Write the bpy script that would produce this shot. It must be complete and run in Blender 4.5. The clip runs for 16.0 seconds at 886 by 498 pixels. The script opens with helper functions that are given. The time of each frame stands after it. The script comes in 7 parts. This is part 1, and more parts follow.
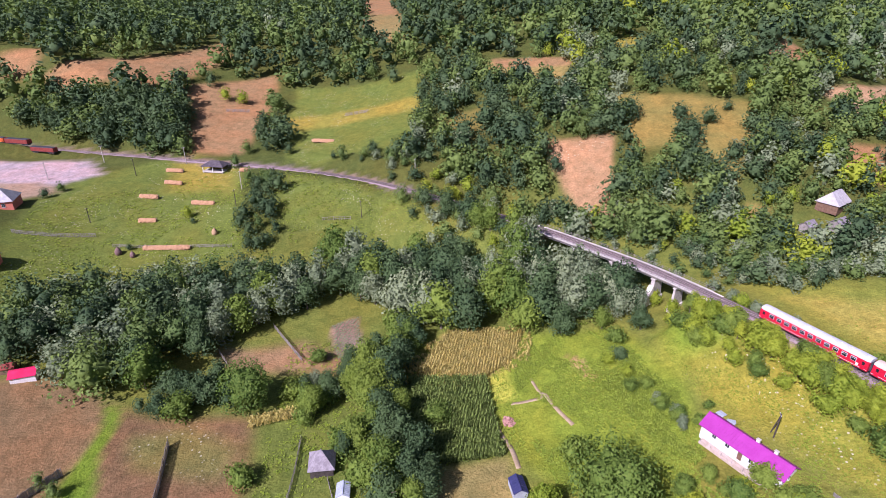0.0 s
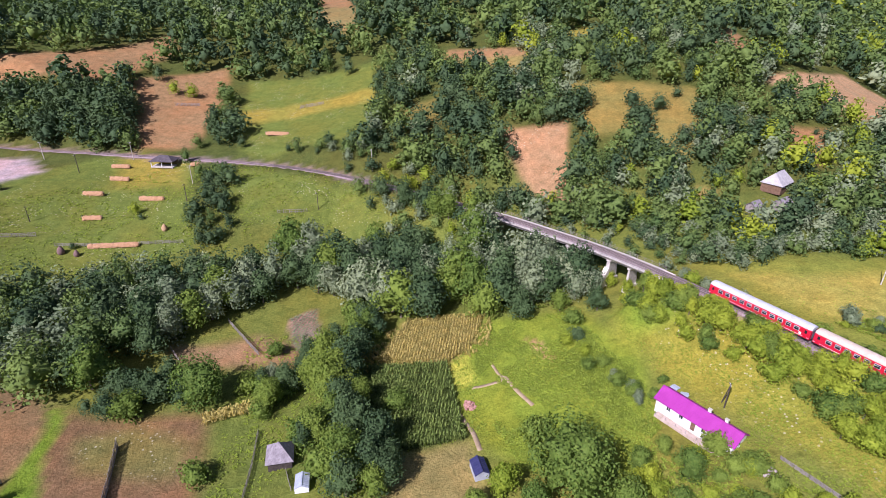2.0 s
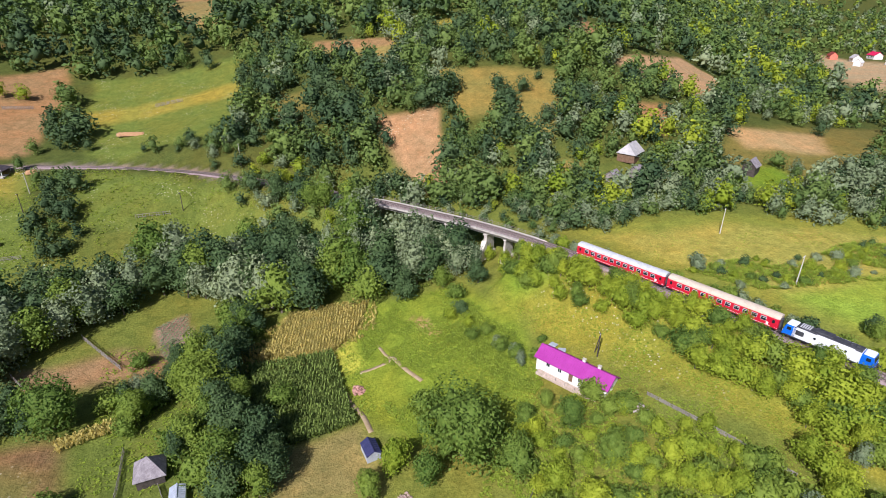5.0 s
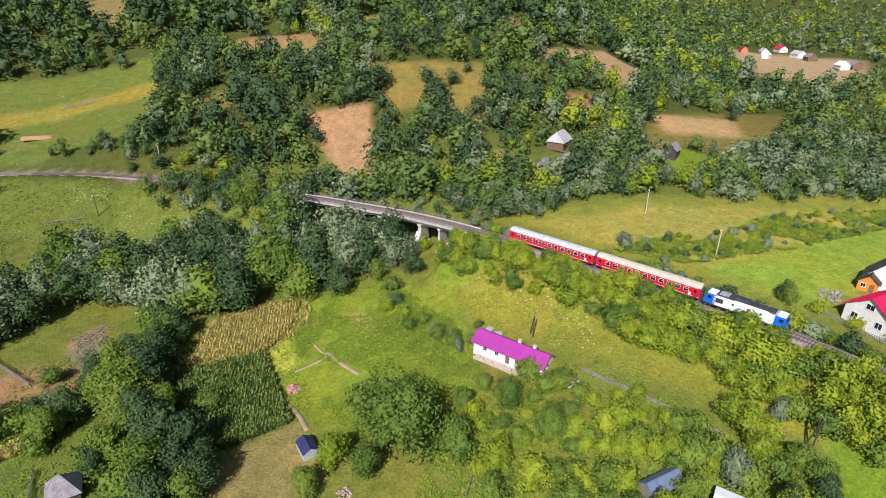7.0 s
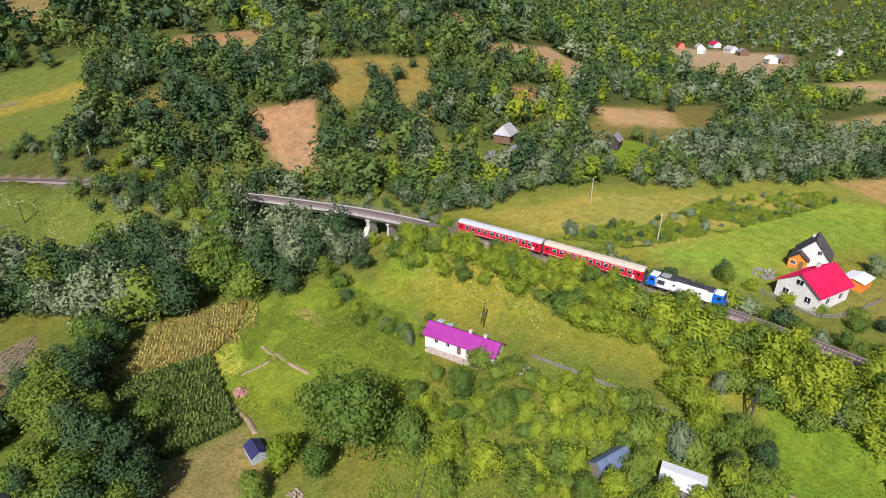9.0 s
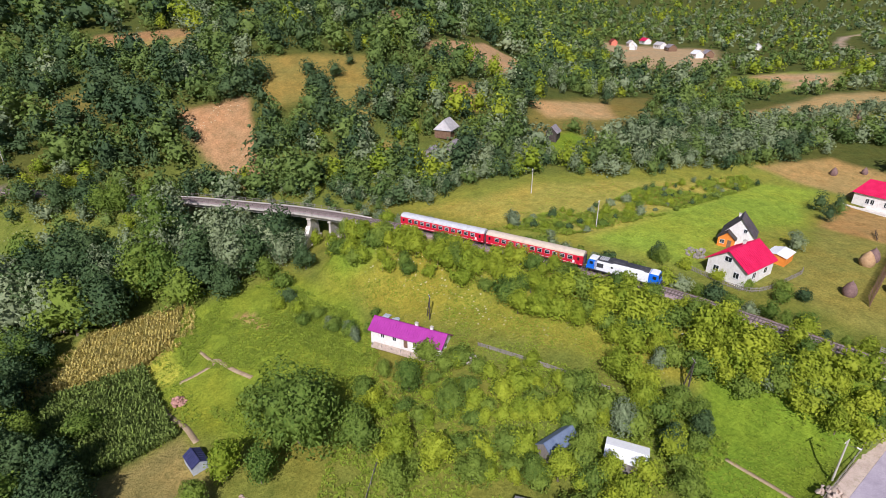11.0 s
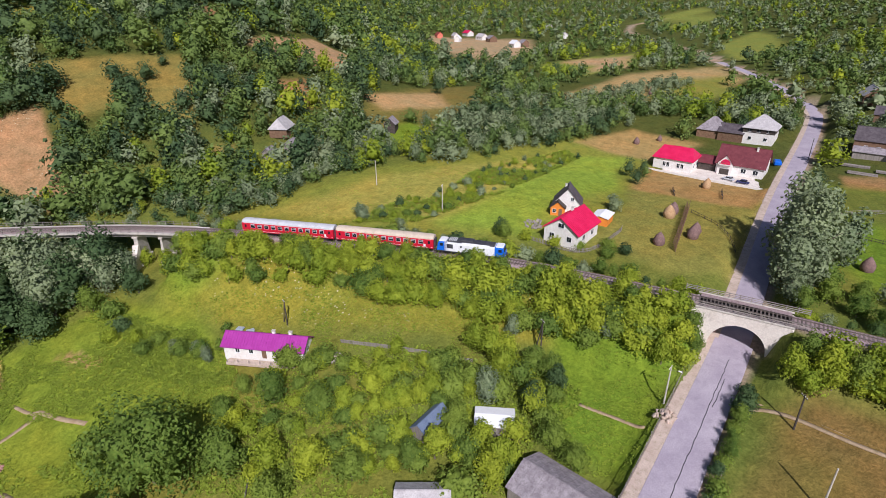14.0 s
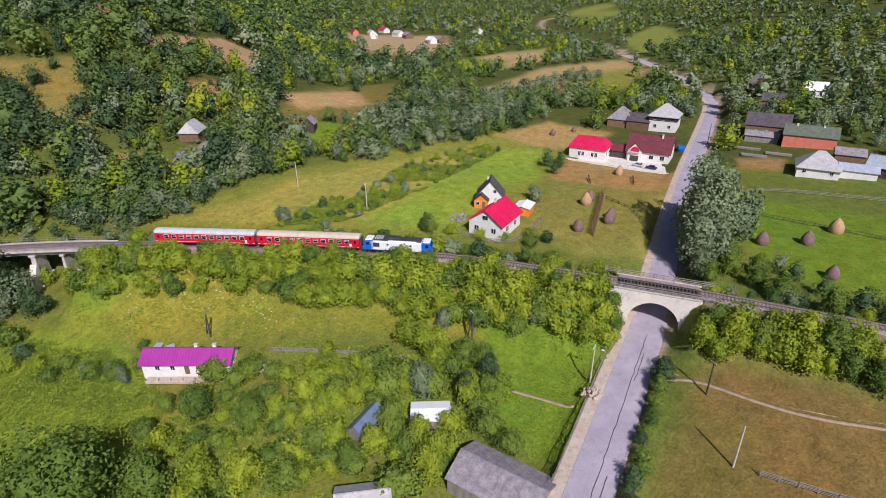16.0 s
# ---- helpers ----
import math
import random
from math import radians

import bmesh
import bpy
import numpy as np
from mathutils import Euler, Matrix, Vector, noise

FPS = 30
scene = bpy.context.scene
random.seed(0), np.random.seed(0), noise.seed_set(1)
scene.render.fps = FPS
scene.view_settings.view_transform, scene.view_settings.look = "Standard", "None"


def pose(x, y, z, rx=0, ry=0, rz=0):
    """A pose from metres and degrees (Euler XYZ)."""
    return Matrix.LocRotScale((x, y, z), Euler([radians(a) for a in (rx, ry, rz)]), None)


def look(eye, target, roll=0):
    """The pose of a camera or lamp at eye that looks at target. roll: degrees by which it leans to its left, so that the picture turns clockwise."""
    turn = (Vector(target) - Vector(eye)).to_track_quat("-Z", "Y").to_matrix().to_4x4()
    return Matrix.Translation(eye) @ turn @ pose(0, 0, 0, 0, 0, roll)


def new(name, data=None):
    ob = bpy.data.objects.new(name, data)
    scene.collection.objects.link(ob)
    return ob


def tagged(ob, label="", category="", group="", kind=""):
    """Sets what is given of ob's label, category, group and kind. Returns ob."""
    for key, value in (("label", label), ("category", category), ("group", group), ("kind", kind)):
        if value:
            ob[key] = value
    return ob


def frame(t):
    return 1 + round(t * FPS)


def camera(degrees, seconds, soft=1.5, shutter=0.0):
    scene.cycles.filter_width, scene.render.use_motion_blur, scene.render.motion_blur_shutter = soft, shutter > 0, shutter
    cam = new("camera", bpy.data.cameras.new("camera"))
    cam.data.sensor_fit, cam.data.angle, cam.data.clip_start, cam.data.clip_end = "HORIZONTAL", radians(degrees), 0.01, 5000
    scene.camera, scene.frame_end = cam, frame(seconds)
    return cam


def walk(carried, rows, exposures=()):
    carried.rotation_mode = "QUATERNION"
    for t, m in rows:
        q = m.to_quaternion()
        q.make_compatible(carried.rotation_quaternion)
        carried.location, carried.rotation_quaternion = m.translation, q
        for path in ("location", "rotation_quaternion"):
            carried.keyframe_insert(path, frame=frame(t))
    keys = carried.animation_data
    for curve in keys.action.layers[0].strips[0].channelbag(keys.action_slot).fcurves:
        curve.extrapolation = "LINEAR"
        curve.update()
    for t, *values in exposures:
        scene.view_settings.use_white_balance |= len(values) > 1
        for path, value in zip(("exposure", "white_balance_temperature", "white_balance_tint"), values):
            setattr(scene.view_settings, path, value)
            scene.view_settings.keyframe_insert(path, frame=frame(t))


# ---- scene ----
cam = camera(78.3, 16.0, soft=0.75)
PATH = [
    (0, (0.533, -0.148, 85.317), (0.535, 1.662, 84.467), 0.6),
    (0.5, (0.897, -0.264, 84.861), (0.928, 1.544, 84.006), 0.6),
    (1, (1.377, -0.291, 84.205), (1.44, 1.514, 83.347), 0.7),
    (1.5, (1.938, -0.42, 83.365), (2.032, 1.383, 82.505), 0.6),
    (2, (2.636, -0.628, 82.38), (2.767, 1.174, 81.521), 0.7),
    (2.5, (3.39, -0.92, 81.393), (3.595, 0.876, 80.535), 0.6),
    (3, (4.079, -1.192, 80.423), (4.347, 0.596, 79.567), 0.6),
    (3.5, (4.861, -1.485, 79.604), (5.194, 0.291, 78.748), 0.6),
    (4, (5.594, -1.722, 78.908), (5.992, 0.041, 78.051), 0.6),
    (6.5, (9.416, -3.012, 73.864), (10.067, -1.319, 73.022), 0.6),
    (7, (10.084, -3.244, 73.312), (10.783, -1.571, 72.469), 0.5),
    (7.5, (10.678, -3.412, 72.793), (11.42, -1.758, 71.95), 0.5),
    (8, (11.148, -3.579, 72.334), (11.925, -1.941, 71.49), 0.5),
    (8.5, (11.552, -3.776, 71.929), (12.365, -2.155, 71.085), 0.5),
    (11, (13.473, -5.002, 69.363), (14.474, -3.487, 68.524), 0.3),
    (11.5, (13.733, -5.286, 69.118), (14.807, -3.822, 68.278), 0.2),
    (12, (13.952, -5.47, 68.917), (15.104, -4.068, 68.075), 0.1),
    (12.5, (14.131, -5.56, 68.724), (15.338, -4.206, 67.881), 0.1),
    (13, (14.28, -5.627, 68.511), (15.53, -4.314, 67.666), -0.0),
    (13.5, (14.347, -5.755, 68.241), (15.656, -4.502, 67.395), -0.1),
    (14, (14.335, -5.917, 68.014), (15.72, -4.751, 67.166), -0.2),
    (14.5, (14.26, -6.204, 67.873), (15.701, -5.107, 67.024), -0.3),
    (15, (14.23, -6.434, 67.859), (15.711, -5.394, 67.007), -0.3),
    (15.5, (14.373, -6.551, 67.909), (15.883, -5.556, 67.053), -0.3),
    (16, (14.64, -6.662, 67.963), (16.172, -5.705, 67.104), -0.3),
]
EXPOSURES = [(0.0, 0.53, 5550, 38), (2.0, 0.47, 5600, 32), (4.0, 0.40, 5750, 21), (8.0, 0.25, 5900, 14), (11.0, 0.14, 5900, 18), (16.0, -0.03, 5850, 19)]
walk(cam, [(t, look(eye, target, roll)) for t, eye, target, roll in PATH], EXPOSURES)

# ---- light: afternoon sun from behind the camera's left shoulder, clear sky ----
SUN_ELEVATION, SUN_AZIMUTH = 42.0, 229.0
scene.view_settings.exposure = 0.0
sky_world = bpy.data.worlds.new("sky")
scene.world = sky_world
sky_world.use_nodes = True
sky_tex = sky_world.node_tree.nodes.new("ShaderNodeTexSky")
sky_tex.sky_type, sky_tex.sun_disc = "NISHITA", False
sky_tex.sun_elevation, sky_tex.sun_rotation = radians(SUN_ELEVATION), radians(90 - SUN_AZIMUTH)
sky_tex.dust_density, sky_tex.ozone_density = 1.6, 1.2
sky_back = sky_world.node_tree.nodes["Background"]
sky_back.inputs["Strength"].default_value = 0.052
sky_world.node_tree.links.new(sky_tex.outputs[0], sky_back.inputs["Color"])
sun_data = bpy.data.lights.new("sun", "SUN")
sun_data.energy, sun_data.angle, sun_data.color = 4.6, radians(0.55), (1.0, 0.95, 0.86)
sun_way = Vector((math.cos(radians(SUN_ELEVATION)) * math.cos(radians(SUN_AZIMUTH)), math.cos(radians(SUN_ELEVATION)) * math.sin(radians(SUN_AZIMUTH)), math.sin(radians(SUN_ELEVATION))))
sun = new("sun", sun_data)
sun.matrix_world = look(sun_way * 400, (0, 0, 0))


# ---- materials ----
def nodes_of(name):
    m = bpy.data.materials.new(name)
    m.use_nodes = True
    t = m.node_tree
    return m, t, t.nodes["Principled BSDF"]


def add(t, kind, **values):
    n = t.nodes.new(kind)
    for k, v in values.items():
        if k in n.inputs:
            n.inputs[k].default_value = v
    return n


def mixed(t, fac, a, b, blend="MIX"):
    """A colour mix; fac, a and b are sockets or values."""
    n = t.nodes.new("ShaderNodeMix")
    n.data_type, n.blend_type = "RGBA", blend
    for i, v in ((0, fac), (6, a), (7, b)):
        if isinstance(v, (tuple, list)):
            n.inputs[i].default_value = (*v[:3], 1)
        elif isinstance(v, (int, float)):
            n.inputs[i].default_value = v
        else:
            t.links.new(v, n.inputs[i])
    return n.outputs[2]


def sums(t, op, a, b=0.0, c=0.0):
    n = t.nodes.new("ShaderNodeMath")
    n.operation = op
    for i, v in enumerate((a, b, c)):
        if isinstance(v, (int, float)):
            n.inputs[i].default_value = v
        else:
            t.links.new(v, n.inputs[i])
    return n.outputs[0]


def place_of(t, world=False, stretch=(1, 1, 1)):
    src = t.nodes.new("ShaderNodeNewGeometry").outputs["Position"] if world else t.nodes.new("ShaderNodeTexCoord").outputs["Object"]
    m = t.nodes.new("ShaderNodeMapping")
    m.inputs["Scale"].default_value = stretch
    t.links.new(src, m.inputs["Vector"])
    return m.outputs[0]


def noise_at(t, where, scale, detail=4.0, rough=0.6):
    n = add(t, "ShaderNodeTexNoise", Scale=scale, Detail=detail, Roughness=rough)
    t.links.new(where, n.inputs["Vector"])
    return n.outputs[0]


def spread(t, value, lo, hi):
    n = t.nodes.new("ShaderNodeMapRange")
    n.inputs[1].default_value, n.inputs[2].default_value = lo, hi
    t.links.new(value, n.inputs[0])
    return n.outputs[0]


def relief(t, shader, height, depth):
    b = t.nodes.new("ShaderNodeBump")
    b.inputs["Distance"].default_value = depth
    b.inputs["Strength"].default_value = 0.8
    t.links.new(height, b.inputs["Height"])
    t.links.new(b.outputs[0], shader.inputs["Normal"])


def surface(name, a, b, scale=1.0, rough=0.8, metal=0.0, depth=0.01, stretch=(1, 1, 1), fine=9.0, dirt=None, world=False, vary=0.0):
    """A worn surface: two colours mixed by coarse noise, fine grain over it, stains of a third colour."""
    m, t, s = nodes_of(name)
    where = place_of(t, world, stretch)
    col = mixed(t, spread(t, noise_at(t, where, scale), 0.32, 0.68), a, b)
    grain = noise_at(t, where, scale * fine)
    col = mixed(t, 0.35, col, mixed(t, spread(t, grain, 0.3, 0.7), (0.55, 0.55, 0.55), (1.25, 1.25, 1.25)), "MULTIPLY")
    if dirt:
        col = mixed(t, sums(t, "MULTIPLY", spread(t, noise_at(t, where, scale * 2.3, 6, 0.7), 0.52, 0.72), 0.75), col, dirt)
    if vary:
        info = t.nodes.new("ShaderNodeObjectInfo").outputs["Random"]
        col = mixed(t, vary, col, mixed(t, info, (0.5, 0.5, 0.5), (1.3, 1.3, 1.3)), "MULTIPLY")
    t.links.new(col, s.inputs["Base Color"])
    s.inputs["Roughness"].default_value, s.inputs["Metallic"].default_value = rough, metal
    s.inputs["Specular IOR Level"].default_value = 0.3
    relief(t, s, grain, depth)
    return m


def foliage(name, a, b, c, glow=0.17):
    """Leaves: colour shifts from plant to plant and from spray to spray, light passes through."""
    m, t, s = nodes_of(name)
    shade = t.nodes.new("ShaderNodeAttribute")
    shade.attribute_name = "shade"
    plant = sums(t, "FRACT", sums(t, "ADD", t.nodes.new("ShaderNodeObjectInfo").outputs["Random"], shade.outputs["Fac"]))
    island = t.nodes.new("ShaderNodeNewGeometry").outputs["Random Per Island"]
    where = place_of(t, True)
    spray, fine = noise_at(t, where, 0.5, 3), noise_at(t, where, 2.4, 3, 0.7)
    col = mixed(t, plant, a, b)
    tip = sums(t, "ADD", sums(t, "MULTIPLY", island, 0.2), sums(t, "MULTIPLY", spread(t, fine, 0.42, 0.75), 0.4))
    col = mixed(t, tip, col, c)
    col = mixed(t, 0.5, col, mixed(t, spread(t, spray, 0.3, 0.7), (0.58, 0.64, 0.66), (1.32, 1.27, 1.12)), "MULTIPLY")
    t.links.new(col, s.inputs["Base Color"])
    s.inputs["Roughness"].default_value, s.inputs["Specular IOR Level"].default_value = 0.7, 0.15
    relief(t, s, fine, 0.12)
    thin = t.nodes.new("ShaderNodeBsdfTranslucent")
    t.links.new(mixed(t, 1.0, col, (1.2, 1.25, 0.6), "MULTIPLY"), thin.inputs["Color"])
    both = t.nodes.new("ShaderNodeMixShader")
    both.inputs[0].default_value = glow
    t.links.new(s.outputs[0], both.inputs[1])
    t.links.new(thin.outputs[0], both.inputs[2])
    t.links.new(both.outputs[0], t.nodes["Material Output"].inputs["Surface"])
    return m


LEAF = {
    "broad": foliage("leaves_green", (0.06, 0.128, 0.021), (0.185, 0.255, 0.034), (0.29, 0.35, 0.07), 0.22),
    "dark": foliage("leaves_dark", (0.028, 0.066, 0.028), (0.074, 0.125, 0.044), (0.15, 0.205, 0.078), 0.14),
    "silver": foliage("leaves_silver", (0.11, 0.16, 0.07), (0.225, 0.275, 0.135), (0.42, 0.46, 0.32)),
    "lime": foliage("leaves_lime", (0.165, 0.25, 0.018), (0.32, 0.375, 0.026), (0.46, 0.48, 0.06), 0.26),
    # bluer greens for the hill woods, with haze mixed into the leaf colour
    "hill": foliage("leaves_hill_hazed", (0.052, 0.108, 0.03), (0.15, 0.215, 0.048), (0.25, 0.31, 0.09), 0.18),
    "hill_dark": foliage("leaves_hill_dark_hazed", (0.028, 0.064, 0.03), (0.072, 0.12, 0.045), (0.15, 0.2, 0.08), 0.12),
    "corn": foliage("leaves_maize", (0.13, 0.195, 0.04), (0.185, 0.26, 0.05), (0.34, 0.39, 0.12), 0.24),
    "straw": foliage("leaves_dry_maize", (0.52, 0.43, 0.11), (0.64, 0.51, 0.16), (0.72, 0.62, 0.28), 0.34),
    "weed": foliage("leaves_weeds", (0.22, 0.32, 0.03), (0.31, 0.39, 0.042), (0.46, 0.49, 0.11), 0.34),
}
BARK = surface("bark", (0.10, 0.075, 0.05), (0.2, 0.17, 0.13), 3.0, 0.95, depth=0.03, stretch=(1, 1, 0.3))
STEEL = surface("rail_steel", (0.20, 0.16, 0.14), (0.32, 0.27, 0.24), 2.0, 0.45, 0.7, 0.002, world=True)
SLEEPER = surface("sleeper", (0.13, 0.10, 0.09), (0.24, 0.2, 0.18), 2.0, 0.9, depth=0.01, vary=0.5)
BALLAST = surface("ballast", (0.28, 0.20, 0.20), (0.40, 0.31, 0.31), 1.2, 0.95, depth=0.06, fine=7, dirt=(0.14, 0.10, 0.08), world=True)
CONCRETE = surface("concrete", (0.46, 0.42, 0.38), (0.62, 0.57, 0.5), 0.5, 0.9, depth=0.01, dirt=(0.24, 0.2, 0.17))
RENDERED = surface("limed_concrete", (0.70, 0.62, 0.55), (0.82, 0.75, 0.68), 0.35, 0.9, depth=0.01, dirt=(0.45, 0.38, 0.33))
ASPHALT = surface("asphalt", (0.38, 0.325, 0.39), (0.47, 0.41, 0.47), 0.22, 0.9, depth=0.01, fine=20, dirt=(0.3, 0.26, 0.31), world=True)
EARTH_PATH = surface("trodden_earth", (0.32, 0.225, 0.135), (0.44, 0.33, 0.22), 0.9, 0.95, depth=0.03, world=True, dirt=(0.2, 0.19, 0.06))
TAR = surface("tar_seam", (0.035, 0.033, 0.036), (0.07, 0.065, 0.07), 1.0, 0.7, world=True)
VERGE = surface("gravel_verge", (0.47, 0.36, 0.29), (0.62, 0.5, 0.42), 0.6, 0.95, depth=0.03, world=True, dirt=(0.25, 0.22, 0.12))
GREY_WOOD = surface("weathered_wood", (0.22, 0.19, 0.17), (0.36, 0.32, 0.29), 1.5, 0.9, depth=0.01, stretch=(1, 1, 0.15), vary=0.4)
BROWN_WOOD = surface("brown_wood", (0.16, 0.09, 0.055), (0.26, 0.16, 0.1), 1.5, 0.85, depth=0.01, vary=0.4)
DARK_WOOD = surface("dark_wood", (0.05, 0.04, 0.035), (0.10, 0.08, 0.07), 1.5, 0.9, depth=0.01)
WHITEWASH = surface("whitewashed_plaster", (0.74, 0.70, 0.66), (0.84, 0.81, 0.78), 0.6, 0.85, depth=0.006, dirt=(0.6, 0.54, 0.48))
CREAM = surface("cream_plaster", (0.74, 0.66, 0.5), (0.82, 0.75, 0.6), 0.6, 0.85, depth=0.006)
ORANGE = surface("orange_boards", (0.75, 0.22, 0.03), (0.85, 0.3, 0.05), 0.8, 0.6, depth=0.006)
CORAL = surface("coral_plaster", (0.62, 0.17, 0.11), (0.7, 0.23, 0.16), 0.6, 0.8, depth=0.006)
MAGENTA = surface("magenta_sheet_roof", (0.34, 0.035, 0.27), (0.41, 0.055, 0.335), 0.5, 0.45, depth=0.004, dirt=(0.34, 0.04, 0.25))
CRIMSON = surface("crimson_sheet_roof", (0.60, 0.011, 0.075), (0.70, 0.025, 0.11), 0.5, 0.45, depth=0.004)
MAROON = surface("maroon_tile_roof", (0.14, 0.03, 0.04), (0.20, 0.05, 0.06), 0.8, 0.6, depth=0.01)
SLATE = surface("grey_shingle_roof", (0.22, 0.19, 0.21), (0.38, 0.34, 0.36), 1.0, 0.85, depth=0.02, fine=6, dirt=(0.15, 0.12, 0.12))
PALE_SLATE = surface("pale_asbestos_roof", (0.42, 0.39, 0.4), (0.58, 0.55, 0.55), 0.8, 0.85, depth=0.015, dirt=(0.28, 0.24, 0.24))
CHARCOAL = surface("charcoal_roof", (0.07, 0.055, 0.065), (0.13, 0.11, 0.12), 0.8, 0.7, depth=0.01)
GREEN_ROOF = surface("green_grey_roof", (0.10, 0.12, 0.09), (0.17, 0.19, 0.14), 0.8, 0.7, depth=0.01)
ZINC = surface("zinc_sheet", (0.42, 0.46, 0.55), (0.58, 0.62, 0.7), 0.7, 0.5, 0.2, 0.006, dirt=(0.3, 0.28, 0.3))
WHITE_SHEET = surface("white_sheet_roof", (0.82, 0.82, 0.84), (0.9, 0.9, 0.92), 0.6, 0.5, depth=0.005)
BLUE_SHEET = surface("blue_grey_sheet", (0.13, 0.17, 0.27), (0.2, 0.25, 0.36), 0.7, 0.5, 0.1, 0.006)
NAVY = surface("navy_tarpaulin", (0.03, 0.035, 0.10), (0.06, 0.06, 0.15), 0.8, 0.5)
RED_PAINT = surface("red_coach_paint", (0.55, 0.008, 0.03), (0.62, 0.02, 0.05), 0.5, 0.4, depth=0.002, dirt=(0.42, 0.02, 0.03))
COACH_GREY = surface("silver_coach_roof", (0.5, 0.5, 0.53), (0.62, 0.62, 0.65), 0.5, 0.6, depth=0.003, dirt=(0.38, 0.36, 0.36))
COACH_BEIGE = surface("beige_coach_roof", (0.58, 0.47, 0.37), (0.68, 0.57, 0.46), 0.5, 0.7, depth=0.003, dirt=(0.45, 0.36, 0.28))
LOCO_WHITE = surface("white_loco_paint", (0.78, 0.78, 0.8), (0.86, 0.86, 0.88), 0.5, 0.4, depth=0.002)
LOCO_BLUE = surface("blue_loco_paint", (0.01, 0.12, 0.62), (0.02, 0.17, 0.72), 0.5, 0.35, depth=0.002)
SOOT = surface("sooty_black", (0.03, 0.03, 0.04), (0.075, 0.075, 0.085), 1.0, 0.6, depth=0.004)
WHITE_PAINT = surface("white_paint", (0.78, 0.78, 0.78), (0.84, 0.84, 0.84), 1.0, 0.5, depth=0.002)
RUST = surface("rusty_red_wagon", (0.22, 0.035, 0.03), (0.32, 0.07, 0.05), 1.0, 0.8, depth=0.005, dirt=(0.12, 0.05, 0.04))
RUST_ORANGE = surface("orange_wagon_paint", (0.6, 0.11, 0.02), (0.66, 0.16, 0.04), 1.0, 0.7, depth=0.005)
HAY = surface("hay", (0.42, 0.25, 0.13), (0.54, 0.36, 0.20), 1.6, 0.95, depth=0.08, fine=6)
COMPOST = surface("compost", (0.38, 0.19, 0.15), (0.52, 0.30, 0.25), 1.6, 0.95, depth=0.06, fine=6)
CUT_WOOD = surface("cut_branches", (0.34, 0.22, 0.18), (0.55, 0.42, 0.36), 2.0, 0.9, depth=0.04, vary=0.5)
OLD_HAY = surface("old_hay", (0.17, 0.105, 0.10), (0.27, 0.17, 0.15), 1.6, 0.95, depth=0.08, fine=6)
RED_HAY = surface("drying_hay", (0.42, 0.22, 0.11), (0.54, 0.32, 0.18), 1.4, 0.95, depth=0.08, fine=6)
STONE = surface("rubble", (0.36, 0.29, 0.27), (0.5, 0.43, 0.4), 1.0, 0.9, depth=0.05, vary=0.5)
GLASS, _t, _s = nodes_of("window_glass")
_s.inputs["Base Color"].default_value, _s.inputs["Roughness"].default_value = (0.02, 0.025, 0.03, 1), 0.08


# ---- the lie of the land ----
array = np.array
RAIL_LINE = [(-330, 290), (-250, 280), (-184, 266), (-121, 252), (-77, 242), (-40, 228), (-14, 212.5), (10, 194), (34, 173), (48.7, 158), (61.5, 144), (73, 128), (82.5, 112), (97, 84), (104, 69), (109.7, 55.5), (114.2, 40.5), (117.8, 25), (120.7, 12.7), (123, 0), (125.2, -16), (127.5, -36), (129.5, -70), (130, -140), (126, -260)]
ROAD_LINE = [(-60, -4, -4.0), (-10, 0.5, -3.0), (40, 3.6, -1.0), (73.4, 5.3, 1.0), (98, 6.6, 3.0), (118.8, 7.8, 4.5), (136.9, 9.4, 5.4), (151.9, 11, 6.3), (212, 17, 8.0), (322, 25, 10.5), (358, 31.5, 12.8), (396, 50, 15), (436, 71, 16), (480, 96, 16.4), (528, 127, 16.9), (570, 148, 17.6), (760, 298, 21), (977, 378, 26)]
RAIL_Z = 12.5

def smooth_line(points, step):
    """Points a step apart along a smooth curve through the given ones."""
    p = array(points, float)
    p = np.vstack([2 * p[0] - p[1], p, 2 * p[-1] - p[-2]])
    out = []
    for a, b, c, d in zip(p, p[1:], p[2:], p[3:]):
        n = max(2, int(np.linalg.norm(c - b) / step))
        for k in range(n):
            t = k / n
            out.append(0.5 * (2 * b + (c - a) * t + (2 * a - 5 * b + 4 * c - d) * t * t + (3 * b - 3 * c + d - a) * t ** 3))
    out.append(p[-2])
    return array(out)

def nearest(line, x, y):
    """Distance to a line, and the index of the nearest of its points."""
    d, best = np.full(x.shape, 1e9), np.zeros(x.shape, int)
    for k, q in enumerate(line):
        e = (x - q[0]) ** 2 + (y - q[1]) ** 2
        m = e < d
        d[m], best[m] = e[m], k
    return np.sqrt(d), best

def ramp(a, b, x):
    t = np.clip((x - a) / (b - a), 0, 1)
    return t * t * (3 - 2 * t)

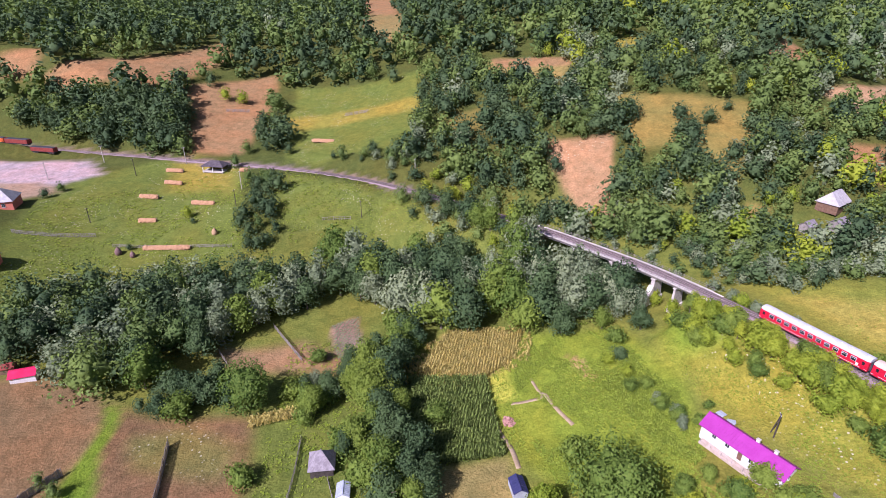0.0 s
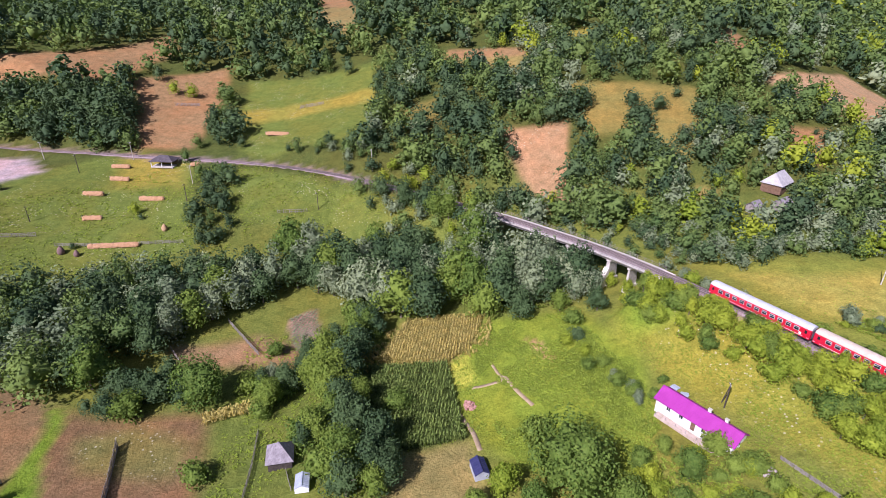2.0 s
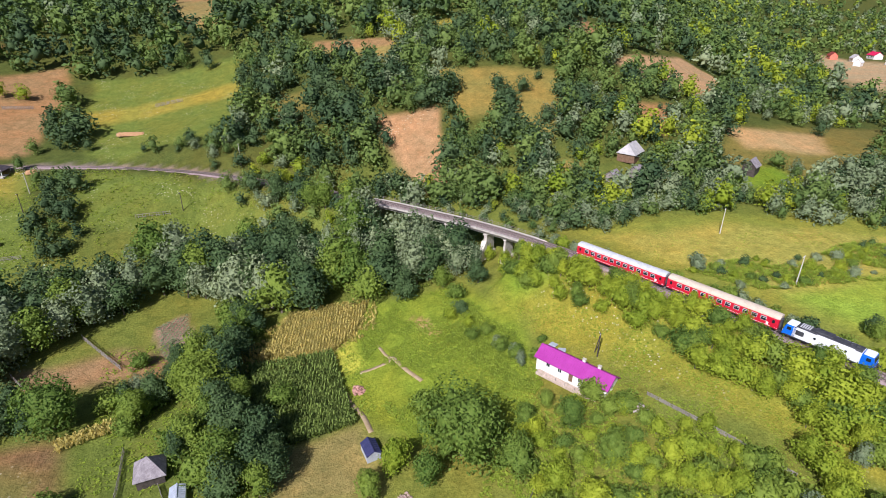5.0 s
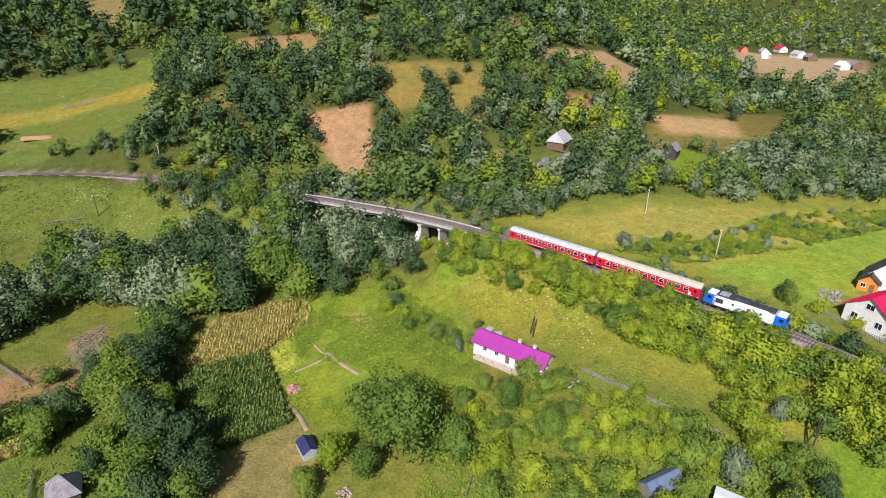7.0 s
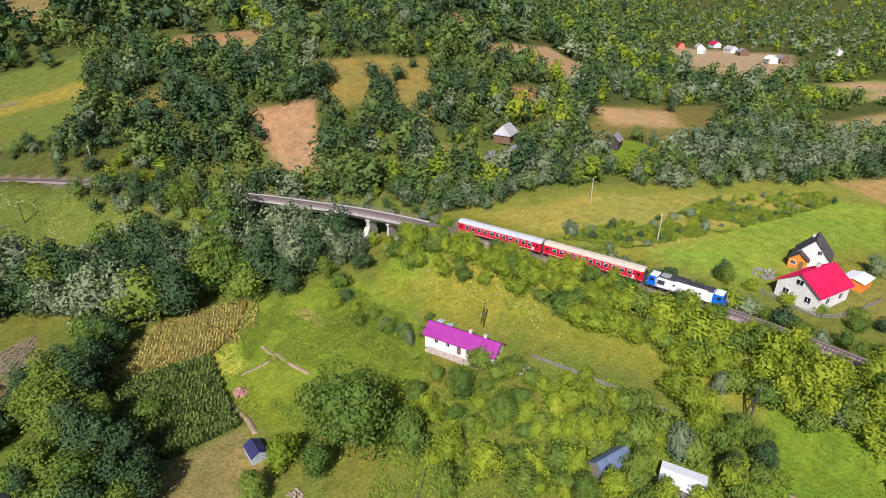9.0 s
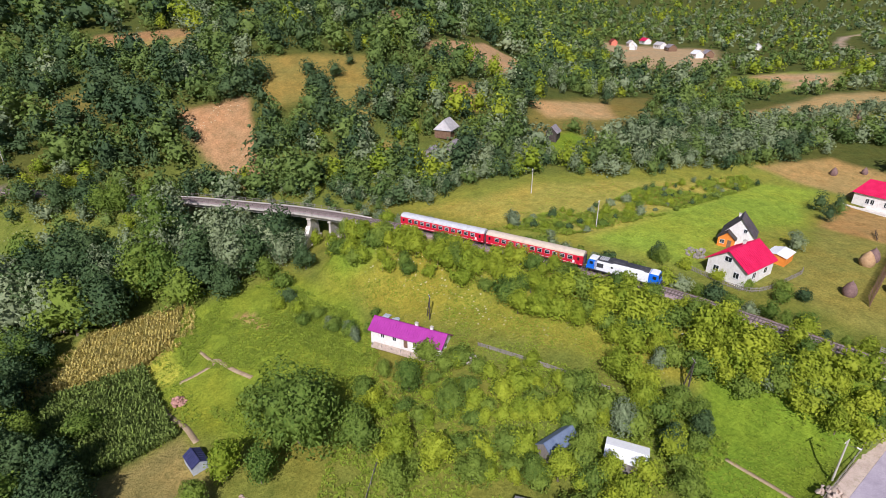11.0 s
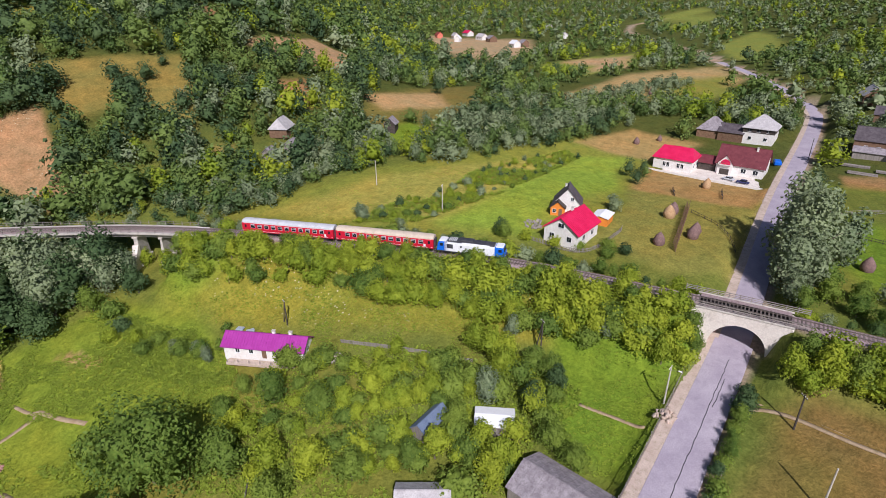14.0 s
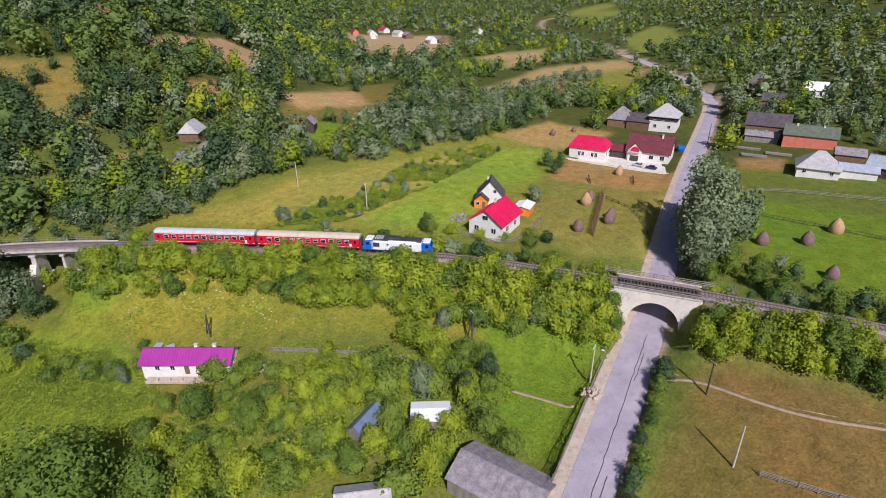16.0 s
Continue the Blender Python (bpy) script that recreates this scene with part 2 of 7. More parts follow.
def valley(x, y):
    """The lie of the land: flat valley, hillside ahead, lower hill beside the road."""
    r, az = np.hypot(x - 10, y + 3), np.degrees(np.arctan2(y + 3, x - 10))
    v = np.interp(r, [0, 100, 180, 300, 600, 1000, 1600, 2400, 4200], [-4, 0, 8, 13, 18, 24, 50, 110, 230])
    h = np.interp(r, [0, 100, 200, 230, 320, 450, 700, 1200, 2400, 4200], [-8, -8, 9, 28, 57, 78, 92, 125, 200, 300])
    g = np.interp(r, [0, 250, 500, 800, 1600, 4200], [-4, 12, 30, 62, 120, 260])
    w = ramp(38, 66, az) * (1 - 0.35 * ramp(85, 110, az))
    w2 = (1-ramp(-6, 14, az)) * ramp(-70, -50, az)
    return v + w * (h - v) + w2 * (g - v)
KNOLLS = [[-0.1, -0.4, 0.2, 0.2, 1.4, 2.3, -0.7, -0.5], [-0.9, -1.5, 0.4, -4.1, -5.3, 4.7, -0.9, -1.6], [-1.6, -1.2, 0.4, 2.8, 6.8, 3.1, -2.5, -2.0], [-5.3, -0.6, -6.9, -4.4, 2.8, -3.1, 4.1, 3.1], [-13.8, 0.5, 0.1, -3.3, 1.5, -3.2, 4.6, 3.3], [-8.6, -3.7, -0.6, -0.8, 5.7, 1.3, 1.2, 0.6], [-2.9, -7.4, -6.5, -5.4, -0.4, 0.2, -0.8, -0.5]]
def land(x, y):
    z = valley(x, y)
    for j, row in enumerate(KNOLLS):
        for i, a in enumerate(row):
            z = z + a * np.exp(-((x + 140 - 55 * i) ** 2 + (y + 20 - 55 * j) ** 2) / 4232)
    return z
rail = smooth_line(RAIL_LINE, 2.0)
road = smooth_line(ROAD_LINE, 2.0)
def ground(x, y):
    x, y = np.atleast_1d(array(x, float)), np.atleast_1d(array(y, float))
    z = land(x, y)
    e = np.hypot((x + 205) / 75, (y - 228) / 38)                            # level station yard
    z = z + (np.interp(y, [180, 225, 260], [7, 9.5, 11.5]) - z) * (1 - ramp(0.75, 1.35, e))
    d, k = nearest(rail, x, y)
    q = rail[k]
    over = ramp(36, 39.5, q[:, 0]) * (1 - ramp(70, 72.5, q[:, 0]))          # viaduct
    over = np.maximum(over, ramp(1.6, 2.6, q[:, 1]) * (1 - ramp(13.4, 14.4, q[:, 1])) * (q[:,0]>100))  # road arch
    top, low = RAIL_Z - 0.45 + 0.75 * np.maximum(0, d - 3.2), RAIL_Z - 0.45 - 0.62 * np.maximum(0, d - 2.7)
    bank = np.clip(z, low, top)
    z = z + (bank - z) * (1 - over)
    d, k = nearest(road, x, y)
    w = 1 - ramp(5.0, 8.5, d)
    return z + (road[k, 2] - z) * w



def nodes_ground():
    """Grass and earth: the cover's colour, broken up by clumps, dry patches, grain and flower heads."""
    m, t, s = nodes_of("meadow_ground")
    where = place_of(t, True)
    cover = t.nodes.new("ShaderNodeAttribute")
    cover.attribute_name = "cover"
    col = cover.outputs["Color"]
    dry = spread(t, noise_at(t, where, 0.055, 5, 0.65), 0.42, 0.66)
    col = mixed(t, sums(t, "MULTIPLY", dry, 0.45), col, mixed(t, 1.0, col, (1.45, 1.02, 0.85), "MULTIPLY"))
    clump = noise_at(t, where, 0.33, 5, 0.7)
    col = mixed(t, 0.75, col, mixed(t, spread(t, clump, 0.3, 0.7), (0.62, 0.66, 0.62), (1.35, 1.3, 1.3)), "MULTIPLY")
    tuft = noise_at(t, where, 1.7, 4, 0.7)
    col = mixed(t, 0.75, col, mixed(t, spread(t, tuft, 0.3, 0.7), (0.58, 0.62, 0.55), (1.4, 1.35, 1.4)), "MULTIPLY")
    spot = add(t, "ShaderNodeTexVoronoi", Scale=0.9)
    t.links.new(where, spot.inputs["Vector"])
    patch = spread(t, noise_at(t, where, 0.07, 3), 0.5, 0.62)
    head = sums(t, "MULTIPLY", sums(t, "LESS_THAN", spot.outputs["Distance"], 0.2), patch)
    col = mixed(t, sums(t, "MULTIPLY", head, sums(t, "MULTIPLY", cover.outputs["Alpha"], 0.7)), col, (0.62, 0.58, 0.42))
    t.links.new(col, s.inputs["Base Color"])
    s.inputs["Roughness"].default_value, s.inputs["Specular IOR Level"].default_value = 0.95, 0.1
    relief(t, s, sums(t, "ADD", tuft, clump), 0.35)
    return m


GROUND_MAT = nodes_ground()
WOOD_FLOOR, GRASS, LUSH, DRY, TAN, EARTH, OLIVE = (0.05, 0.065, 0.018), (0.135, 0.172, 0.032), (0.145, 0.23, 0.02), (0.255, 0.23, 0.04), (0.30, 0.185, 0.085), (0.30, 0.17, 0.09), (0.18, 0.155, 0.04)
# Fields: outline, cover colour, share of flower heads, softness of the edge in metres
FIELDS = [
    ([(-260, 337), (-238, 342), (-231, 319), (-253, 321)], TAN, 0, 4),
    ([(-226, 318), (-201, 336), (-174, 356), (-150, 400), (-137, 360), (-155, 318), (-201, 303)], TAN, 0, 4),
    ([(-147, 322), (-102, 348), (-96, 310), (-97, 278), (-97, 258), (-124, 257), (-130, 285)], TAN, 0, 3),
    ([(-86, 334), (-54, 329), (-13, 335), (-12, 308), (-11, 245), (-58, 242), (-73, 249), (-84, 297)], GRASS, 1, 3),
    ([(-84, 297), (-12, 302), (-12, 288), (-84, 281)], DRY, 1, 3),
    ([(-96, 692), (-51, 626), (-29, 396), (-54, 407)], TAN, 0, 5),
    ([(23, 306), (63, 283), (66, 307), (28, 328)], (0.27, 0.22, 0.07), 0, 3),
    ([(160, 291), (198, 337), (199, 304), (171, 272)], TAN, 0, 3),
    ([(87, 303), (113, 309), (125, 335), (106, 342)], GRASS, 0, 3),
    ([(-68, 505), (-30, 445), (-26, 376), (-49, 397)], (0.24, 0.19, 0.07), 0, 3),
    ([(1, 244), (16, 243), (20, 265), (7, 274)], OLIVE, 0, 3),
    ([(386, 177), (466, 170), (541, 201), (476, 228)], (0.21, 0.25, 0.05), 0, 3),
    ([(28, 330), (66, 314), (67, 300), (30, 315)], TAN, 0, 3),
    ([(88, 329), (111, 343), (118, 325), (93, 311)], DRY, 0, 3),
    ([(72, 255), (82, 257), (112, 247), (134, 237), (125, 215), (109, 194), (96, 198), (101, 210), (77, 216), (78, 232)], (0.23, 0.19, 0.05), 0, 3),
    ([(45, 231), (71, 226), (66, 191), (58, 187), (47, 205)], (0.36, 0.22, 0.11), 1, 2),
    ([(-1, 265), (18, 272), (17, 243), (2, 243)], OLIVE, 0, 3),
    ([(-72, 231), (-14, 208), (-2, 178), (-49, 194), (-64, 197)], GRASS, 1, 3),
    ([(-162, 232), (-124, 256), (-93, 247), (-74, 185), (-79, 178), (-112, 160), (-141, 150), (-156, 174), (-160, 200)], GRASS, 1, 3),
    ([(-124, 252), (-96, 246), (-88, 220), (-118, 222)], DRY, 1, 5),
    ([(-300, 225), (-230, 250), (-168, 252), (-152, 236), (-172, 212), (-240, 205)], (0.43, 0.35, 0.36), 0, 2),
    ([(-260, 215), (-172, 226), (-160, 214), (-176, 205), (-260, 200)], (0.34, 0.25, 0.17), 0, 2),
    ([(168, 249), (250, 304), (268, 261), (197, 218), (176, 234)], (0.43, 0.285, 0.15), 0, 3),
    ([(144, 191), (158, 186), (173.5, 210), (159, 212)], TAN, 0, 3),
    ([(103, 176), (111, 174), (117, 182), (111, 184)], (0.26, 0.2, 0.06), 0, 2),
    ([(184, 185), (293, 198), (224, 149), (190, 144), (166, 160)], OLIVE, 0, 5),
    ([(92, 146), (140, 134), (200, 112), (240, 100), (232, 64), (160, 52), (128, 62), (106, 92)], (0.23, 0.25, 0.04), 0, 5),
    ([(99, 133), (134, 126), (190, 99), (212, 93), (180, 83), (120, 84), (107, 108)], (0.35, 0.32, 0.066), 0, 4),
    ([(118, 84), (211, 90), (226, 76), (183, 60), (155, 69), (131, 60)], (0.25, 0.345, 0.04), 0, 4),
    ([(221, 65), (219, 20), (145, 13), (138, 24), (137, 48), (161, 51)], (0.24, 0.23, 0.052), 0, 3),
    ([(221, 66), (219, 20), (196, 22), (192, 36), (190, 57)], (0.37, 0.235, 0.085), 0, 2),
    ([(248, 6), (254, -11), (235, -12), (230, 3)], (0.32, 0.2, 0.085), 0, 1.5),
    ([(226, 100), (265, 90), (266, 58), (230, 64)], (0.37, 0.265, 0.1), 0, 3),
    ([(279, 148), (416, 155), (492, 113), (422, 79), (336, 108), (291, 113)], (0.40, 0.30, 0.13), 0, 6),
    ([(238, 12), (238, -60), (150, -60), (148, -18), (166, -3)], LUSH, 0, 4),
    ([(238, 12), (238, -60), (205, -60), (205, 8)], GRASS, 0, 6),
    ([(452, 228), (516, 197), (445, 167), (399, 185)], (0.43, 0.3, 0.16), 0, 6),
    ([(652, 162), (848, 170), (760, 128), (620, 92), (540, 96), (540, 118)], (0.21, 0.25, 0.05), 0, 8),
    ([(1098, 393), (1349, 382), (1022, 264), (830, 267)], (0.21, 0.25, 0.05), 0, 12),
    ([(400, 128), (440, 96), (376, 75), (341, 82), (330, 108)], (0.23, 0.24, 0.045), 0, 5),
    ([(550, 472), (600, 354), (467, 262), (412, 270), (440, 365)], (0.40, 0.30, 0.17), 0, 8),
    ([(449, 230), (440, 192), (392, 180), (410, 234)], (0.2, 0.25, 0.04), 0, 5),
    ([(186, 190), (232, 180), (216, 160), (186, 172)], (0.4, 0.28, 0.13), 0, 4),
    ([(160, 160), (186, 158), (184, 142), (160, 148)], LUSH, 0, 4),
    ([(68, 132), (90, 94), (99, 72), (108, 45), (98, 36), (86, 60), (71, 88), (62, 100), (57, 122)], (0.235, 0.235, 0.032), 1, 3),
    ([(58, 124), (70, 128), (72, 112), (60, 112)], (0.17, 0.25, 0.025), 0, 4),
    ([(108, 45), (116, 14), (96, 12), (78, 12), (80, 26), (96, 36)], LUSH, 0, 3),
    ([(20, 136), (50, 130), (60, 110), (58, 92), (50, 76), (24, 80), (12, 100)], (0.19, 0.25, 0.025), 0, 3),
    ([(-112, 110), (-92, 113), (-80, 104), (-77, 85), (-80, 60), (-120, 60)], (0.215, 0.145, 0.068), 0, 3),
    ([(-78, 102), (-46, 101), (-40, 79), (-40, 55), (-72, 55)], (0.205, 0.125, 0.06), 0, 3),
    ([(-58, 99), (-46, 92), (-46, 84), (-66, 86), (-70, 95)], (0.18, 0.165, 0.05), 1, 3),
    ([(-81, 104), (-78, 102), (-71, 78), (-66, 55), (-73, 55), (-77, 80)], LUSH, 0, 1),
    ([(-3, 88), (16, 90), (17, 81), (18, 72), (-4, 74)], (0.27, 0.22, 0.075), 0, 2),
    ([(2, 138), (25, 136), (19.5, 123), (12.6, 118), (-6, 121)], (0.34, 0.28, 0.08), 0, 1.5),
    ([(-8, 118), (12.5, 117.5), (13.5, 107), (15, 91), (1, 89), (-6, 98)], (0.09, 0.12, 0.03), 0, 1),
    ([(-33, 142), (-26, 146), (-22, 130), (-29, 126)], (0.36, 0.24, 0.19), 0, 1),
    ([(-62, 128), (-40, 132), (-24, 126), (-26, 120), (-58, 120)], (0.3, 0.2, 0.1), 0, 3),
    ([(13, 118), (19, 121), (19.5, 108), (15, 108)], (0.36, 0.38, 0.05), 0, 1),
    ([(36, 122), (39, 119), (40, 112), (37, 114)], (0.42, 0.25, 0.13), 0, 1),
    ([(60, -6), (104, -3), (112, -8), (114, -60), (50, -60)], (0.21, 0.145, 0.046), 0, 4),
    ([(60, -6), (100, -4), (98, -14), (60, -20)], (0.19, 0.15, 0.038), 0, 5),
]


def inside(poly, x, y, soft):
    """1 well inside an outline, 0 outside, with a soft edge."""
    hit, edge = np.zeros(x.shape, bool), np.full(x.shape, 1e9)
    for (ax, ay), (bx, by) in zip(poly, poly[1:] + poly[:1]):
        cross = ((ay > y) != (by > y)) & (x < (bx - ax) * (y - ay) / (by - ay + 1e-9) + ax)
        hit ^= cross
        t = np.clip(((x - ax) * (bx - ax) + (y - ay) * (by - ay)) / ((bx - ax) ** 2 + (by - ay) ** 2), 0, 1)
        edge = np.minimum(edge, np.hypot(x - ax - t * (bx - ax), y - ay - t * (by - ay)))
    return ramp(-soft, soft, np.where(hit, edge, -edge))


def steps(stops):
    """Grid lines: (from, to, step) after one another."""
    out = []
    for a, b, s in stops:
        out += list(np.arange(a, b, s))
    return array(out + [stops[-1][1]])


def lattice(xs, ys):
    gx, gy = np.meshgrid(xs, ys)
    return gx.ravel(), gy.ravel()


def wavy(x, y, size, seed=0):
    """Cheap smooth variation between -1 and 1."""
    a = np.sin(x / size + 1.7 * np.sin(y / size * 0.83 + seed)) + np.sin(y / size * 1.13 + 2.1 * np.sin(x / size * 0.71 + 2 + seed))
    return 0.5 * a


gxs = steps([(-4300, -900, 200), (-900, -300, 25), (-300, -130, 5), (-130, 240, 1.6), (240, 330, 4), (330, 900, 20), (900, 4300, 170)])
gys = steps([(-4300, -500, 190), (-500, -80, 20), (-80, -30, 4), (-30, 200, 1.6), (200, 350, 2.5), (350, 900, 14), (900, 4300, 170)])
gx, gy = lattice(gxs, gys)
gz = ground(gx, gy)
near_fac = np.clip(1 - np.hypot(gx - 50, gy - 110) / 500, 0, 1)
d_road, k_road = nearest(road, gx, gy)
d_rail, k_rail = nearest(rail, gx, gy)
near_fac = near_fac * ramp(4.0, 8.0, d_road) * ramp(2.5, 5.0, d_rail)
gz = gz - 0.3 * (1 - ramp(3.2, 5.4, d_road)) + 0.12 * near_fac * wavy(gx, gy, 4.3) + 0.07 * near_fac * wavy(gx, gy, 1.7, 3)
cover = np.zeros((len(gx), 4))
mix = 0.5 + 0.5 * wavy(gx, gy, 31, 1)
# from 185 to 230 m out the ground colour darkens between the trees
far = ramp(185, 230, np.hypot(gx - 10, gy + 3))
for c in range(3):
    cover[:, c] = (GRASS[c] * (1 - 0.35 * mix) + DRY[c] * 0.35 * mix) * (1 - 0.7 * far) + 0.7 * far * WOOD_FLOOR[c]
warp_x, warp_y = gx + 1.2 * wavy(gx, gy, 5, 5), gy + 1.2 * wavy(gy, gx, 6, 7)
for poly, tone, flowers, soft in FIELDS:
    w = inside(poly, warp_x, warp_y, soft)
    cover[:, :3] += w[:, None] * (array(tone) - cover[:, :3])
    cover[:, 3] += w * (flowers - cover[:, 3])
w = (1 - ramp(2.2, 3.6, d_rail)) * (1 - ((rail[k_rail, 0] > 37) & (rail[k_rail, 0] < 72)))
cover[:, :3] += w[:, None] * (array((0.24, 0.19, 0.16)) - cover[:, :3])
w = 1 - ramp(3.6, 5.0, d_road)
cover[:, :3] += w[:, None] * (array((0.38, 0.3, 0.22)) - cover[:, :3])


def mesh_of(name, verts, faces, mats, smooth=False):
    me = bpy.data.meshes.new(name)
    me.from_pydata([tuple(v) for v in verts], [], [tuple(f) for f in faces])
    for m in mats if isinstance(mats, (list, tuple)) else [mats]:
        me.materials.append(m)
    if smooth:
        me.polygons.foreach_set("use_smooth", [True] * len(me.polygons))
    me.update()
    return me


nxg, nyg = len(gxs), len(gys)
quads = np.arange(nxg * nyg).reshape(nyg, nxg)
quads = np.stack([quads[:-1, :-1], quads[:-1, 1:], quads[1:, 1:], quads[1:, :-1]], -1).reshape(-1, 4)
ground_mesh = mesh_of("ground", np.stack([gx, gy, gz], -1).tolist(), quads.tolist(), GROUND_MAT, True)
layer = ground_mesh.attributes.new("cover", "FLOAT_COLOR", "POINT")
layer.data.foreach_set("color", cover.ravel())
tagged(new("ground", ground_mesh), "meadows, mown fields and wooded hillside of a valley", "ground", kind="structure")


def level(x, y):
    """Height of the ground at one spot."""
    return float(ground(x, y)[0])


def lie(x, y):
    """Height of the ground sheet itself at many spots."""
    grid = gz.reshape(nyg, nxg)
    i = np.clip(np.searchsorted(gxs, x) - 1, 0, nxg - 2)
    j = np.clip(np.searchsorted(gys, y) - 1, 0, nyg - 2)
    u, w = (x - gxs[i]) / (gxs[i + 1] - gxs[i]), (y - gys[j]) / (gys[j + 1] - gys[j])
    return (grid[j, i] * (1 - u) + grid[j, i + 1] * u) * (1 - w) + (grid[j + 1, i] * (1 - u) + grid[j + 1, i + 1] * u) * w


# ---- small building kit ----
def part(name, bm, material, parent=None, label="", at=None, smooth=False):
    """Links a bmesh as one mesh object, under a thing or part when given."""
    me = bpy.data.meshes.new(name)
    bm.to_mesh(me)
    bm.free()
    for m in material if isinstance(material, (list, tuple)) else [material]:
        me.materials.append(m)
    if smooth:
        me.polygons.foreach_set("use_smooth", [True] * len(me.polygons))
    ob = new(name, me)
    ob.parent = parent
    if at is not None:
        ob.matrix_basis = at
    if label:
        tagged(ob, label)
    return ob


def share(name, mesh, parent, at):
    ob = new(name, mesh)
    ob.parent, ob.matrix_basis = parent, at
    return ob


def thing(name, at, label, category, group="", kind=""):
    e = new(name)
    e.empty_display_size = 0.3
    e.matrix_basis = at
    return tagged(e, label, category, group, kind)


def box(size, centre=(0, 0, 0), bevel=0.0, bm=None, turn=None):
    bm = bm or bmesh.new()
    m = Matrix.Translation(centre) @ (turn or Matrix.Identity(4)) @ Matrix.Diagonal((*size, 1))
    made = bmesh.ops.create_cube(bm, size=1, matrix=m)
    if bevel:
        edges = {e for v in made["verts"] for e in v.link_edges}
        bmesh.ops.bevel(bm, geom=list(edges), offset=bevel, segments=1, affect="EDGES")
    return bm


def rod(a, b, r1, r2=None, sides=6, bm=None):
    """A tapered round bar from a to b."""
    bm = bm or bmesh.new()
    a, b = Vector(a), Vector(b)
    d = b - a
    m = Matrix.Translation((a + b) / 2) @ d.to_track_quat("Z", "Y").to_matrix().to_4x4()
    bmesh.ops.create_cone(bm, cap_ends=True, segments=sides, radius1=r1, radius2=r1 if r2 is None else r2, depth=d.length, matrix=m)
    return bm


def solid(points, y0, y1, bm=None):
    """An outline in x and z, extruded from y0 to y1."""
    bm = bm or bmesh.new()
    front = [bm.verts.new((x, y0, z)) for x, z in points]
    back = [bm.verts.new((x, y1, z)) for x, z in points]
    bm.faces.new(front)
    bm.faces.new(back[::-1])
    n = len(points)
    for i in range(n):
        bm.faces.new((front[(i + 1) % n], front[i], back[i], back[(i + 1) % n]))
    bmesh.ops.recalc_face_normals(bm, faces=bm.faces)
    return bm


def sweep(line, profile, z=0.0, z_of=None):
    """A profile (offset to the side, height) drawn along a line in plan."""
    line = array(line)[:, :3] if line.shape[1] > 2 else array(line)
    tang = np.gradient(line[:, :2], axis=0)
    tang /= np.linalg.norm(tang, axis=1)[:, None]
    side = np.stack([tang[:, 1], -tang[:, 0]], -1)
    bm = bmesh.new()
    rings = []
    for i in range(len(line)):
        h = z if z_of is None else z_of[i]
        rings.append([bm.verts.new((line[i, 0] + side[i, 0] * o, line[i, 1] + side[i, 1] * o, h + up)) for o, up in profile])
    n = len(profile)
    for a, b in zip(rings, rings[1:]):
        for i in range(n):
            bm.faces.new((a[i], a[(i + 1) % n], b[(i + 1) % n], b[i]))
    bm.faces.new(rings[0][::-1])
    bm.faces.new(rings[-1])
    bmesh.ops.recalc_face_normals(bm, faces=bm.faces)
    return bm


# ---- railway ----
track_line = smooth_line(RAIL_LINE, 0.5)
run = np.concatenate([[0], np.cumsum(np.linalg.norm(np.diff(track_line, axis=0), axis=1))])


def on_track(s, side=0.0, z=0.0):
    """A pose on the track s metres along it, x along the rails."""
    p = array([np.interp(s, run, track_line[:, 0]), np.interp(s, run, track_line[:, 1])])
    q = array([np.interp(s + 0.4, run, track_line[:, 0]), np.interp(s + 0.4, run, track_line[:, 1])])
    d = (q - p) / np.linalg.norm(q - p)
    return pose(p[0] + d[1] * side, p[1] - d[0] * side, RAIL_Z + z, 0, 0, math.degrees(math.atan2(d[1], d[0])))


def stretch_of(a, b, step=2.0):
    s = np.arange(a, b + 0.01, step)
    return np.stack([np.interp(s, run, track_line[:, 0]), np.interp(s, run, track_line[:, 1])], -1)


railway = thing("railway_track", Matrix.Identity(4), "single railway track with rusty rails on wooden sleepers and ballast", "railway track", kind="structure")
whole = stretch_of(60, 800, 2.0)
part("ballast", sweep(whole, [(-2.3, -0.5), (-1.55, -0.2), (1.55, -0.2), (2.3, -0.5)], RAIL_Z), BALLAST, railway)
for off in (-0.75, 0.75):
    part("rail", sweep(whole, [(off - 0.045, -0.17), (off - 0.045, 0.02), (off + 0.045, 0.02), (off + 0.045, -0.17)], RAIL_Z), STEEL, railway)
one = bmesh.new()
box((0.26, 2.6, 0.16), bevel=0.02, bm=one)
sleeper_mesh = bpy.data.meshes.new("sleeper")
one.to_mesh(sleeper_mesh)
one.free()
sleeper_mesh.materials.append(SLEEPER)
for k in range(300):
    share("sleeper", sleeper_mesh, railway, on_track(394 + 0.68 * k, 0, -0.19))
rest = bmesh.new()
for s in list(np.arange(280, 393.5, 0.68)) + list(np.arange(394 + 0.68 * 300, 690, 0.68)):
    box((0.26, 2.6, 0.16), bm=rest, turn=on_track(s, 0, -0.19))
tagged(part("sleepers", rest, SLEEPER, railway), kind="stuff")

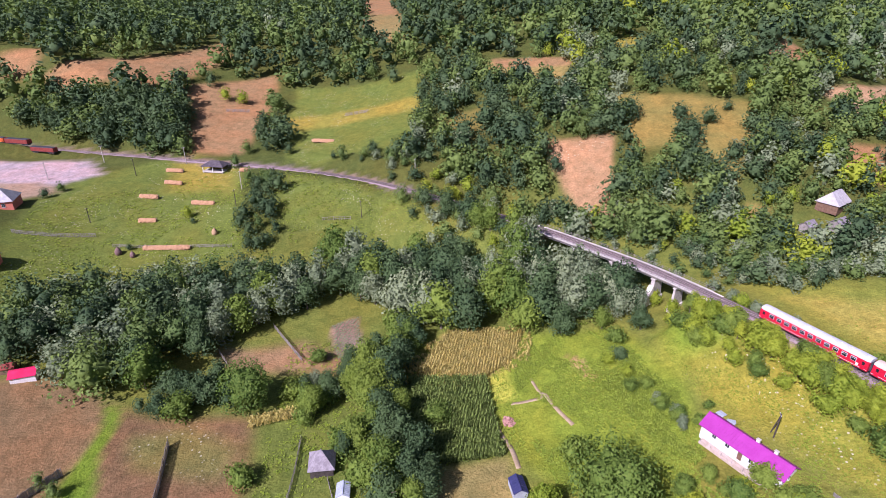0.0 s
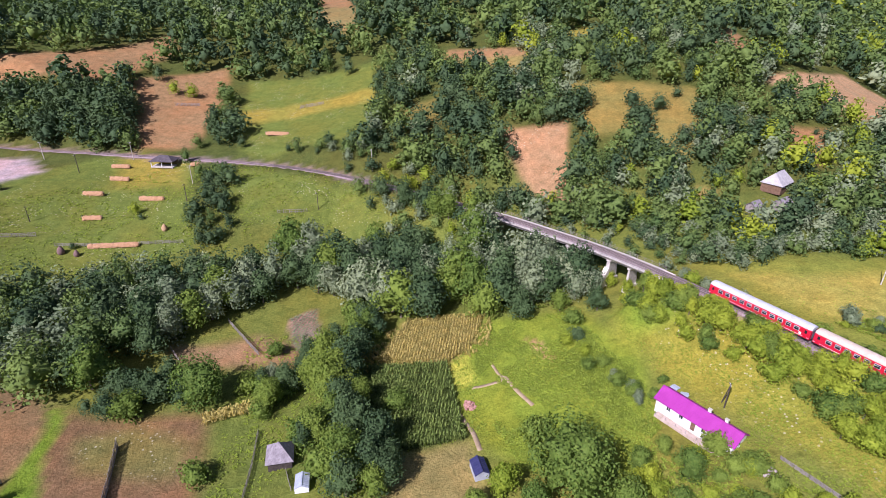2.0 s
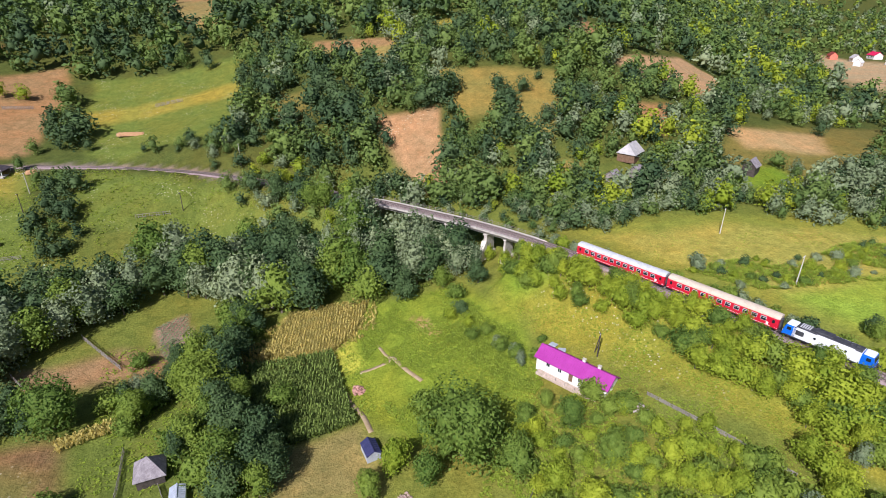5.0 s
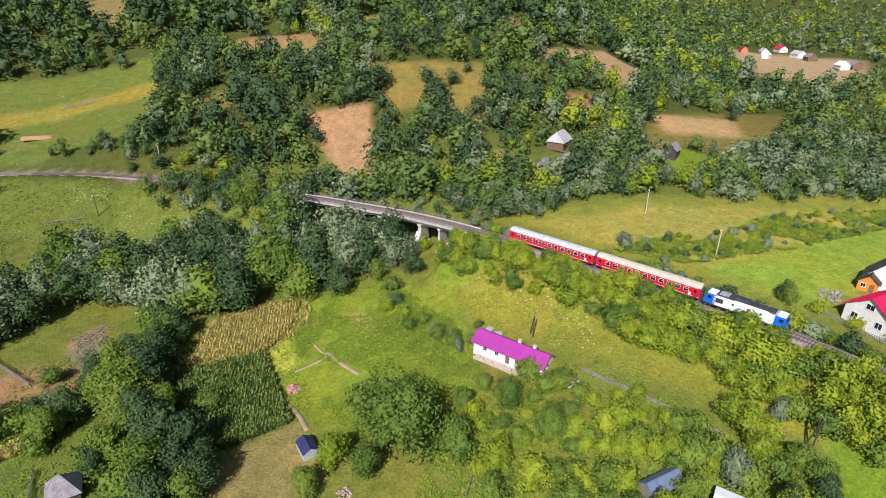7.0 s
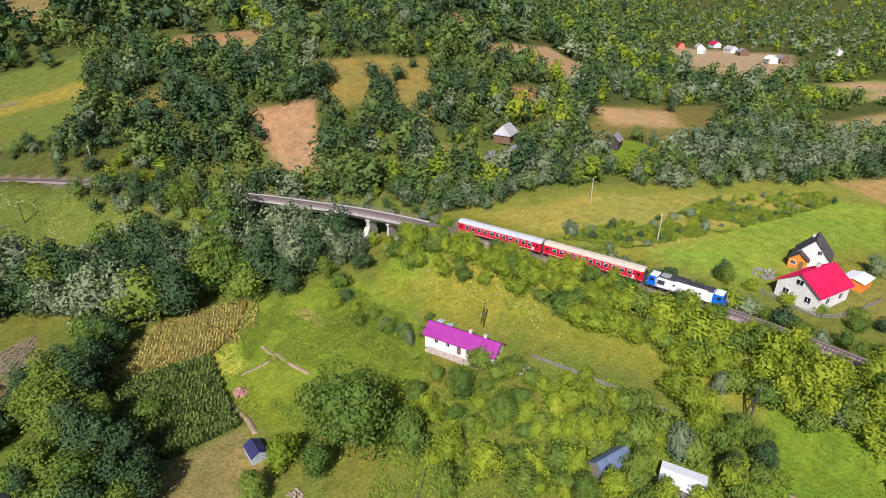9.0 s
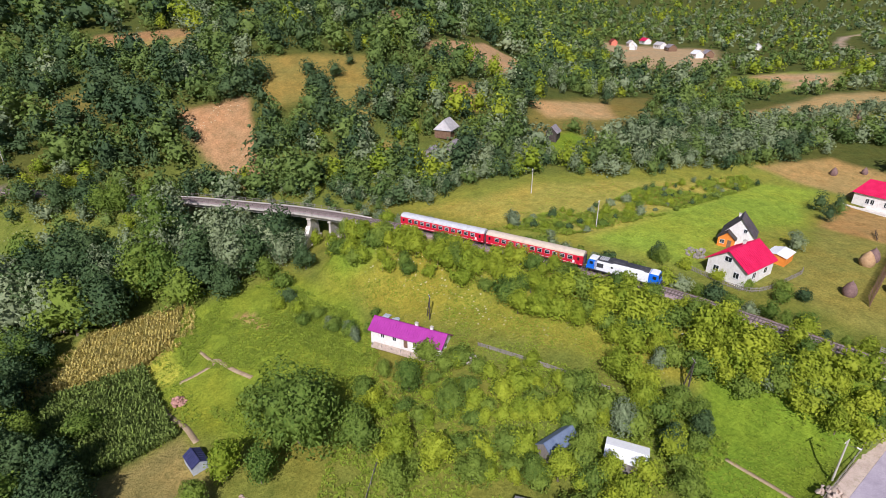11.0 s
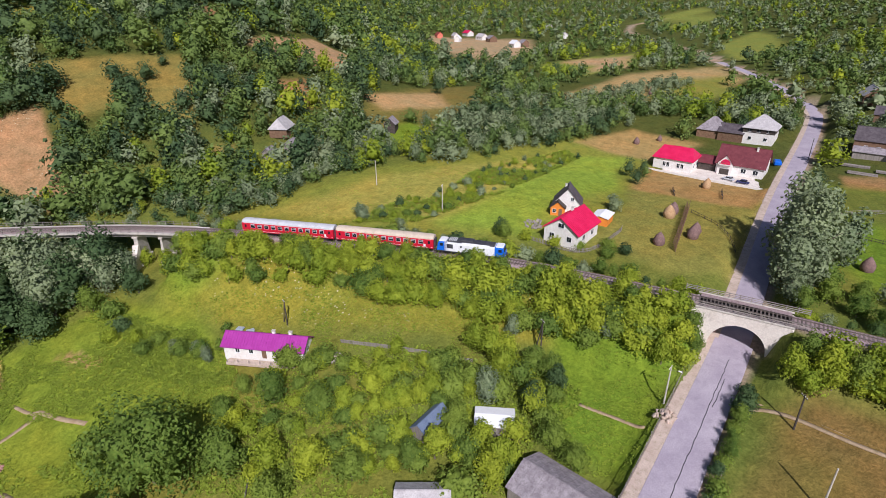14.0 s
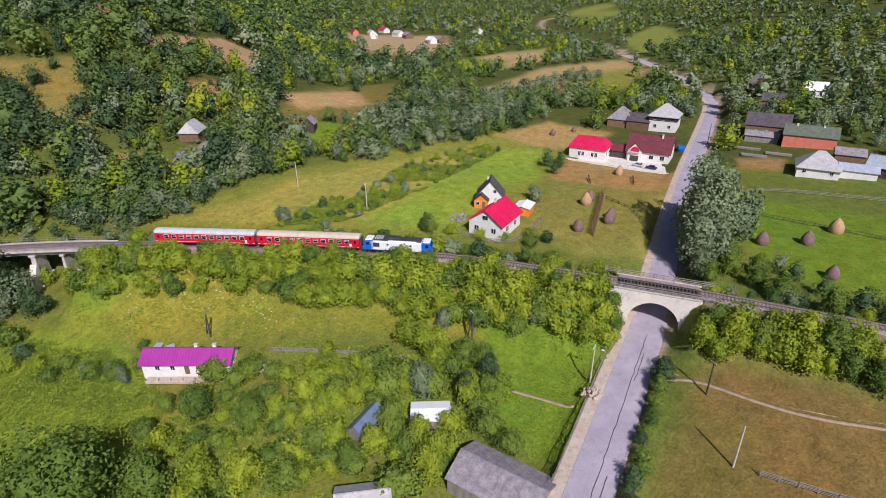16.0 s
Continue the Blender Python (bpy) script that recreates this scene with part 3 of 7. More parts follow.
# viaduct over the stream
V0, V1 = 391.0, 449.0
viaduct = thing("railway_viaduct", Matrix.Identity(4), "weathered concrete railway viaduct with steel handrails on tall piers", "bridge", kind="structure")
deck_line = stretch_of(V0, V1, 2.0)
part("deck", sweep(deck_line, [(-2.9, -0.35), (-2.9, -0.75), (-1.9, -0.8), (-1.7, -1.9), (1.7, -1.9), (1.9, -0.8), (2.9, -0.75), (2.9, -0.35)], RAIL_Z), CONCRETE, viaduct)
for off in (-2.75, 2.75):
    for up in (0.25, 0.75):
        part("handrail", sweep(deck_line, [(off - 0.03, up - 0.03), (off - 0.03, up + 0.03), (off + 0.03, up + 0.03), (off + 0.03, up - 0.03)], RAIL_Z), GREY_WOOD, viaduct, "dull grey steel handrail")
post_bm = box((0.11, 0.11, 1.25), (0, 0, 0.27))
post_mesh = bpy.data.meshes.new("rail_post")
post_bm.to_mesh(post_mesh)
post_bm.free()
post_mesh.materials.append(GREY_WOOD)
for off in (-2.75, 2.75):
    for s in np.arange(V0 + 0.5, V1, 2.3):
        share("rail_post", post_mesh, viaduct, on_track(s, off))


def pier(s, wide=0.9):
    m = on_track(s)
    x, y = m.translation.x, m.translation.y
    foot = level(x, y) - 1.5 - RAIL_Z
    bm = bmesh.new()
    top, low = -1.9, foot
    for sx, sy, z in ((wide, 1.9, top), (wide + 0.5, 2.6, low)):
        for a, b in ((-1, -1), (1, -1), (1, 1), (-1, 1)):
            bm.verts.new((a * sx / 2, b * sy, z))
    v = list(bm.verts)
    for f in ((3, 2, 1, 0), (4, 5, 6, 7), (0, 1, 5, 4), (1, 2, 6, 5), (2, 3, 7, 6), (3, 0, 4, 7)):
        bm.faces.new([v[i] for i in f])
    bmesh.ops.recalc_face_normals(bm, faces=bm.faces)
    part("pier", bm, CONCRETE, viaduct, "", m)
    part("pier_cap", box((wide + 0.5, 4.6, 0.45), (0, 0, -2.05), 0.05), CONCRETE, viaduct, "", m)
    part("pier_footing", box((wide + 1.0, 6.0, 3.0), (0, 0, foot + 1.4), 0.15), RENDERED, viaduct, "pale concrete footing", m)


apron = bmesh.new()
solid([(-2.4, -9.6), (-2.0, -4.2), (-2.6, -4.0), (-7.2, -11.2), (-6.0, -13.0), (-2.4, -13.0)], -0.75, 0.75, apron)
bmesh.ops.transform(apron, matrix=Matrix.Rotation(math.pi / 2, 4, "Z"), verts=apron.verts)
part("pier_buttress", apron, RENDERED, viaduct, "whitewashed sloping concrete buttress", on_track(433.5))
for s, wide in ((405.0, 0.9), (419.0, 0.9), (433.5, 1.0), (440.5, 0.5)):
    pier(s, wide)
for s, sign in ((V0 - 1.2, -1), (V1 + 1.0, 1)):
    part("abutment", box((4.0, 5.6, 6.0), (0, 0, -3.4), 0.1), RENDERED, viaduct, "pale stone abutment", on_track(s))

# road and the arch that carries the railway over it
tarmac = thing("road", Matrix.Identity(4), "patched grey asphalt country road with dark tar seams", "road", kind="structure")
road_low = road[(road[:, 0] > -55) & (road[:, 0] < 520)]
for stretch, half in ((road_low[road_low[:, 0] < 121], 3.5), (road_low[road_low[:, 0] > 119.5], 2.9)):
    zr = stretch[:, 2]
    part("asphalt", sweep(stretch, [(-half, 0.02), (-half + 0.1, 0.09), (0, 0.14), (half - 0.1, 0.09), (half, 0.02)], z_of=zr), ASPHALT, tarmac)
    part("gravel_shoulder", sweep(stretch, [(-half - 2.1, -0.1), (-half - 1.9, 0.035), (-half + 0.2, 0.06), (-half + 0.2, -0.1)], z_of=zr), VERGE, tarmac)
seam_rng = random.Random(4)
for off, a, b in ((0.35, 55, 116), (1.5, 58, 80), (0.9, 98, 110)):
    line = smooth_line([(x, y, z) for x, y, z in road_low if a < x < b], 1.0)
    wob = array([seam_rng.uniform(-0.1, 0.1) for _ in line])
    tg = np.gradient(line[:, :2], axis=0)
    tg /= np.linalg.norm(tg, axis=1)[:, None]
    line[:, 0] += tg[:, 1] * (off + wob)
    line[:, 1] -= tg[:, 0] * (off + wob)
    part("tar_seam", sweep(line, [(-0.06, 0.10), (-0.06, 0.152), (0.06, 0.152), (0.06, 0.10)], z_of=line[:, 2]), TAR, tarmac)

ARCH_S = 580.2
arch = thing("road_underpass", on_track(ARCH_S), "pale concrete arch bridge carrying the railway over the road", "bridge", kind="structure")
R, SPRING = 5.1, 4.9 - RAIL_Z
curve_pts = [(R * math.cos(radians(a)), SPRING + R * 1.0 * math.sin(radians(a))) for a in range(180, -1, -10)]
outline = [(-8.0, SPRING - 2.5), (-R, SPRING - 2.5)] + curve_pts + [(R, SPRING - 2.5), (8.0, SPRING - 2.5), (8.0, -0.35), (-8.0, -0.35)]
part("arch_wall", solid(outline, -3.2, 3.2), RENDERED, arch)
part("deck_ballast", box((16.0, 6.0, 0.16), (0, 0, -0.28), 0.03), BALLAST, arch)
for y in (-3.1, 3.1):
    part("coping", box((17.0, 0.45, 0.3), (0, y, -0.26), 0.04), CONCRETE, arch)
    for up in (0.2, 0.55, 0.95):
        part("parapet_rail", box((22.0, 0.1, 0.14), (0, y, up), 0.02), GREY_WOOD, arch)
    for x in np.arange(-11, 11.1, 2.0):
        part("parapet_post", box((0.16, 0.16, 1.3), (x, y + 0.12, 0.4), 0.02), GREY_WOOD, arch)
for x, turn in ((-8.2, 28), (8.2, -28)):
    wing = bmesh.new()
    solid([(0, SPRING - 2.5), (0, -0.6), (6.5, -4.8), (6.5, SPRING - 2.5)] if x > 0 else [(0, SPRING - 2.5), (-6.5, SPRING - 2.5), (-6.5, -4.8), (0, -0.6)], -0.4, 0.4, wing)
    part("wing_wall", wing, RENDERED, arch, "", pose(x, 2.8, 0, 0, 0, -turn))
    wing = bmesh.new()
    solid([(0, SPRING - 2.5), (0, -0.6), (6.5, -4.8), (6.5, SPRING - 2.5)] if x > 0 else [(0, SPRING - 2.5), (-6.5, SPRING - 2.5), (-6.5, -4.8), (0, -0.6)], -0.4, 0.4, wing)
    part("wing_wall", wing, RENDERED, arch, "", pose(x, -2.8, 0, 0, 0, turn))


def trodden(points, width, label, ruts=False):
    """A bare earth path that follows the ground."""
    line = smooth_line(points, 0.8)
    zs = lie(line[:, 0], line[:, 1])
    way = thing("footpath", Matrix.Identity(4), label, "path", kind="structure")
    for off, half in (((-0.75, 0.42), (0.75, 0.42)) if ruts else ((0.0, width / 2),)):
        part("trodden_earth", sweep(line, [(off - half, -0.2), (off - half * 0.96, 0.05), (off, 0.07), (off + half * 0.96, 0.05), (off + half, -0.2)], z_of=zs), EARTH_PATH, way, smooth=True)


trodden([(24.2, 115.6), (25.4, 111.2), (26.2, 108.4), (22.4, 107.6), (18.2, 107.3)], 0.9, "narrow bare earth path through the garden weeds")
trodden([(26.8, 110), (27.9, 107), (29.6, 103), (31.9, 98.6)], 1.4, "bare earth path between the garden beds")
trodden([(9.3, 116.6), (11, 112), (12.4, 107), (14, 101.5), (14.6, 99), (16.7, 93.8), (17.8, 87.4)], 1.2, "bare earth path beside the maize")
trodden([(89.3, 25.1), (90.2, 19), (90.7, 13.6)], 0.8, "narrow bare earth path to the roadside gate")
trodden([(103.6, 3.0), (105.2, -1.5), (105.5, -6.3), (104.8, -14.4), (105.3, -22.5), (107.6, -31.4), (110, -42)], 2.4, "pale stony cart track with two ruts across the meadow", True)


# ---- train ----
def bogie(parent, x, wheels=2, gap=2.5):
    b = part("bogie", box((gap + 1.6, 2.0, 0.45), (x, 0, 0.62), 0.08), SOOT, parent)
    for k in range(wheels):
        wx = x + (k - (wheels - 1) / 2) * gap
        bm = bmesh.new()
        for y in (-0.75, 0.75):
            rod((wx, y - 0.07, 0.46), (wx, y + 0.07, 0.46), 0.46, sides=14, bm=bm)
        rod((wx, -0.75, 0.46), (wx, 0.75, 0.46), 0.08, bm=bm)
        part("wheelset", bm, STEEL, b)


def coach(s, roof_mat, roof_word):
    L = 24.6
    c = thing("passenger_coach", on_track(s), "red passenger coach with a " + roof_word + " roof on the railway track", "railway coach", "coaches of the train")
    half = [(-1.42, 1.0), (-1.45, 1.6), (-1.43, 3.15), (-1.36, 3.35)]
    side = [(y, z) for y, z in half] + [(-y, z) for y, z in half[::-1]]
    bm = bmesh.new()
    for x0 in (-L / 2, L / 2):
        for y, z in side:
            bm.verts.new((x0, y, z))
    v, n = list(bm.verts), len(side)
    for i in range(n):
        bm.faces.new((v[i], v[(i + 1) % n], v[n + (i + 1) % n], v[n + i]))
    bm.faces.new(v[:n][::-1])
    bm.faces.new(v[n:])
    bmesh.ops.recalc_face_normals(bm, faces=bm.faces)
    part("body", bm, RED_PAINT, c)
    bm = bmesh.new()
    top = [(-1.40, 3.3)] + [(1.40 * math.cos(radians(a)), 3.35 + 0.72 * math.sin(radians(a)) ** 0.8) for a in range(165, 14, -15)] + [(1.40, 3.3)]
    for x0, sx in ((-L / 2 - 0.05, 0.93), (-L / 2 + 0.6, 1), (L / 2 - 0.6, 1), (L / 2 + 0.05, 0.93)):
        for y, z in top:
            bm.verts.new((x0, y * sx, 3.3 + (z - 3.3) * sx))
    v, n = list(bm.verts), len(top)
    for r in range(3):
        for i in range(n):
            bm.faces.new((v[r * n + i], v[r * n + (i + 1) % n], v[(r + 1) * n + (i + 1) % n], v[(r + 1) * n + i]))
    bm.faces.new(v[:n][::-1])
    bm.faces.new(v[3 * n:])
    bmesh.ops.recalc_face_normals(bm, faces=bm.faces)
    part("roof", bm, roof_mat, c, roof_word + " roof")
    for k in range(10):
        part("roof_vent", box((0.35, 0.3, 0.14), (-10.4 + k * 2.3, 0, 4.08), 0.04), roof_mat, c)
    for sign in (-1, 1):
        for k in range(11):
            x = -9.3 + k * 1.86
            w = part("window", box((1.2, 0.05, 1.0), (x, sign * 1.452, 2.55), 0.02), COACH_GREY, c, "grey window surround")
            part("pane", box((1.02, 0.05, 0.8), (x, sign * 1.468, 2.53), 0.01), GLASS, w)
            part("window_bar", box((1.02, 0.03, 0.05), (x, sign * 1.485, 2.66)), WHITE_PAINT, w)
        for x in (-11.3, 11.3):
            d = part("door", box((0.85, 0.05, 2.05), (x, sign * 1.45, 2.05), 0.02), RED_PAINT, c)
            part("door_window", box((0.5, 0.03, 0.75), (x, sign * 1.48, 2.55)), GLASS, d)
        part("number_panel", box((0.5, 0.03, 0.6), (10.2, sign * 1.462, 1.75)), WHITE_PAINT, c, "white marking panel")
        part("waist_stripe", box((L - 0.1, 0.02, 0.09), (0, sign * 1.452, 1.3)), WHITE_PAINT, c)
    part("underframe", box((L - 0.4, 2.5, 0.35), (0, 0, 0.95), 0.05), SOOT, c)
    part("battery_box", box((3.2, 2.3, 0.5), (0.6, 0, 0.62), 0.05), SOOT, c)
    for x in (-12.45, 12.45):
        part("gangway", box((0.5, 1.2, 2.2), (x, 0, 2.2), 0.06), SOOT, c, "black rubber gangway")
    for x in (-8.6, 8.6):
        bogie(c, x)
    return c


def locomotive(s):
    L = 16.2
    c = thing("diesel_locomotive", on_track(s), "white diesel locomotive with blue cab ends and a black roof", "locomotive")
    lower = [(-1.5, 1.0), (-1.5, 2.9), (-1.42, 3.25), (1.42, 3.25), (1.5, 2.9), (1.5, 1.0)]

    def prism(x0, x1, prof, back=0.0):
        bm = bmesh.new()
        for x, lean in ((x0, 0.0), (x1, back)):
            for y, z in prof:
                bm.verts.new((x - lean * max(0, z - 2.1), y, z))
        v, n = list(bm.verts), len(prof)
        for i in range(n):
            bm.faces.new((v[i], v[(i + 1) % n], v[n + (i + 1) % n], v[n + i]))
        bm.faces.new(v[:n][::-1])
        bm.faces.new(v[n:])
        bmesh.ops.recalc_face_normals(bm, faces=bm.faces)
        return bm

    part("body", prism(-L / 2 + 1.9, L / 2 - 2.4, lower), LOCO_WHITE, c)
    for sign in (-1, 1):
        bm = prism(L / 2 - 2.4, L / 2, [(-1.5, 1.0), (-1.5, 2.9), (-1.42, 3.25), (1.42, 3.25), (1.5, 2.9), (1.5, 1.0)], 0.42)
        if sign < 0:
            bmesh.ops.transform(bm, matrix=Matrix.Rotation(math.pi, 4, "Z"), verts=bm.verts)
        cab = part("cab", bm, LOCO_BLUE, c, "blue cab end")
        part("cab_roof", box((1.75, 2.5, 0.3), (sign * (L / 2 - 1.35), 0, 3.36), 0.1), LOCO_WHITE, cab, "white cab roof")
        for y in (-0.62, 0.62):
            part("windscreen", box((0.06, 1.05, 0.75), (sign * (L / 2 - 0.27), y, 2.72), 0.02, turn=Matrix.Rotation(sign * -0.4, 4, "Y")), GLASS, cab)
        for y in (-1.0, 1.0):
            lamp = bmesh.new()
            rod((sign * (L / 2 - 0.02), y, 1.55), (sign * (L / 2 + 0.06), y, 1.55), 0.14, sides=10, bm=lamp)
            part("headlight", lamp, WHITE_PAINT, cab)
        for y in (-1.515, 1.515):
            part("cab_window", box((0.75, 0.04, 0.7), (sign * (L / 2 - 1.15), y * 0.995, 2.6), 0.02), GLASS, cab)
        part("buffer_beam", box((0.25, 2.7, 0.5), (sign * (L / 2 + 0.05), 0, 1.0), 0.04), SOOT, cab)
        for y in (-0.88, 0.88):
            bm = bmesh.new()
            rod((sign * (L / 2 + 0.1), y, 1.05), (sign * (L / 2 + 0.6), y, 1.05), 0.1, bm=bm)
            rod((sign * (L / 2 + 0.6), y, 1.05), (sign * (L / 2 + 0.68), y, 1.05), 0.24, sides=10, bm=bm)
            part("buffer", bm, SOOT, cab)
    part("roof", box((L - 5.0, 2.3, 0.42), (0, 0, 3.4), 0.14), SOOT, c, "sooty black roof")
    part("roof_hood", box((3.4, 1.9, 0.35), (-1.2, 0.1, 3.72), 0.1), SOOT, c)
    for k in range(5):
        part("roof_grille", box((0.22, 2.0, 0.2), (-5.2 + k * 0.4, 0, 3.62), 0.03), COACH_GREY, c)
    for x in (3.6, 4.6):
        part("exhaust", box((0.5, 0.6, 0.3), (x, 0, 3.68), 0.06), SOOT, c)
    for sign in (-1, 1):
        part("side_grille", box((1.5, 0.05, 1.05), (-4.9, sign * 1.505, 2.35), 0.02), SOOT, c, "dark ventilation grille")
        for x in (-2.2, 0.8, 3.2):
            bm = bmesh.new()
            rod((x, sign * 1.49, 2.5), (x, sign * 1.53, 2.5), 0.24, sides=12, bm=bm)
            part("porthole", bm, GLASS, c)
        part("roof_shoulder", box((6.6, 0.35, 0.3), (1.2, sign * 1.2, 3.33), 0.08), LOCO_WHITE, c)
        part("side_sill", box((L - 0.6, 0.08, 0.25), (0, sign * 1.48, 1.0), 0.02), SOOT, c)
    part("fuel_tank", box((3.4, 2.4, 0.6), (0, 0, 0.68), 0.1), SOOT, c)
    for x in (-5.0, 5.0):
        bogie(c, x, 3, 1.75)
    return c


TRAIN_FRONT = 531.5
coach(TRAIN_FRONT - 17.7 - 25.2 - 12.55, COACH_GREY, "silver-grey")
coach(TRAIN_FRONT - 17.7 - 12.4, COACH_BEIGE, "beige")
locomotive(TRAIN_FRONT - 8.7)


def wagon(x, y, heading, paint, word):
    w = thing("freight_wagon", pose(x, y, level(x, y), 0, 0, heading), word + " open freight wagon standing in the station yard", "wagon", "freight wagons")
    part("body", box((13.0, 2.8, 1.9), (0, 0, 2.1), 0.05), paint, w)
    part("load", box((12.6, 2.4, 0.3), (0, 0, 3.1), 0.1), SOOT, w)
    for k in range(7):
        for sgn in (-1, 1):
            part("stanchion", box((0.14, 0.1, 1.9), (-6 + 2 * k, sgn * 1.43, 2.1)), RUST, w)
    part("underframe", box((13.4, 2.4, 0.3), (0, 0, 1.0)), SOOT, w)
    for bx in (-4.4, 4.4):
        bogie(w, bx, 2, 1.8)


# ---- houses ----
def roof_mesh(kind, L, W, H, over, thick=0.14):
    """A roof over a plan L by W, ridge along x, eaves overhanging; hip takes in the ends."""
    a, b = L / 2 + over, W / 2 + over
    drop = H * over / (W / 2)
    r = a if kind == "gable" else max(0.05, a - b * 0.95)
    if kind == "half":
        r = a - b * 0.35
    bm = bmesh.new()
    rings = []
    for up in (0.0, -thick):
        rings.append([bm.verts.new(p) for p in ((-a, -b, -drop + up), (a, -b, -drop + up), (a, b, -drop + up), (-a, b, -drop + up), (-r, 0, H + up), (r, 0, H + up))])
    t, u = rings
    faces = [(0, 1, 5, 4), (2, 3, 4, 5), (1, 2, 5), (3, 0, 4)]
    if kind == "gable":
        faces = faces[:2]
    for f in faces:
        bm.faces.new([t[i] for i in f])
        bm.faces.new([u[i] for i in f[::-1]])
    border = [0, 1, 2, 3] if kind != "gable" else [0, 1, 5, 2, 3, 4]
    for i, j in zip(border, border[1:] + border[:1]):
        bm.faces.new((t[j], t[i], u[i], u[j]))
    bmesh.ops.recalc_face_normals(bm, faces=bm.faces)
    return bm


def window_set(parent, x, y, z, w, h, facing, surround):
    """A window on a wall: facing 0 looks along -y, 90 along +x, 180 along +y, 270 along -x."""
    m = pose(x, y, z, 0, 0, facing)
    win = part("window", box((w + 0.16, 0.1, h + 0.16), (0, -0.02, 0), 0.02), surround, parent, "", m)
    part("pane", box((w, 0.04, h), (0, -0.08, 0)), GLASS, win)
    part("mullion", box((0.06, 0.03, h), (0, -0.11, 0)), surround, win)
    part("sill", box((w + 0.3, 0.2, 0.06), (0, -0.1, -h / 2 - 0.08), 0.01), surround, win)


def house(x, y, turn, L, W, H, rise, kind, wall, roof, label, category="house", over=0.45, windows=(), door=None, chimneys=(), seams=0, z=None, group="", name="house", surround=None):
    """A house: walls, roof, windows (side, place along it, height, width, tall), door and chimneys."""
    z = level(x, y) if z is None else z
    h = thing(name, pose(x, y, z, 0, 0, turn), label, category, group)
    bm = bmesh.new()
    if kind == "gable":
        profile = [(-W / 2, -1.2), (W / 2, -1.2), (W / 2, H), (0, H + rise - 0.16), (-W / 2, H)]
        solid([(q, zz) for q, zz in profile], -L / 2, L / 2, bm)
        bmesh.ops.transform(bm, matrix=Matrix.Rotation(math.pi / 2, 4, "Z"), verts=bm.verts)
    else:
        box((L, W, H + 1.2), (0, 0, H / 2 - 0.6), bm=bm)
    part("wall", bm, wall, h)
    bm = roof_mesh(kind, L, W, rise, over)
    bmesh.ops.translate(bm, verts=bm.verts, vec=(0, 0, H))
    r = part("roof", bm, roof, h)
    if seams:
        slope = math.atan2(rise, W / 2)
        length = (W / 2 + over) / math.cos(slope)
        a = L / 2 + over - (0.1 if kind == "gable" else (W / 2 + over) * 0.95)
        for sgn in (-1, 1):
            for sx in np.arange(-a + 0.1, a + 0.01, seams):
                m = Matrix.Rotation(-sgn * slope if sgn > 0 else slope, 4, "X")
                c = (sx, sgn * length / 2 * math.cos(slope), H + rise - length / 2 * math.sin(slope) + 0.03)
                part("roof_seam", box((0.05, length * 0.98, 0.06), c, turn=m), roof, r)
    part("ridge_cap", box((max(0.3, 2 * (L / 2 + over - (0 if kind == "gable" else (W / 2 + over) * 0.95))), 0.3, 0.1), (0, 0, H + rise + 0.02), 0.03), roof, r)
    s_mat = surround or WHITE_PAINT
    for side, u, zz, w, t in windows:
        if side == 0:
            window_set(h, u, -W / 2, zz, w, t, 0, s_mat)
        elif side == 180:
            window_set(h, u, W / 2, zz, w, t, 180, s_mat)
        elif side == 90:
            window_set(h, L / 2, u, zz, w, t, 90, s_mat)
        else:
            window_set(h, -L / 2, u, zz, w, t, 270, s_mat)
    if door:
        side, u = door
        m = {0: pose(u, -W / 2, 1.0, 0, 0, 0), 180: pose(u, W / 2, 1.0, 0, 0, 180), 90: pose(L / 2, u, 1.0, 0, 0, 90), 270: pose(-L / 2, u, 1.0, 0, 0, 270)}[side]
        d = part("door", box((0.95, 0.1, 2.05), (0, -0.03, 0), 0.02), BROWN_WOOD, h, "brown wooden door", m)
        part("door_handle", box((0.04, 0.08, 0.14), (0.35, -0.11, 0)), STEEL, d)
    for cx, cy, tall in chimneys:
        base = H + rise * (1 - abs(cy) / (W / 2))
        ch = part("chimney", box((0.65, 0.55, tall + 0.6), (cx, cy, base + tall / 2 - 0.3), 0.03), WHITEWASH, h, "white plastered chimney")
        part("chimney_cap", box((0.85, 0.75, 0.1), (cx, cy, base + tall + 0.02), 0.02), CONCRETE, ch)
    return h


# long white cottage with a magenta roof
COT = dict(x=64.0, y=84.6, turn=-58.0)
house(COT["x"], COT["y"], COT["turn"], 17.4, 5.2, 2.7, 1.7, "gable", WHITEWASH, MAGENTA, "long low whitewashed cottage with a magenta sheet-metal roof", over=0.5,
      windows=[(0, -5.6, 1.5, 0.8, 0.9), (0, -2.6, 1.5, 0.8, 0.9), (0, 2.5, 1.5, 0.8, 0.9), (0, 6.3, 1.5, 0.8, 0.9), (90, 0.0, 1.5, 0.8, 0.9)], door=(0, 0.2),
      chimneys=[(1.5, 0.35, 0.9), (5.2, 0.35, 0.9)], seams=0.6, z=-1.0)
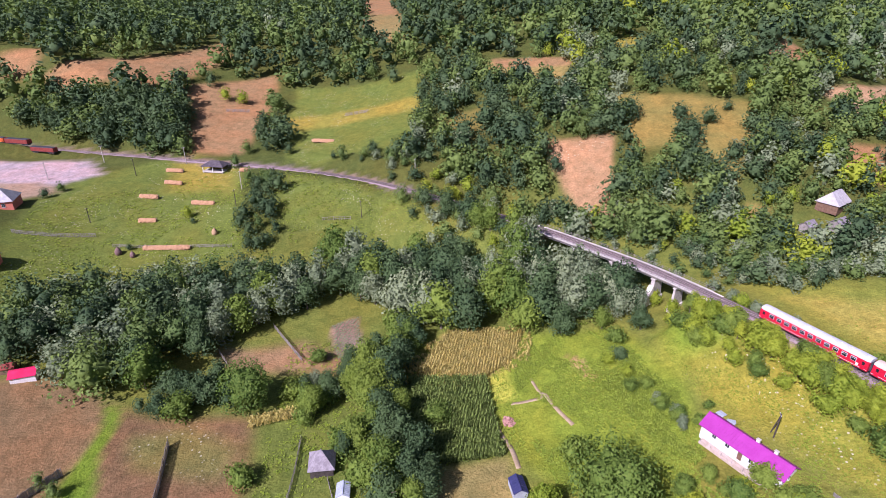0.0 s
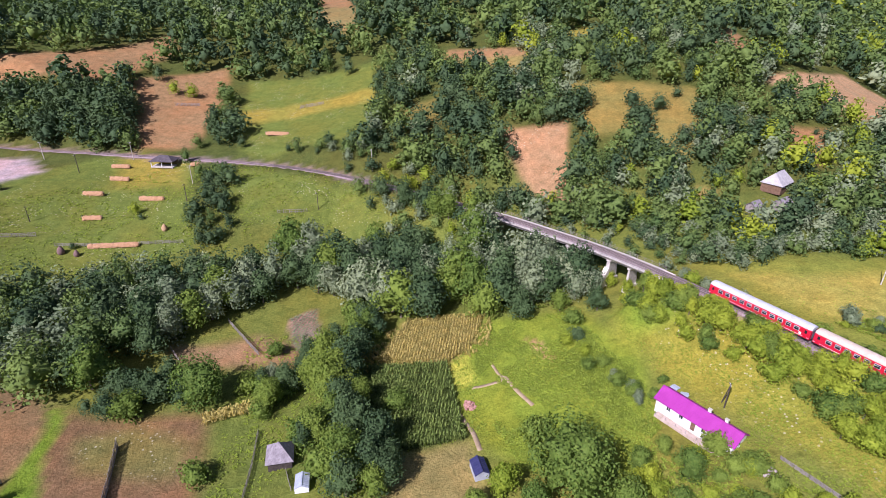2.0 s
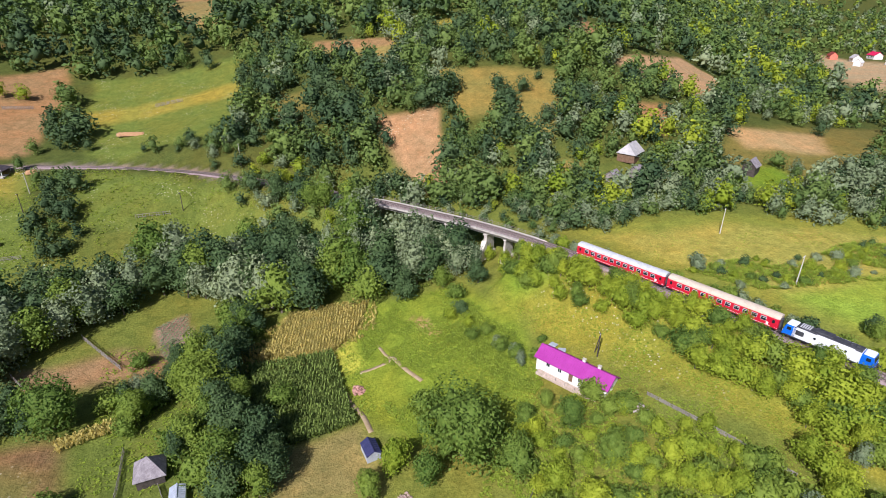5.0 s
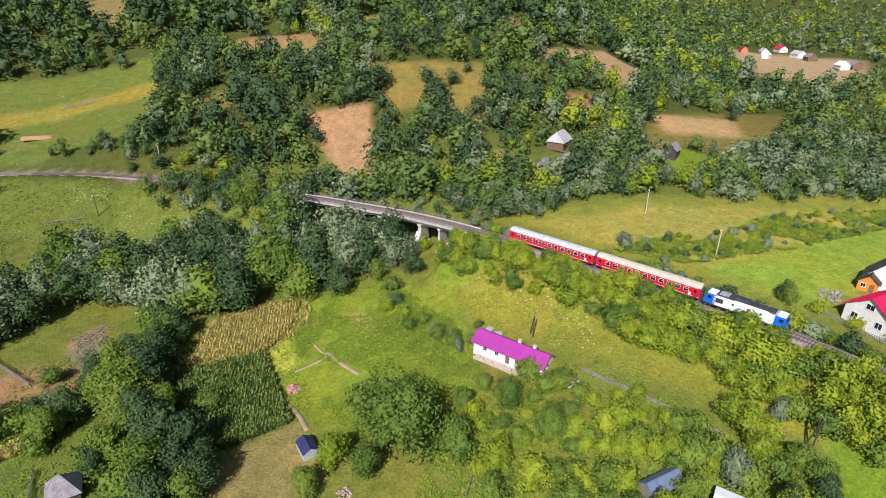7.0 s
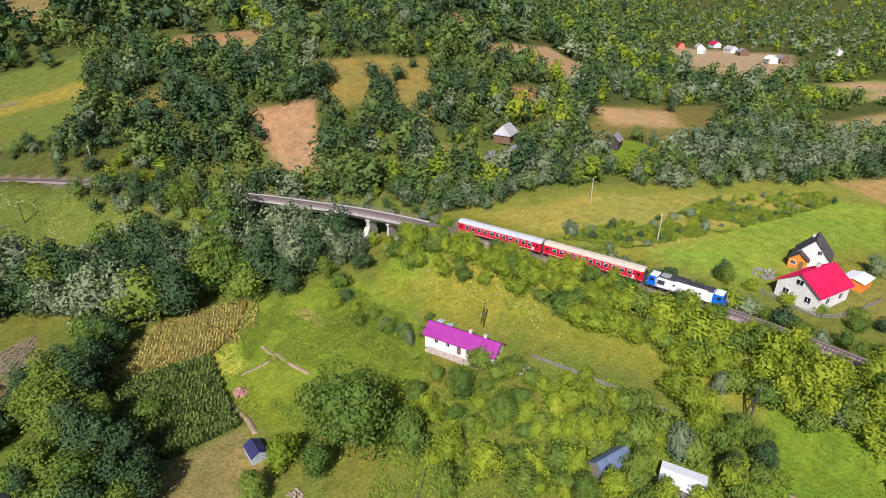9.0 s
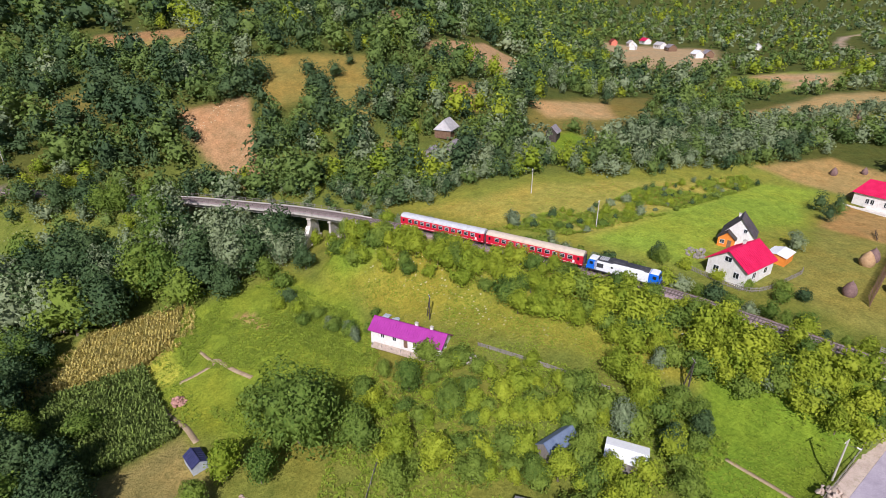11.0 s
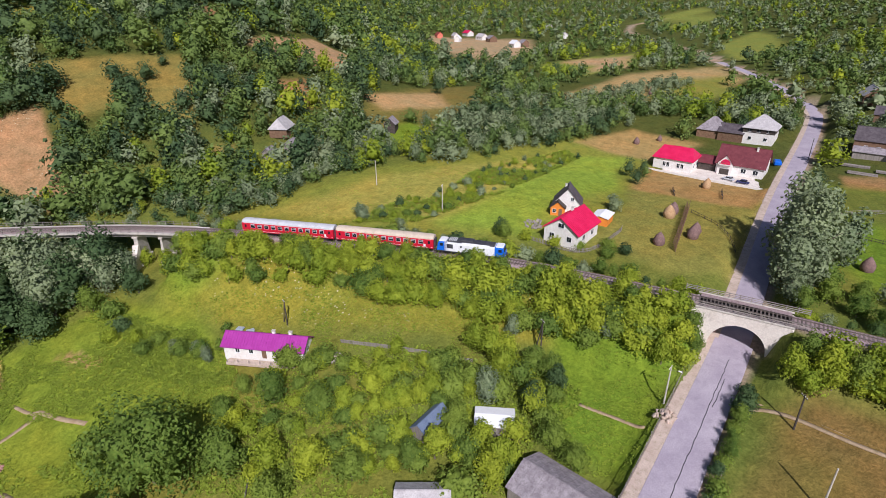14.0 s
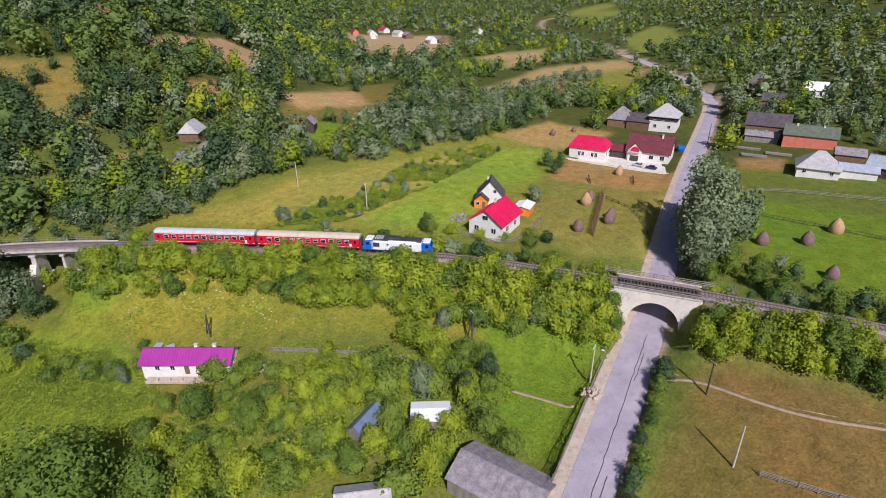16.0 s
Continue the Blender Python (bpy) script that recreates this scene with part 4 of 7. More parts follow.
# house with a crimson roof beside the track, its neighbour and sheds
house(137.0, 53.2, 1, 12.0, 9.4, 4.1, 3.3, "gable", WHITEWASH, CRIMSON, "white house with a crimson sheet-metal gable roof", over=0.6, seams=0.7,
      windows=[(270, -2.5, 2.0, 1.2, 1.3), (270, 2.4, 2.0, 1.2, 1.3), (270, 0.0, 5.2, 1.5, 1.1), (0, -2.5, 2.0, 1.2, 1.3), (0, 2.5, 2.0, 1.2, 1.3)], chimneys=[(1.8, 1.0, 1.0)])
house(152.4, 62.6, 24, 6.0, 7.6, 3.4, 4.4, "gable", WHITEWASH, CHARCOAL, "white house with a steep dark gable roof", windows=[(270, -1.4, 4.6, 0.8, 0.9), (0, 1.5, 2.2, 0.9, 1.0)], chimneys=[(2.0, 0.9, 0.7)])
house(147.8, 63.2, 24, 2.6, 4.0, 2.6, 1.7, "gable", ORANGE, DARK_WOOD, "orange boarded porch with a dark gable roof on the white house", "porch", over=0.35, name="porch", windows=[(270, 0.9, 1.5, 0.9, 0.9)], door=(270, -0.8))
house(151.6, 51.2, 8, 5.6, 4.4, 2.4, 0.5, "gable", ORANGE, WHITE_SHEET, "orange shed with a white sheet roof", "shed", over=0.3, name="shed")
# village beyond the hay field
house(229.5, 57.0, 92, 14.0, 11.0, 4.8, 3.4, "half", WHITEWASH, CRIMSON, "white bungalow with a crimson hipped roof", over=0.6, seams=0.8,
      windows=[(180, u, 2.2, 0.9, 1.5) for u in (-3.8, -2.4, 1.4, 2.8)] + [(270, -2.0, 2.2, 1.0, 1.5), (270, 2.0, 2.2, 1.0, 1.5)])
house(238, 35.5, 92, 16.0, 11.0, 4.3, 5.4, "gable", WHITEWASH, MAROON, "large white house with a maroon tiled roof", over=0.6,
      windows=[(180, u, 2.0, 1.5, 1.5) for u in (-5.5, -1.5)] + [(180, 5.0, 2.0, 1.4, 1.4), (90, 0, 2.0, 1.2, 1.3), (270, 0, 4.6, 1.2, 1.3)], chimneys=[(-4, 0.8, 1.2)])
bay = house(232.4, 40.0, 2, 2.6, 5.0, 4.6, 2.8, "gable", WHITEWASH, MAROON, "white gabled bay with an arched red balcony on the large house", "annex", over=0.25, name="annex")
ring = [(1.7 * math.cos(radians(a)), 4.0 + 1.9 * math.sin(radians(a))) for a in range(0, 181, 15)]
part("balcony_arch", solid(ring, -0.06, 0.06), CRIMSON, bay, "red arched balcony panel", pose(-1.33, 0, 0, 0, 0, 90))
part("balcony_floor", box((1.1, 4.0, 0.16), (-1.8, 0, 3.9), 0.02), WHITEWASH, bay)
# flat dark panel put in for the shade inside the open porch
part("porch_opening", box((0.1, 3.2, 2.3), (-1.32, 0, 1.2), 0.02), DARK_WOOD, bay, "dark panel for the shaded porch opening")
for k in range(9):
    part("baluster", box((0.06, 0.06, 0.9), (-2.3, -1.9 + 0.475 * k, 4.4)), BROWN_WOOD, bay)
part("balcony_rail", box((0.1, 4.0, 0.08), (-2.3, 0, 4.88), 0.01), BROWN_WOOD, bay)
house(236, 46.8, 92, 6.0, 6.5, 3.2, 2.0, "gable", DARK_WOOD, MAROON, "dark wooden outbuilding with a maroon roof", "outbuilding", name="outbuilding")
villa = house(281, 39.5, 92, 12.0, 11.5, 6.8, 4.6, "hip", WHITEWASH, PALE_SLATE, "white two-storey house with a pale hipped roof", over=0.7,
      windows=[(180, u, 5.3, 1.3, 1.1) for u in (-3.5, 0, 3.5)] + [(180, u, 2.0, 1.2, 1.2) for u in (-3, 3)])
part("timber_storey", box((12.16, 11.66, 2.0), (0, 0, 5.3), 0.02), DARK_WOOD, villa, "dark boarded upper storey")
house(280, 58.5, 92, 11.0, 10.0, 3.6, 4.8, "hip", BROWN_WOOD, SLATE, "brown wooden barn with a steep grey-purple roof", "barn", name="barn")
house(279, 50.0, 92, 10.0, 9.0, 3.8, 2.8, "gable", BROWN_WOOD, CHARCOAL, "brown wooden barn with a dark gable roof", "barn", name="barn")
house(283, -1.5, 92, 16.0, 10.0, 5.0, 4.2, "gable", BROWN_WOOD, CHARCOAL, "wooden farmhouse with a charcoal gable roof", windows=[(180, u, 2.2, 1.0, 1.1) for u in (-4, 0, 4)])
house(274.5, -0.5, 92, 12.0, 5.5, 2.6, 1.4, "gable", GREY_WOOD, SLATE, "weathered lean-to shed with a grey roof", "shed", name="shed")
house(273.5, -17.0, 92, 18.0, 9.0, 4.6, 3.2, "gable", CORAL, GREEN_ROOF, "coral-red barn with a grey-green roof", "barn", over=0.5, name="barn", chimneys=[(-4, 0.5, 0.6), (5, 0.5, 0.6)])
house(240.5, -20.5, 92, 12.5, 11.0, 3.6, 4.6, "hip", WHITEWASH, PALE_SLATE, "low white house with a pale pyramid roof", over=0.7, windows=[(180, u, 1.9, 1.0, 1.0) for u in (-4, 4)])
house(241.5, -32.0, 92, 11.0, 6.0, 2.8, 1.6, "gable", WHITEWASH, ZINC, "low white outbuilding with a zinc roof", "outbuilding", name="outbuilding")
house(246, -40.5, 75, 11.0, 7.5, 3.4, 3.0, "gable", DARK_WOOD, ZINC, "dark wooden barn with a shining zinc roof", "barn", name="barn", seams=0.8)
house(258, -30.0, 92, 9.0, 7.0, 3.2, 1.8, "gable", BROWN_WOOD, SLATE, "wooden shed with a grey roof", "shed", name="shed")
house(330, 0, 92, 9.0, 8.0, 3.4, 3.0, "gable", BROWN_WOOD, CHARCOAL, "roadside house with a dark roof", name="house")
house(345, 52, 80, 8.0, 7.0, 3.0, 2.6, "gable", WHITEWASH, PALE_SLATE, "small white house with a pale roof among trees", name="house")
# hillside and far cottages
house(135.5, 177.5, 35, 9.0, 6.8, 2.6, 3.4, "half", BROWN_WOOD, PALE_SLATE, "hillside cottage with a pale grey half-hipped roof", windows=[(0, -2, 1.8, 0.9, 1.0), (0, 2, 1.8, 0.9, 1.0)])
house(124, 170, 30, 4.4, 3.4, 1.9, 1.4, "gable", GREY_WOOD, SLATE, "weathered grey shed below the cottage", "shed", name="shed")
house(133, 168.5, 30, 5.0, 4.0, 2.0, 1.6, "gable", GREY_WOOD, SLATE, "weathered grey shed below the cottage", "shed", name="shed")
# sheds in the gardens below the camera
house(-25.2, 87.3, 8, 4.9, 4.9, 3.0, 2.6, "hip", DARK_WOOD, SLATE, "dark timber shed with a grey shingled pyramid roof", "shed", over=0.45, name="shed", z=-9.4)
house(-19.4, 80.0, 95, 3.6, 2.8, 1.5, 0.7, "gable", WHITE_SHEET, ZINC, "small greenhouse covered in ribbed plastic sheet", "greenhouse", over=0.05, name="greenhouse", seams=0.45)
house(16.8, 81.6, 100, 4.2, 3.0, 1.7, 0.9, "gable", ZINC, NAVY, "small shed under a navy tarpaulin roof", "shed", over=0.1, name="shed", seams=0.6)
house(-106.0, 111.8, 20, 5.6, 3.8, 2.0, 1.0, "gable", WHITEWASH, CRIMSON, "white shed with a red sheet roof", "shed", over=0.3, name="shed")
house(-112.0, 113.8, 20, 4.0, 2.6, 1.8, 0.8, "gable", BROWN_WOOD, RUST, "brown wooden shed with a rusty roof", "shed", over=0.2, name="shed")
house(68.6, 42.8, 4, 6.8, 3.2, 2.0, 1.3, "gable", GREY_WOOD, BLUE_SHEET, "shed with a blue-grey sheet roof among fruit trees", "shed", over=0.2, name="shed")
house(76.0, 34.4, -56, 6.6, 4.6, 2.2, 0.5, "gable", GREY_WOOD, WHITE_SHEET, "shed with a bright white sheet roof", "shed", over=0.2, name="shed")
house(70.3, 17.6, 88, 14.5, 8.8, 2.6, 2.0, "gable", GREY_WOOD, SLATE, "long barn with a weathered grey roof", "barn", over=0.3, name="barn", seams=1.2, z=-2.2)
house(57.0, 34.2, -50, 8.0, 5.6, 2.4, 1.6, "gable", GREY_WOOD, PALE_SLATE, "outbuilding with a pale grey roof", "outbuilding", over=0.3, name="outbuilding")
house(-170, 196, 20, 12.0, 10.0, 3.6, 4.0, "hip", CORAL, PALE_SLATE, "red-walled house with a pale hipped roof", windows=[(0, -3, 1.8, 1.0, 1.2), (0, 0, 1.8, 1.0, 1.2), (0, 3, 1.8, 1.0, 1.2)])
house(-147.5, 158, 10, 5.0, 6.0, 3.0, 2.0, "gable", CORAL, PALE_SLATE, "red shed with a pale roof beside the meadow", "shed", name="shed")
# open shelter by the station yard
shelter = thing("shelter", pose(-104, 242, level(-104, 242), 0, 0, -8), "open shelter with a dark hipped roof on posts", "shelter")
bm = roof_mesh("hip", 10.0, 6.5, 1.8, 0.4)
bmesh.ops.translate(bm, verts=bm.verts, vec=(0, 0, 3.0))
part("roof", bm, CHARCOAL, shelter)
for px in (-4.7, 0, 4.7):
    for py in (-3.0, 3.0):
        part("post", box((0.25, 0.25, 3.4), (px, py, 1.4), 0.02), WHITE_PAINT, shelter)
part("plinth", box((10.0, 6.5, 0.5), (0, 0, 0.1), 0.05), CONCRETE, shelter)
for k, (paint, word) in enumerate(((RUST, "rusty red"), (RUST, "rusty red"), (RUST_ORANGE, "orange"))):
    w_at = on_track(140 - 14.2 * k, 8.5)
    wagon(w_at.translation.x, w_at.translation.y, -11, paint, word)


# ---- trees ----
def cube_ball(n):
    """Directions and quads of a ball made from a cube of n by n faces a side."""
    seen, dirs, faces = {}, [], []

    def corner(p):
        key = tuple(round(q, 5) for q in p)
        if key not in seen:
            seen[key] = len(dirs)
            dirs.append(array(p) / np.linalg.norm(p))
        return seen[key]
    for axis in range(3):
        for sign in (-1.0, 1.0):
            for i in range(n):
                for j in range(n):
                    ring = []
                    for di, dj in ((0, 0), (1, 0), (1, 1), (0, 1)):
                        p = [0.0, 0.0, 0.0]
                        p[axis] = sign
                        p[(axis + 1) % 3] = math.tan((2 * (i + di) / n - 1) * math.pi / 4)
                        p[(axis + 2) % 3] = math.tan((2 * (j + dj) / n - 1) * math.pi / 4)
                        ring.append(corner(p))
                    faces.append(ring if sign > 0 else ring[::-1])
    return array(dirs), array(faces)


def crown(rng, lobes, count, size, core=6, filled=1.0):
    """Verts and quads of a crown: a lumpy inner mass that follows the lobes, leaf clumps all over it."""
    lobes = array(lobes, float)
    top, low = (lobes[:, 2] + lobes[:, 5]).max(), (lobes[:, 2] - lobes[:, 5]).min()
    heart = array((lobes[:, 0].mean(), lobes[:, 1].mean(), low + 0.48 * (top - low)))
    dirs, core_faces = cube_ball(core)
    reach = np.full(len(dirs), 0.16 * (top - low))
    for l in lobes:
        o, d = (heart - l[:3]) / l[3:], dirs / l[3:]
        qa, qb, qc = (d * d).sum(1), (d * o).sum(1), (o * o).sum() - 1
        root = qb * qb - qa * qc
        reach = np.maximum(reach, np.where(root > 0, (-qb + np.sqrt(np.maximum(root, 0))) / qa, 0))
    core_verts = heart + dirs * (filled * reach * rng.uniform(0.55, 0.84, len(dirs)))[:, None]
    area = lobes[:, 3] * lobes[:, 4]
    n = count * 4
    pick = rng.choice(len(lobes), n, p=area / area.sum())
    u = rng.normal(size=(n, 3))
    u[:, 2] = u[:, 2] * 0.9 + 0.25
    u /= np.linalg.norm(u, axis=1)[:, None]
    L = lobes[pick]
    p = L[:, :3] + u * L[:, 3:] * rng.uniform(0.74, 1.3, (n, 1))
    inner = np.zeros(n, bool)
    for l in lobes:
        inner |= (((p - l[:3]) / (l[3:] * 0.68)) ** 2).sum(1) < 1
    keep = np.where(~inner)[0][:count]
    p, w = p[keep], u[keep]
    w = w * 0.9 + rng.normal(size=w.shape) * 0.45 + array((0, 0, 0.2))
    w /= np.linalg.norm(w, axis=1)[:, None]
    a = np.cross(w, rng.normal(size=w.shape))
    a /= np.linalg.norm(a, axis=1)[:, None]
    b = np.cross(w, a)
    sa, sb = rng.uniform(0.6, 1.3, (len(p), 1)) * size, rng.uniform(0.45, 0.85, (len(p), 1)) * size
    bend = w * sb * -0.45
    leaves = np.stack([p + a * sa + bend, p + b * sb, p - a * sa + bend, p - b * sb], 1).reshape(-1, 3)
    quads_all = np.vstack([core_faces, np.arange(len(leaves)).reshape(-1, 4) + len(core_verts)])
    return np.vstack([core_verts, leaves]), quads_all


def lobes_of(rng, shape, detail):
    """Lobes of a crown one unit high: broad, round, tall (poplar), willow, bush."""
    out = []
    if shape == "broad":
        lean, slim = rng.uniform(0, 6.28), rng.uniform(0.85, 1.15)
        for k in range(detail):
            z = 0.2 + 0.68 * (k + rng.uniform(0, 1)) / detail
            a = rng.uniform(0, 6.28)
            r = slim * 0.30 * max(0.05, 1 - abs(z - 0.38) / (0.36 if z < 0.38 else 0.56)) ** 0.7 * rng.uniform(0.6, 1.1)
            q = rng.uniform(0.10, 0.18) * (1.2 - 0.45 * z)
            out.append((r * math.cos(a) + 0.05 * math.cos(lean), r * math.sin(a) + 0.05 * math.sin(lean), z, q * 1.1, q * 1.1, q * 1.05))
        out.append((0, 0, 0.5, 0.24, 0.24, 0.36))
    elif shape == "round":
        for k in range(detail):
            z = 0.2 + 0.66 * (k + rng.uniform(0, 1)) / detail
            a = rng.uniform(0, 6.28)
            r = 0.36 * math.sqrt(max(0.02, 1 - ((z - 0.44) / 0.47) ** 2))
            q = rng.uniform(0.13, 0.19)
            out.append((r * math.cos(a), r * math.sin(a), z, q * 1.1, q * 1.1, q))
        out.append((0, 0, 0.5, 0.36, 0.36, 0.42))
    elif shape == "tall":
        for k in range(detail):
            z = 0.12 + 0.82 * (k + rng.uniform(0, 1)) / detail
            w = 0.16 * math.sin(min(1, z * 1.1) * 2.8) + 0.035
            a = rng.uniform(0, 6.28)
            out.append((0.5 * w * math.cos(a), 0.5 * w * math.sin(a), z, w * 0.75, w * 0.75, 0.12))
    elif shape == "willow":
        stems = [(rng.uniform(-0.26, 0.26), rng.uniform(-0.26, 0.26), rng.uniform(0.66, 0.98)) for _ in range(6)]
        for k in range(detail):
            sx, sy, h = stems[k % 6]
            z = rng.uniform(0.16, h - 0.08)
            q = rng.uniform(0.07, 0.13) * (1.25 - 0.55 * z)
            out.append((sx * (0.6 + 0.6 * z) + rng.uniform(-0.06, 0.06), sy * (0.6 + 0.6 * z) + rng.uniform(-0.06, 0.06), z, q, q, q * 1.6))
        out.append((0, 0, 0.42, 0.22, 0.22, 0.32))
    else:
        for k in range(detail):
            a, r, z = rng.uniform(0, 6.28), rng.uniform(0, 0.46), rng.uniform(0.2, 0.78)
            q = rng.uniform(0.16, 0.28) * (1.1 - 0.5 * r)
            out.append((r * math.cos(a), r * math.sin(a), z * (1 - 0.6 * r), q * 1.05, q * 1.05, q))
        out.append((0, 0, 0.3, 0.36, 0.36, 0.34))
    return out


def trunk_mesh(rng, shape, height):
    bm = bmesh.new()
    top = {"tall": 0.85, "bush": 0.35}.get(shape, 0.62)
    r = 0.016 * height + 0.04
    rod((0, 0, -0.6), (0.02 * height, 0, 0.3 * height), r * 1.3, r * 0.9, 7, bm)
    rod((0.02 * height, 0, 0.29 * height), (0, 0.01 * height, top * height), r * 0.9, r * 0.25, 6, bm)
    for k in range(5):
        a = k * 1.26 + rng.uniform(-0.3, 0.3)
        z = rng.uniform(0.18, 0.4) * height
        q = rng.uniform(0.16, 0.28) * height
        rod((0.015 * height, 0, z), (q * math.cos(a), q * math.sin(a), z + 0.9 * q), r * 0.5, r * 0.12, 5, bm)
    me = bpy.data.meshes.new("trunk")
    bm.to_mesh(me)
    bm.free()
    me.materials.append(BARK)
    return me


# shape, leaf material, height of the pattern, lobes, clumps, clump size
PATTERNS = {
    "oak": ("broad", "broad", 10.0, 18, 1050, 0.30), "alder": ("broad", "dark", 11.0, 18, 1050, 0.33), "walnut": ("round", "broad", 13.0, 30, 2200, 0.34),
    "willow": ("willow", "silver", 12.0, 30, 1150, 0.31), "poplar": ("tall", "silver", 15.0, 16, 850, 0.34), "sallow": ("broad", "silver", 9.0, 18, 950, 0.28),
    "plum": ("bush", "broad", 5.0, 12, 640, 0.235), "hazel": ("bush", "lime", 4.6, 12, 640, 0.225), "acacia": ("broad", "lime", 7.5, 16, 880, 0.25), "spruce": ("tall", "dark", 12.0, 16, 700, 0.33),
    "thorn": ("bush", "dark", 4.0, 11, 520, 0.21), "osier": ("bush", "silver", 4.4, 12, 560, 0.22),
}
WORDS = {"oak": "leafy green deciduous tree", "alder": "dark green broadleaf tree by the stream", "walnut": "large round-crowned green tree", "willow": "tall silvery willow by the stream",
         "poplar": "tall narrow silvery-leaved roadside poplar", "sallow": "spreading grey-green sallow tree", "plum": "low spreading green fruit tree", "hazel": "yellow-green shrub on the bank", "acacia": "young yellow-green leafy acacia tree",
         "spruce": "dark narrow conical green tree", "thorn": "dense dark green hawthorn bush", "osier": "grey-green osier bush with slender shoots"}
MODELS, FINE_MODELS = {}, {}
for kind, (shape, leaf, tall, lob, count, size) in PATTERNS.items():
    for var in range(3):
        rng = np.random.default_rng(sum(map(ord, kind)) * 7 + var)
        v, f = crown(rng, array(lobes_of(rng, shape, lob)) * tall, count, size, 4)
        trunk = trunk_mesh(rng, shape, tall)
        MODELS[kind, var] = (mesh_of("crown", v.tolist(), f.tolist(), LEAF[leaf], True), trunk)
        v, f = crown(rng, array(lobes_of(rng, shape, lob)) * tall, int(count * 1.5), size * 0.84, 6)
        FINE_MODELS[kind, var] = (mesh_of("crown", v.tolist(), f.tolist(), LEAF[leaf], True), trunk)
planted = []


def plant(kind, x, y, tall, spin=None):
    planted.append((kind, x, y, tall))


def tree_things():
    """Sets every planted tree on the ground."""
    planted[:] = [p for p in planted if all(math.hypot(p[1] - cx, p[2] - cy) > clear_r for cx, cy, clear_r in SHED_SPOTS[:2])]
    keep, spare = [], []
    for is_low in (False, True):
        same = sorted((p for p in planted if (PATTERNS[p[0]][0] == "bush") == is_low), key=lambda p: 0.0 if p[1] > 130 and p[0] in ("poplar", "willow") else math.hypot(p[1] - 45, p[2] - 70))
        keep, spare = keep + same[:298], spare + same[298:]
    spare_planted.extend(spare)
    planted[:] = keep
    xs, ys = array([p[1] for p in planted]), array([p[2] for p in planted])
    zs = ground(xs, ys)
    r = random.Random(11)
    for (kind, x, y, tall), z in zip(planted, zs):
        low = PATTERNS[kind][0] == "bush"
        s = tall / PATTERNS[kind][2] * (1.1 if low else 1.16)
        m = pose(x, y, z - 0.15, r.uniform(-3, 3), r.uniform(-3, 3), r.uniform(0, 360)) @ Matrix.Diagonal((s * r.uniform(0.9, 1.12), s * r.uniform(0.9, 1.12), s, 1))
        t = thing("bush" if low else "tree", m, WORDS[kind], "bush" if low else "tree", "bushes" if low else "trees")
        near = not low and -34 < x < 104 and 18 < y < 124 - 0.35 * max(0, x)
        cr, tr = (FINE_MODELS if near else MODELS)[kind, r.randrange(3)]
        share("crown", cr, t, Matrix.Identity(4))
        share("trunk", tr, t, Matrix.Identity(4))


SHED_SPOTS = ((68.4, 43.3, 3.6), (76.4, 34.7, 4.0), (61, 84, 5.0), (65, 78, 5.0))


def scatter(poly, gap, seed, clear=()):
    """Spots about a gap apart inside an outline."""
    r = np.random.default_rng(seed)
    p = array(poly)
    xs, ys = lattice(np.arange(p[:, 0].min(), p[:, 0].max(), gap), np.arange(p[:, 1].min(), p[:, 1].max(), gap))
    xs, ys = xs + r.uniform(-0.42, 0.42, len(xs)) * gap, ys + r.uniform(-0.42, 0.42, len(ys)) * gap
    ok = inside(list(poly), xs, ys, 0.01) > 0.5
    for c in clear:
        ok &= inside(list(c), xs, ys, 0.01) < 0.5
    ok &= (nearest(rail, xs, ys)[0] > 4.5) & (nearest(road, xs, ys)[0] > 6.5)
    for cx, cy, clear_r in SHED_SPOTS:
        ok &= np.hypot(xs - cx, ys - cy) > clear_r
    return list(zip(xs[ok], ys[ok]))


def wood(poly, gap, seed, kinds, lo, hi):
    r = random.Random(seed)
    for x, y in scatter(poly, gap, seed):
        plant(r.choice(kinds), x, y, r.uniform(lo, hi))


far_planted, spare_planted = [], []


def far_wood(poly, gap, seed, kinds, lo, hi):
    r = random.Random(seed)
    for x, y in scatter(poly, gap, seed):
        far_planted.append((r.choice(kinds), x, y, r.uniform(lo, hi)))


# riverside belts
wood([(-131, 141), (-118, 151), (-85, 162), (-58, 169), (-41, 160), (-38, 152), (-50, 137), (-56, 128), (-68, 121), (-77, 103), (-90, 107), (-108, 110)], 7.0, 1, ["willow", "sallow", "alder", "oak", "alder", "alder", "oak"], 9, 15)
wood([(-42, 173), (-8, 176), (22, 164), (46, 158), (58, 146), (54, 131), (36, 132), (4, 139), (-32, 150)], 7.2, 2, ["alder", "alder", "oak", "alder", "sallow", "alder"], 9, 15)
far_wood([(-84, 229), (-70, 226), (-61, 187), (-64, 176), (-74, 180), (-80, 201)], 6.0, 3, ["alder", "oak", "thorn"], 6, 10)
far_wood([(-63, 246), (-16, 242), (-4, 222), (27, 210), (33, 180), (24, 162), (0, 172), (-11, 194), (-12, 215), (-35, 234)], 6.5, 4, ["oak", "alder", "sallow", "acacia", "plum"], 5, 9)
far_wood([(-237, 296), (-173, 296), (-134, 290), (-122, 256), (-146, 258), (-190, 272)], 6.0, 5, ["alder", "alder", "alder", "spruce", "oak"], 12, 17)
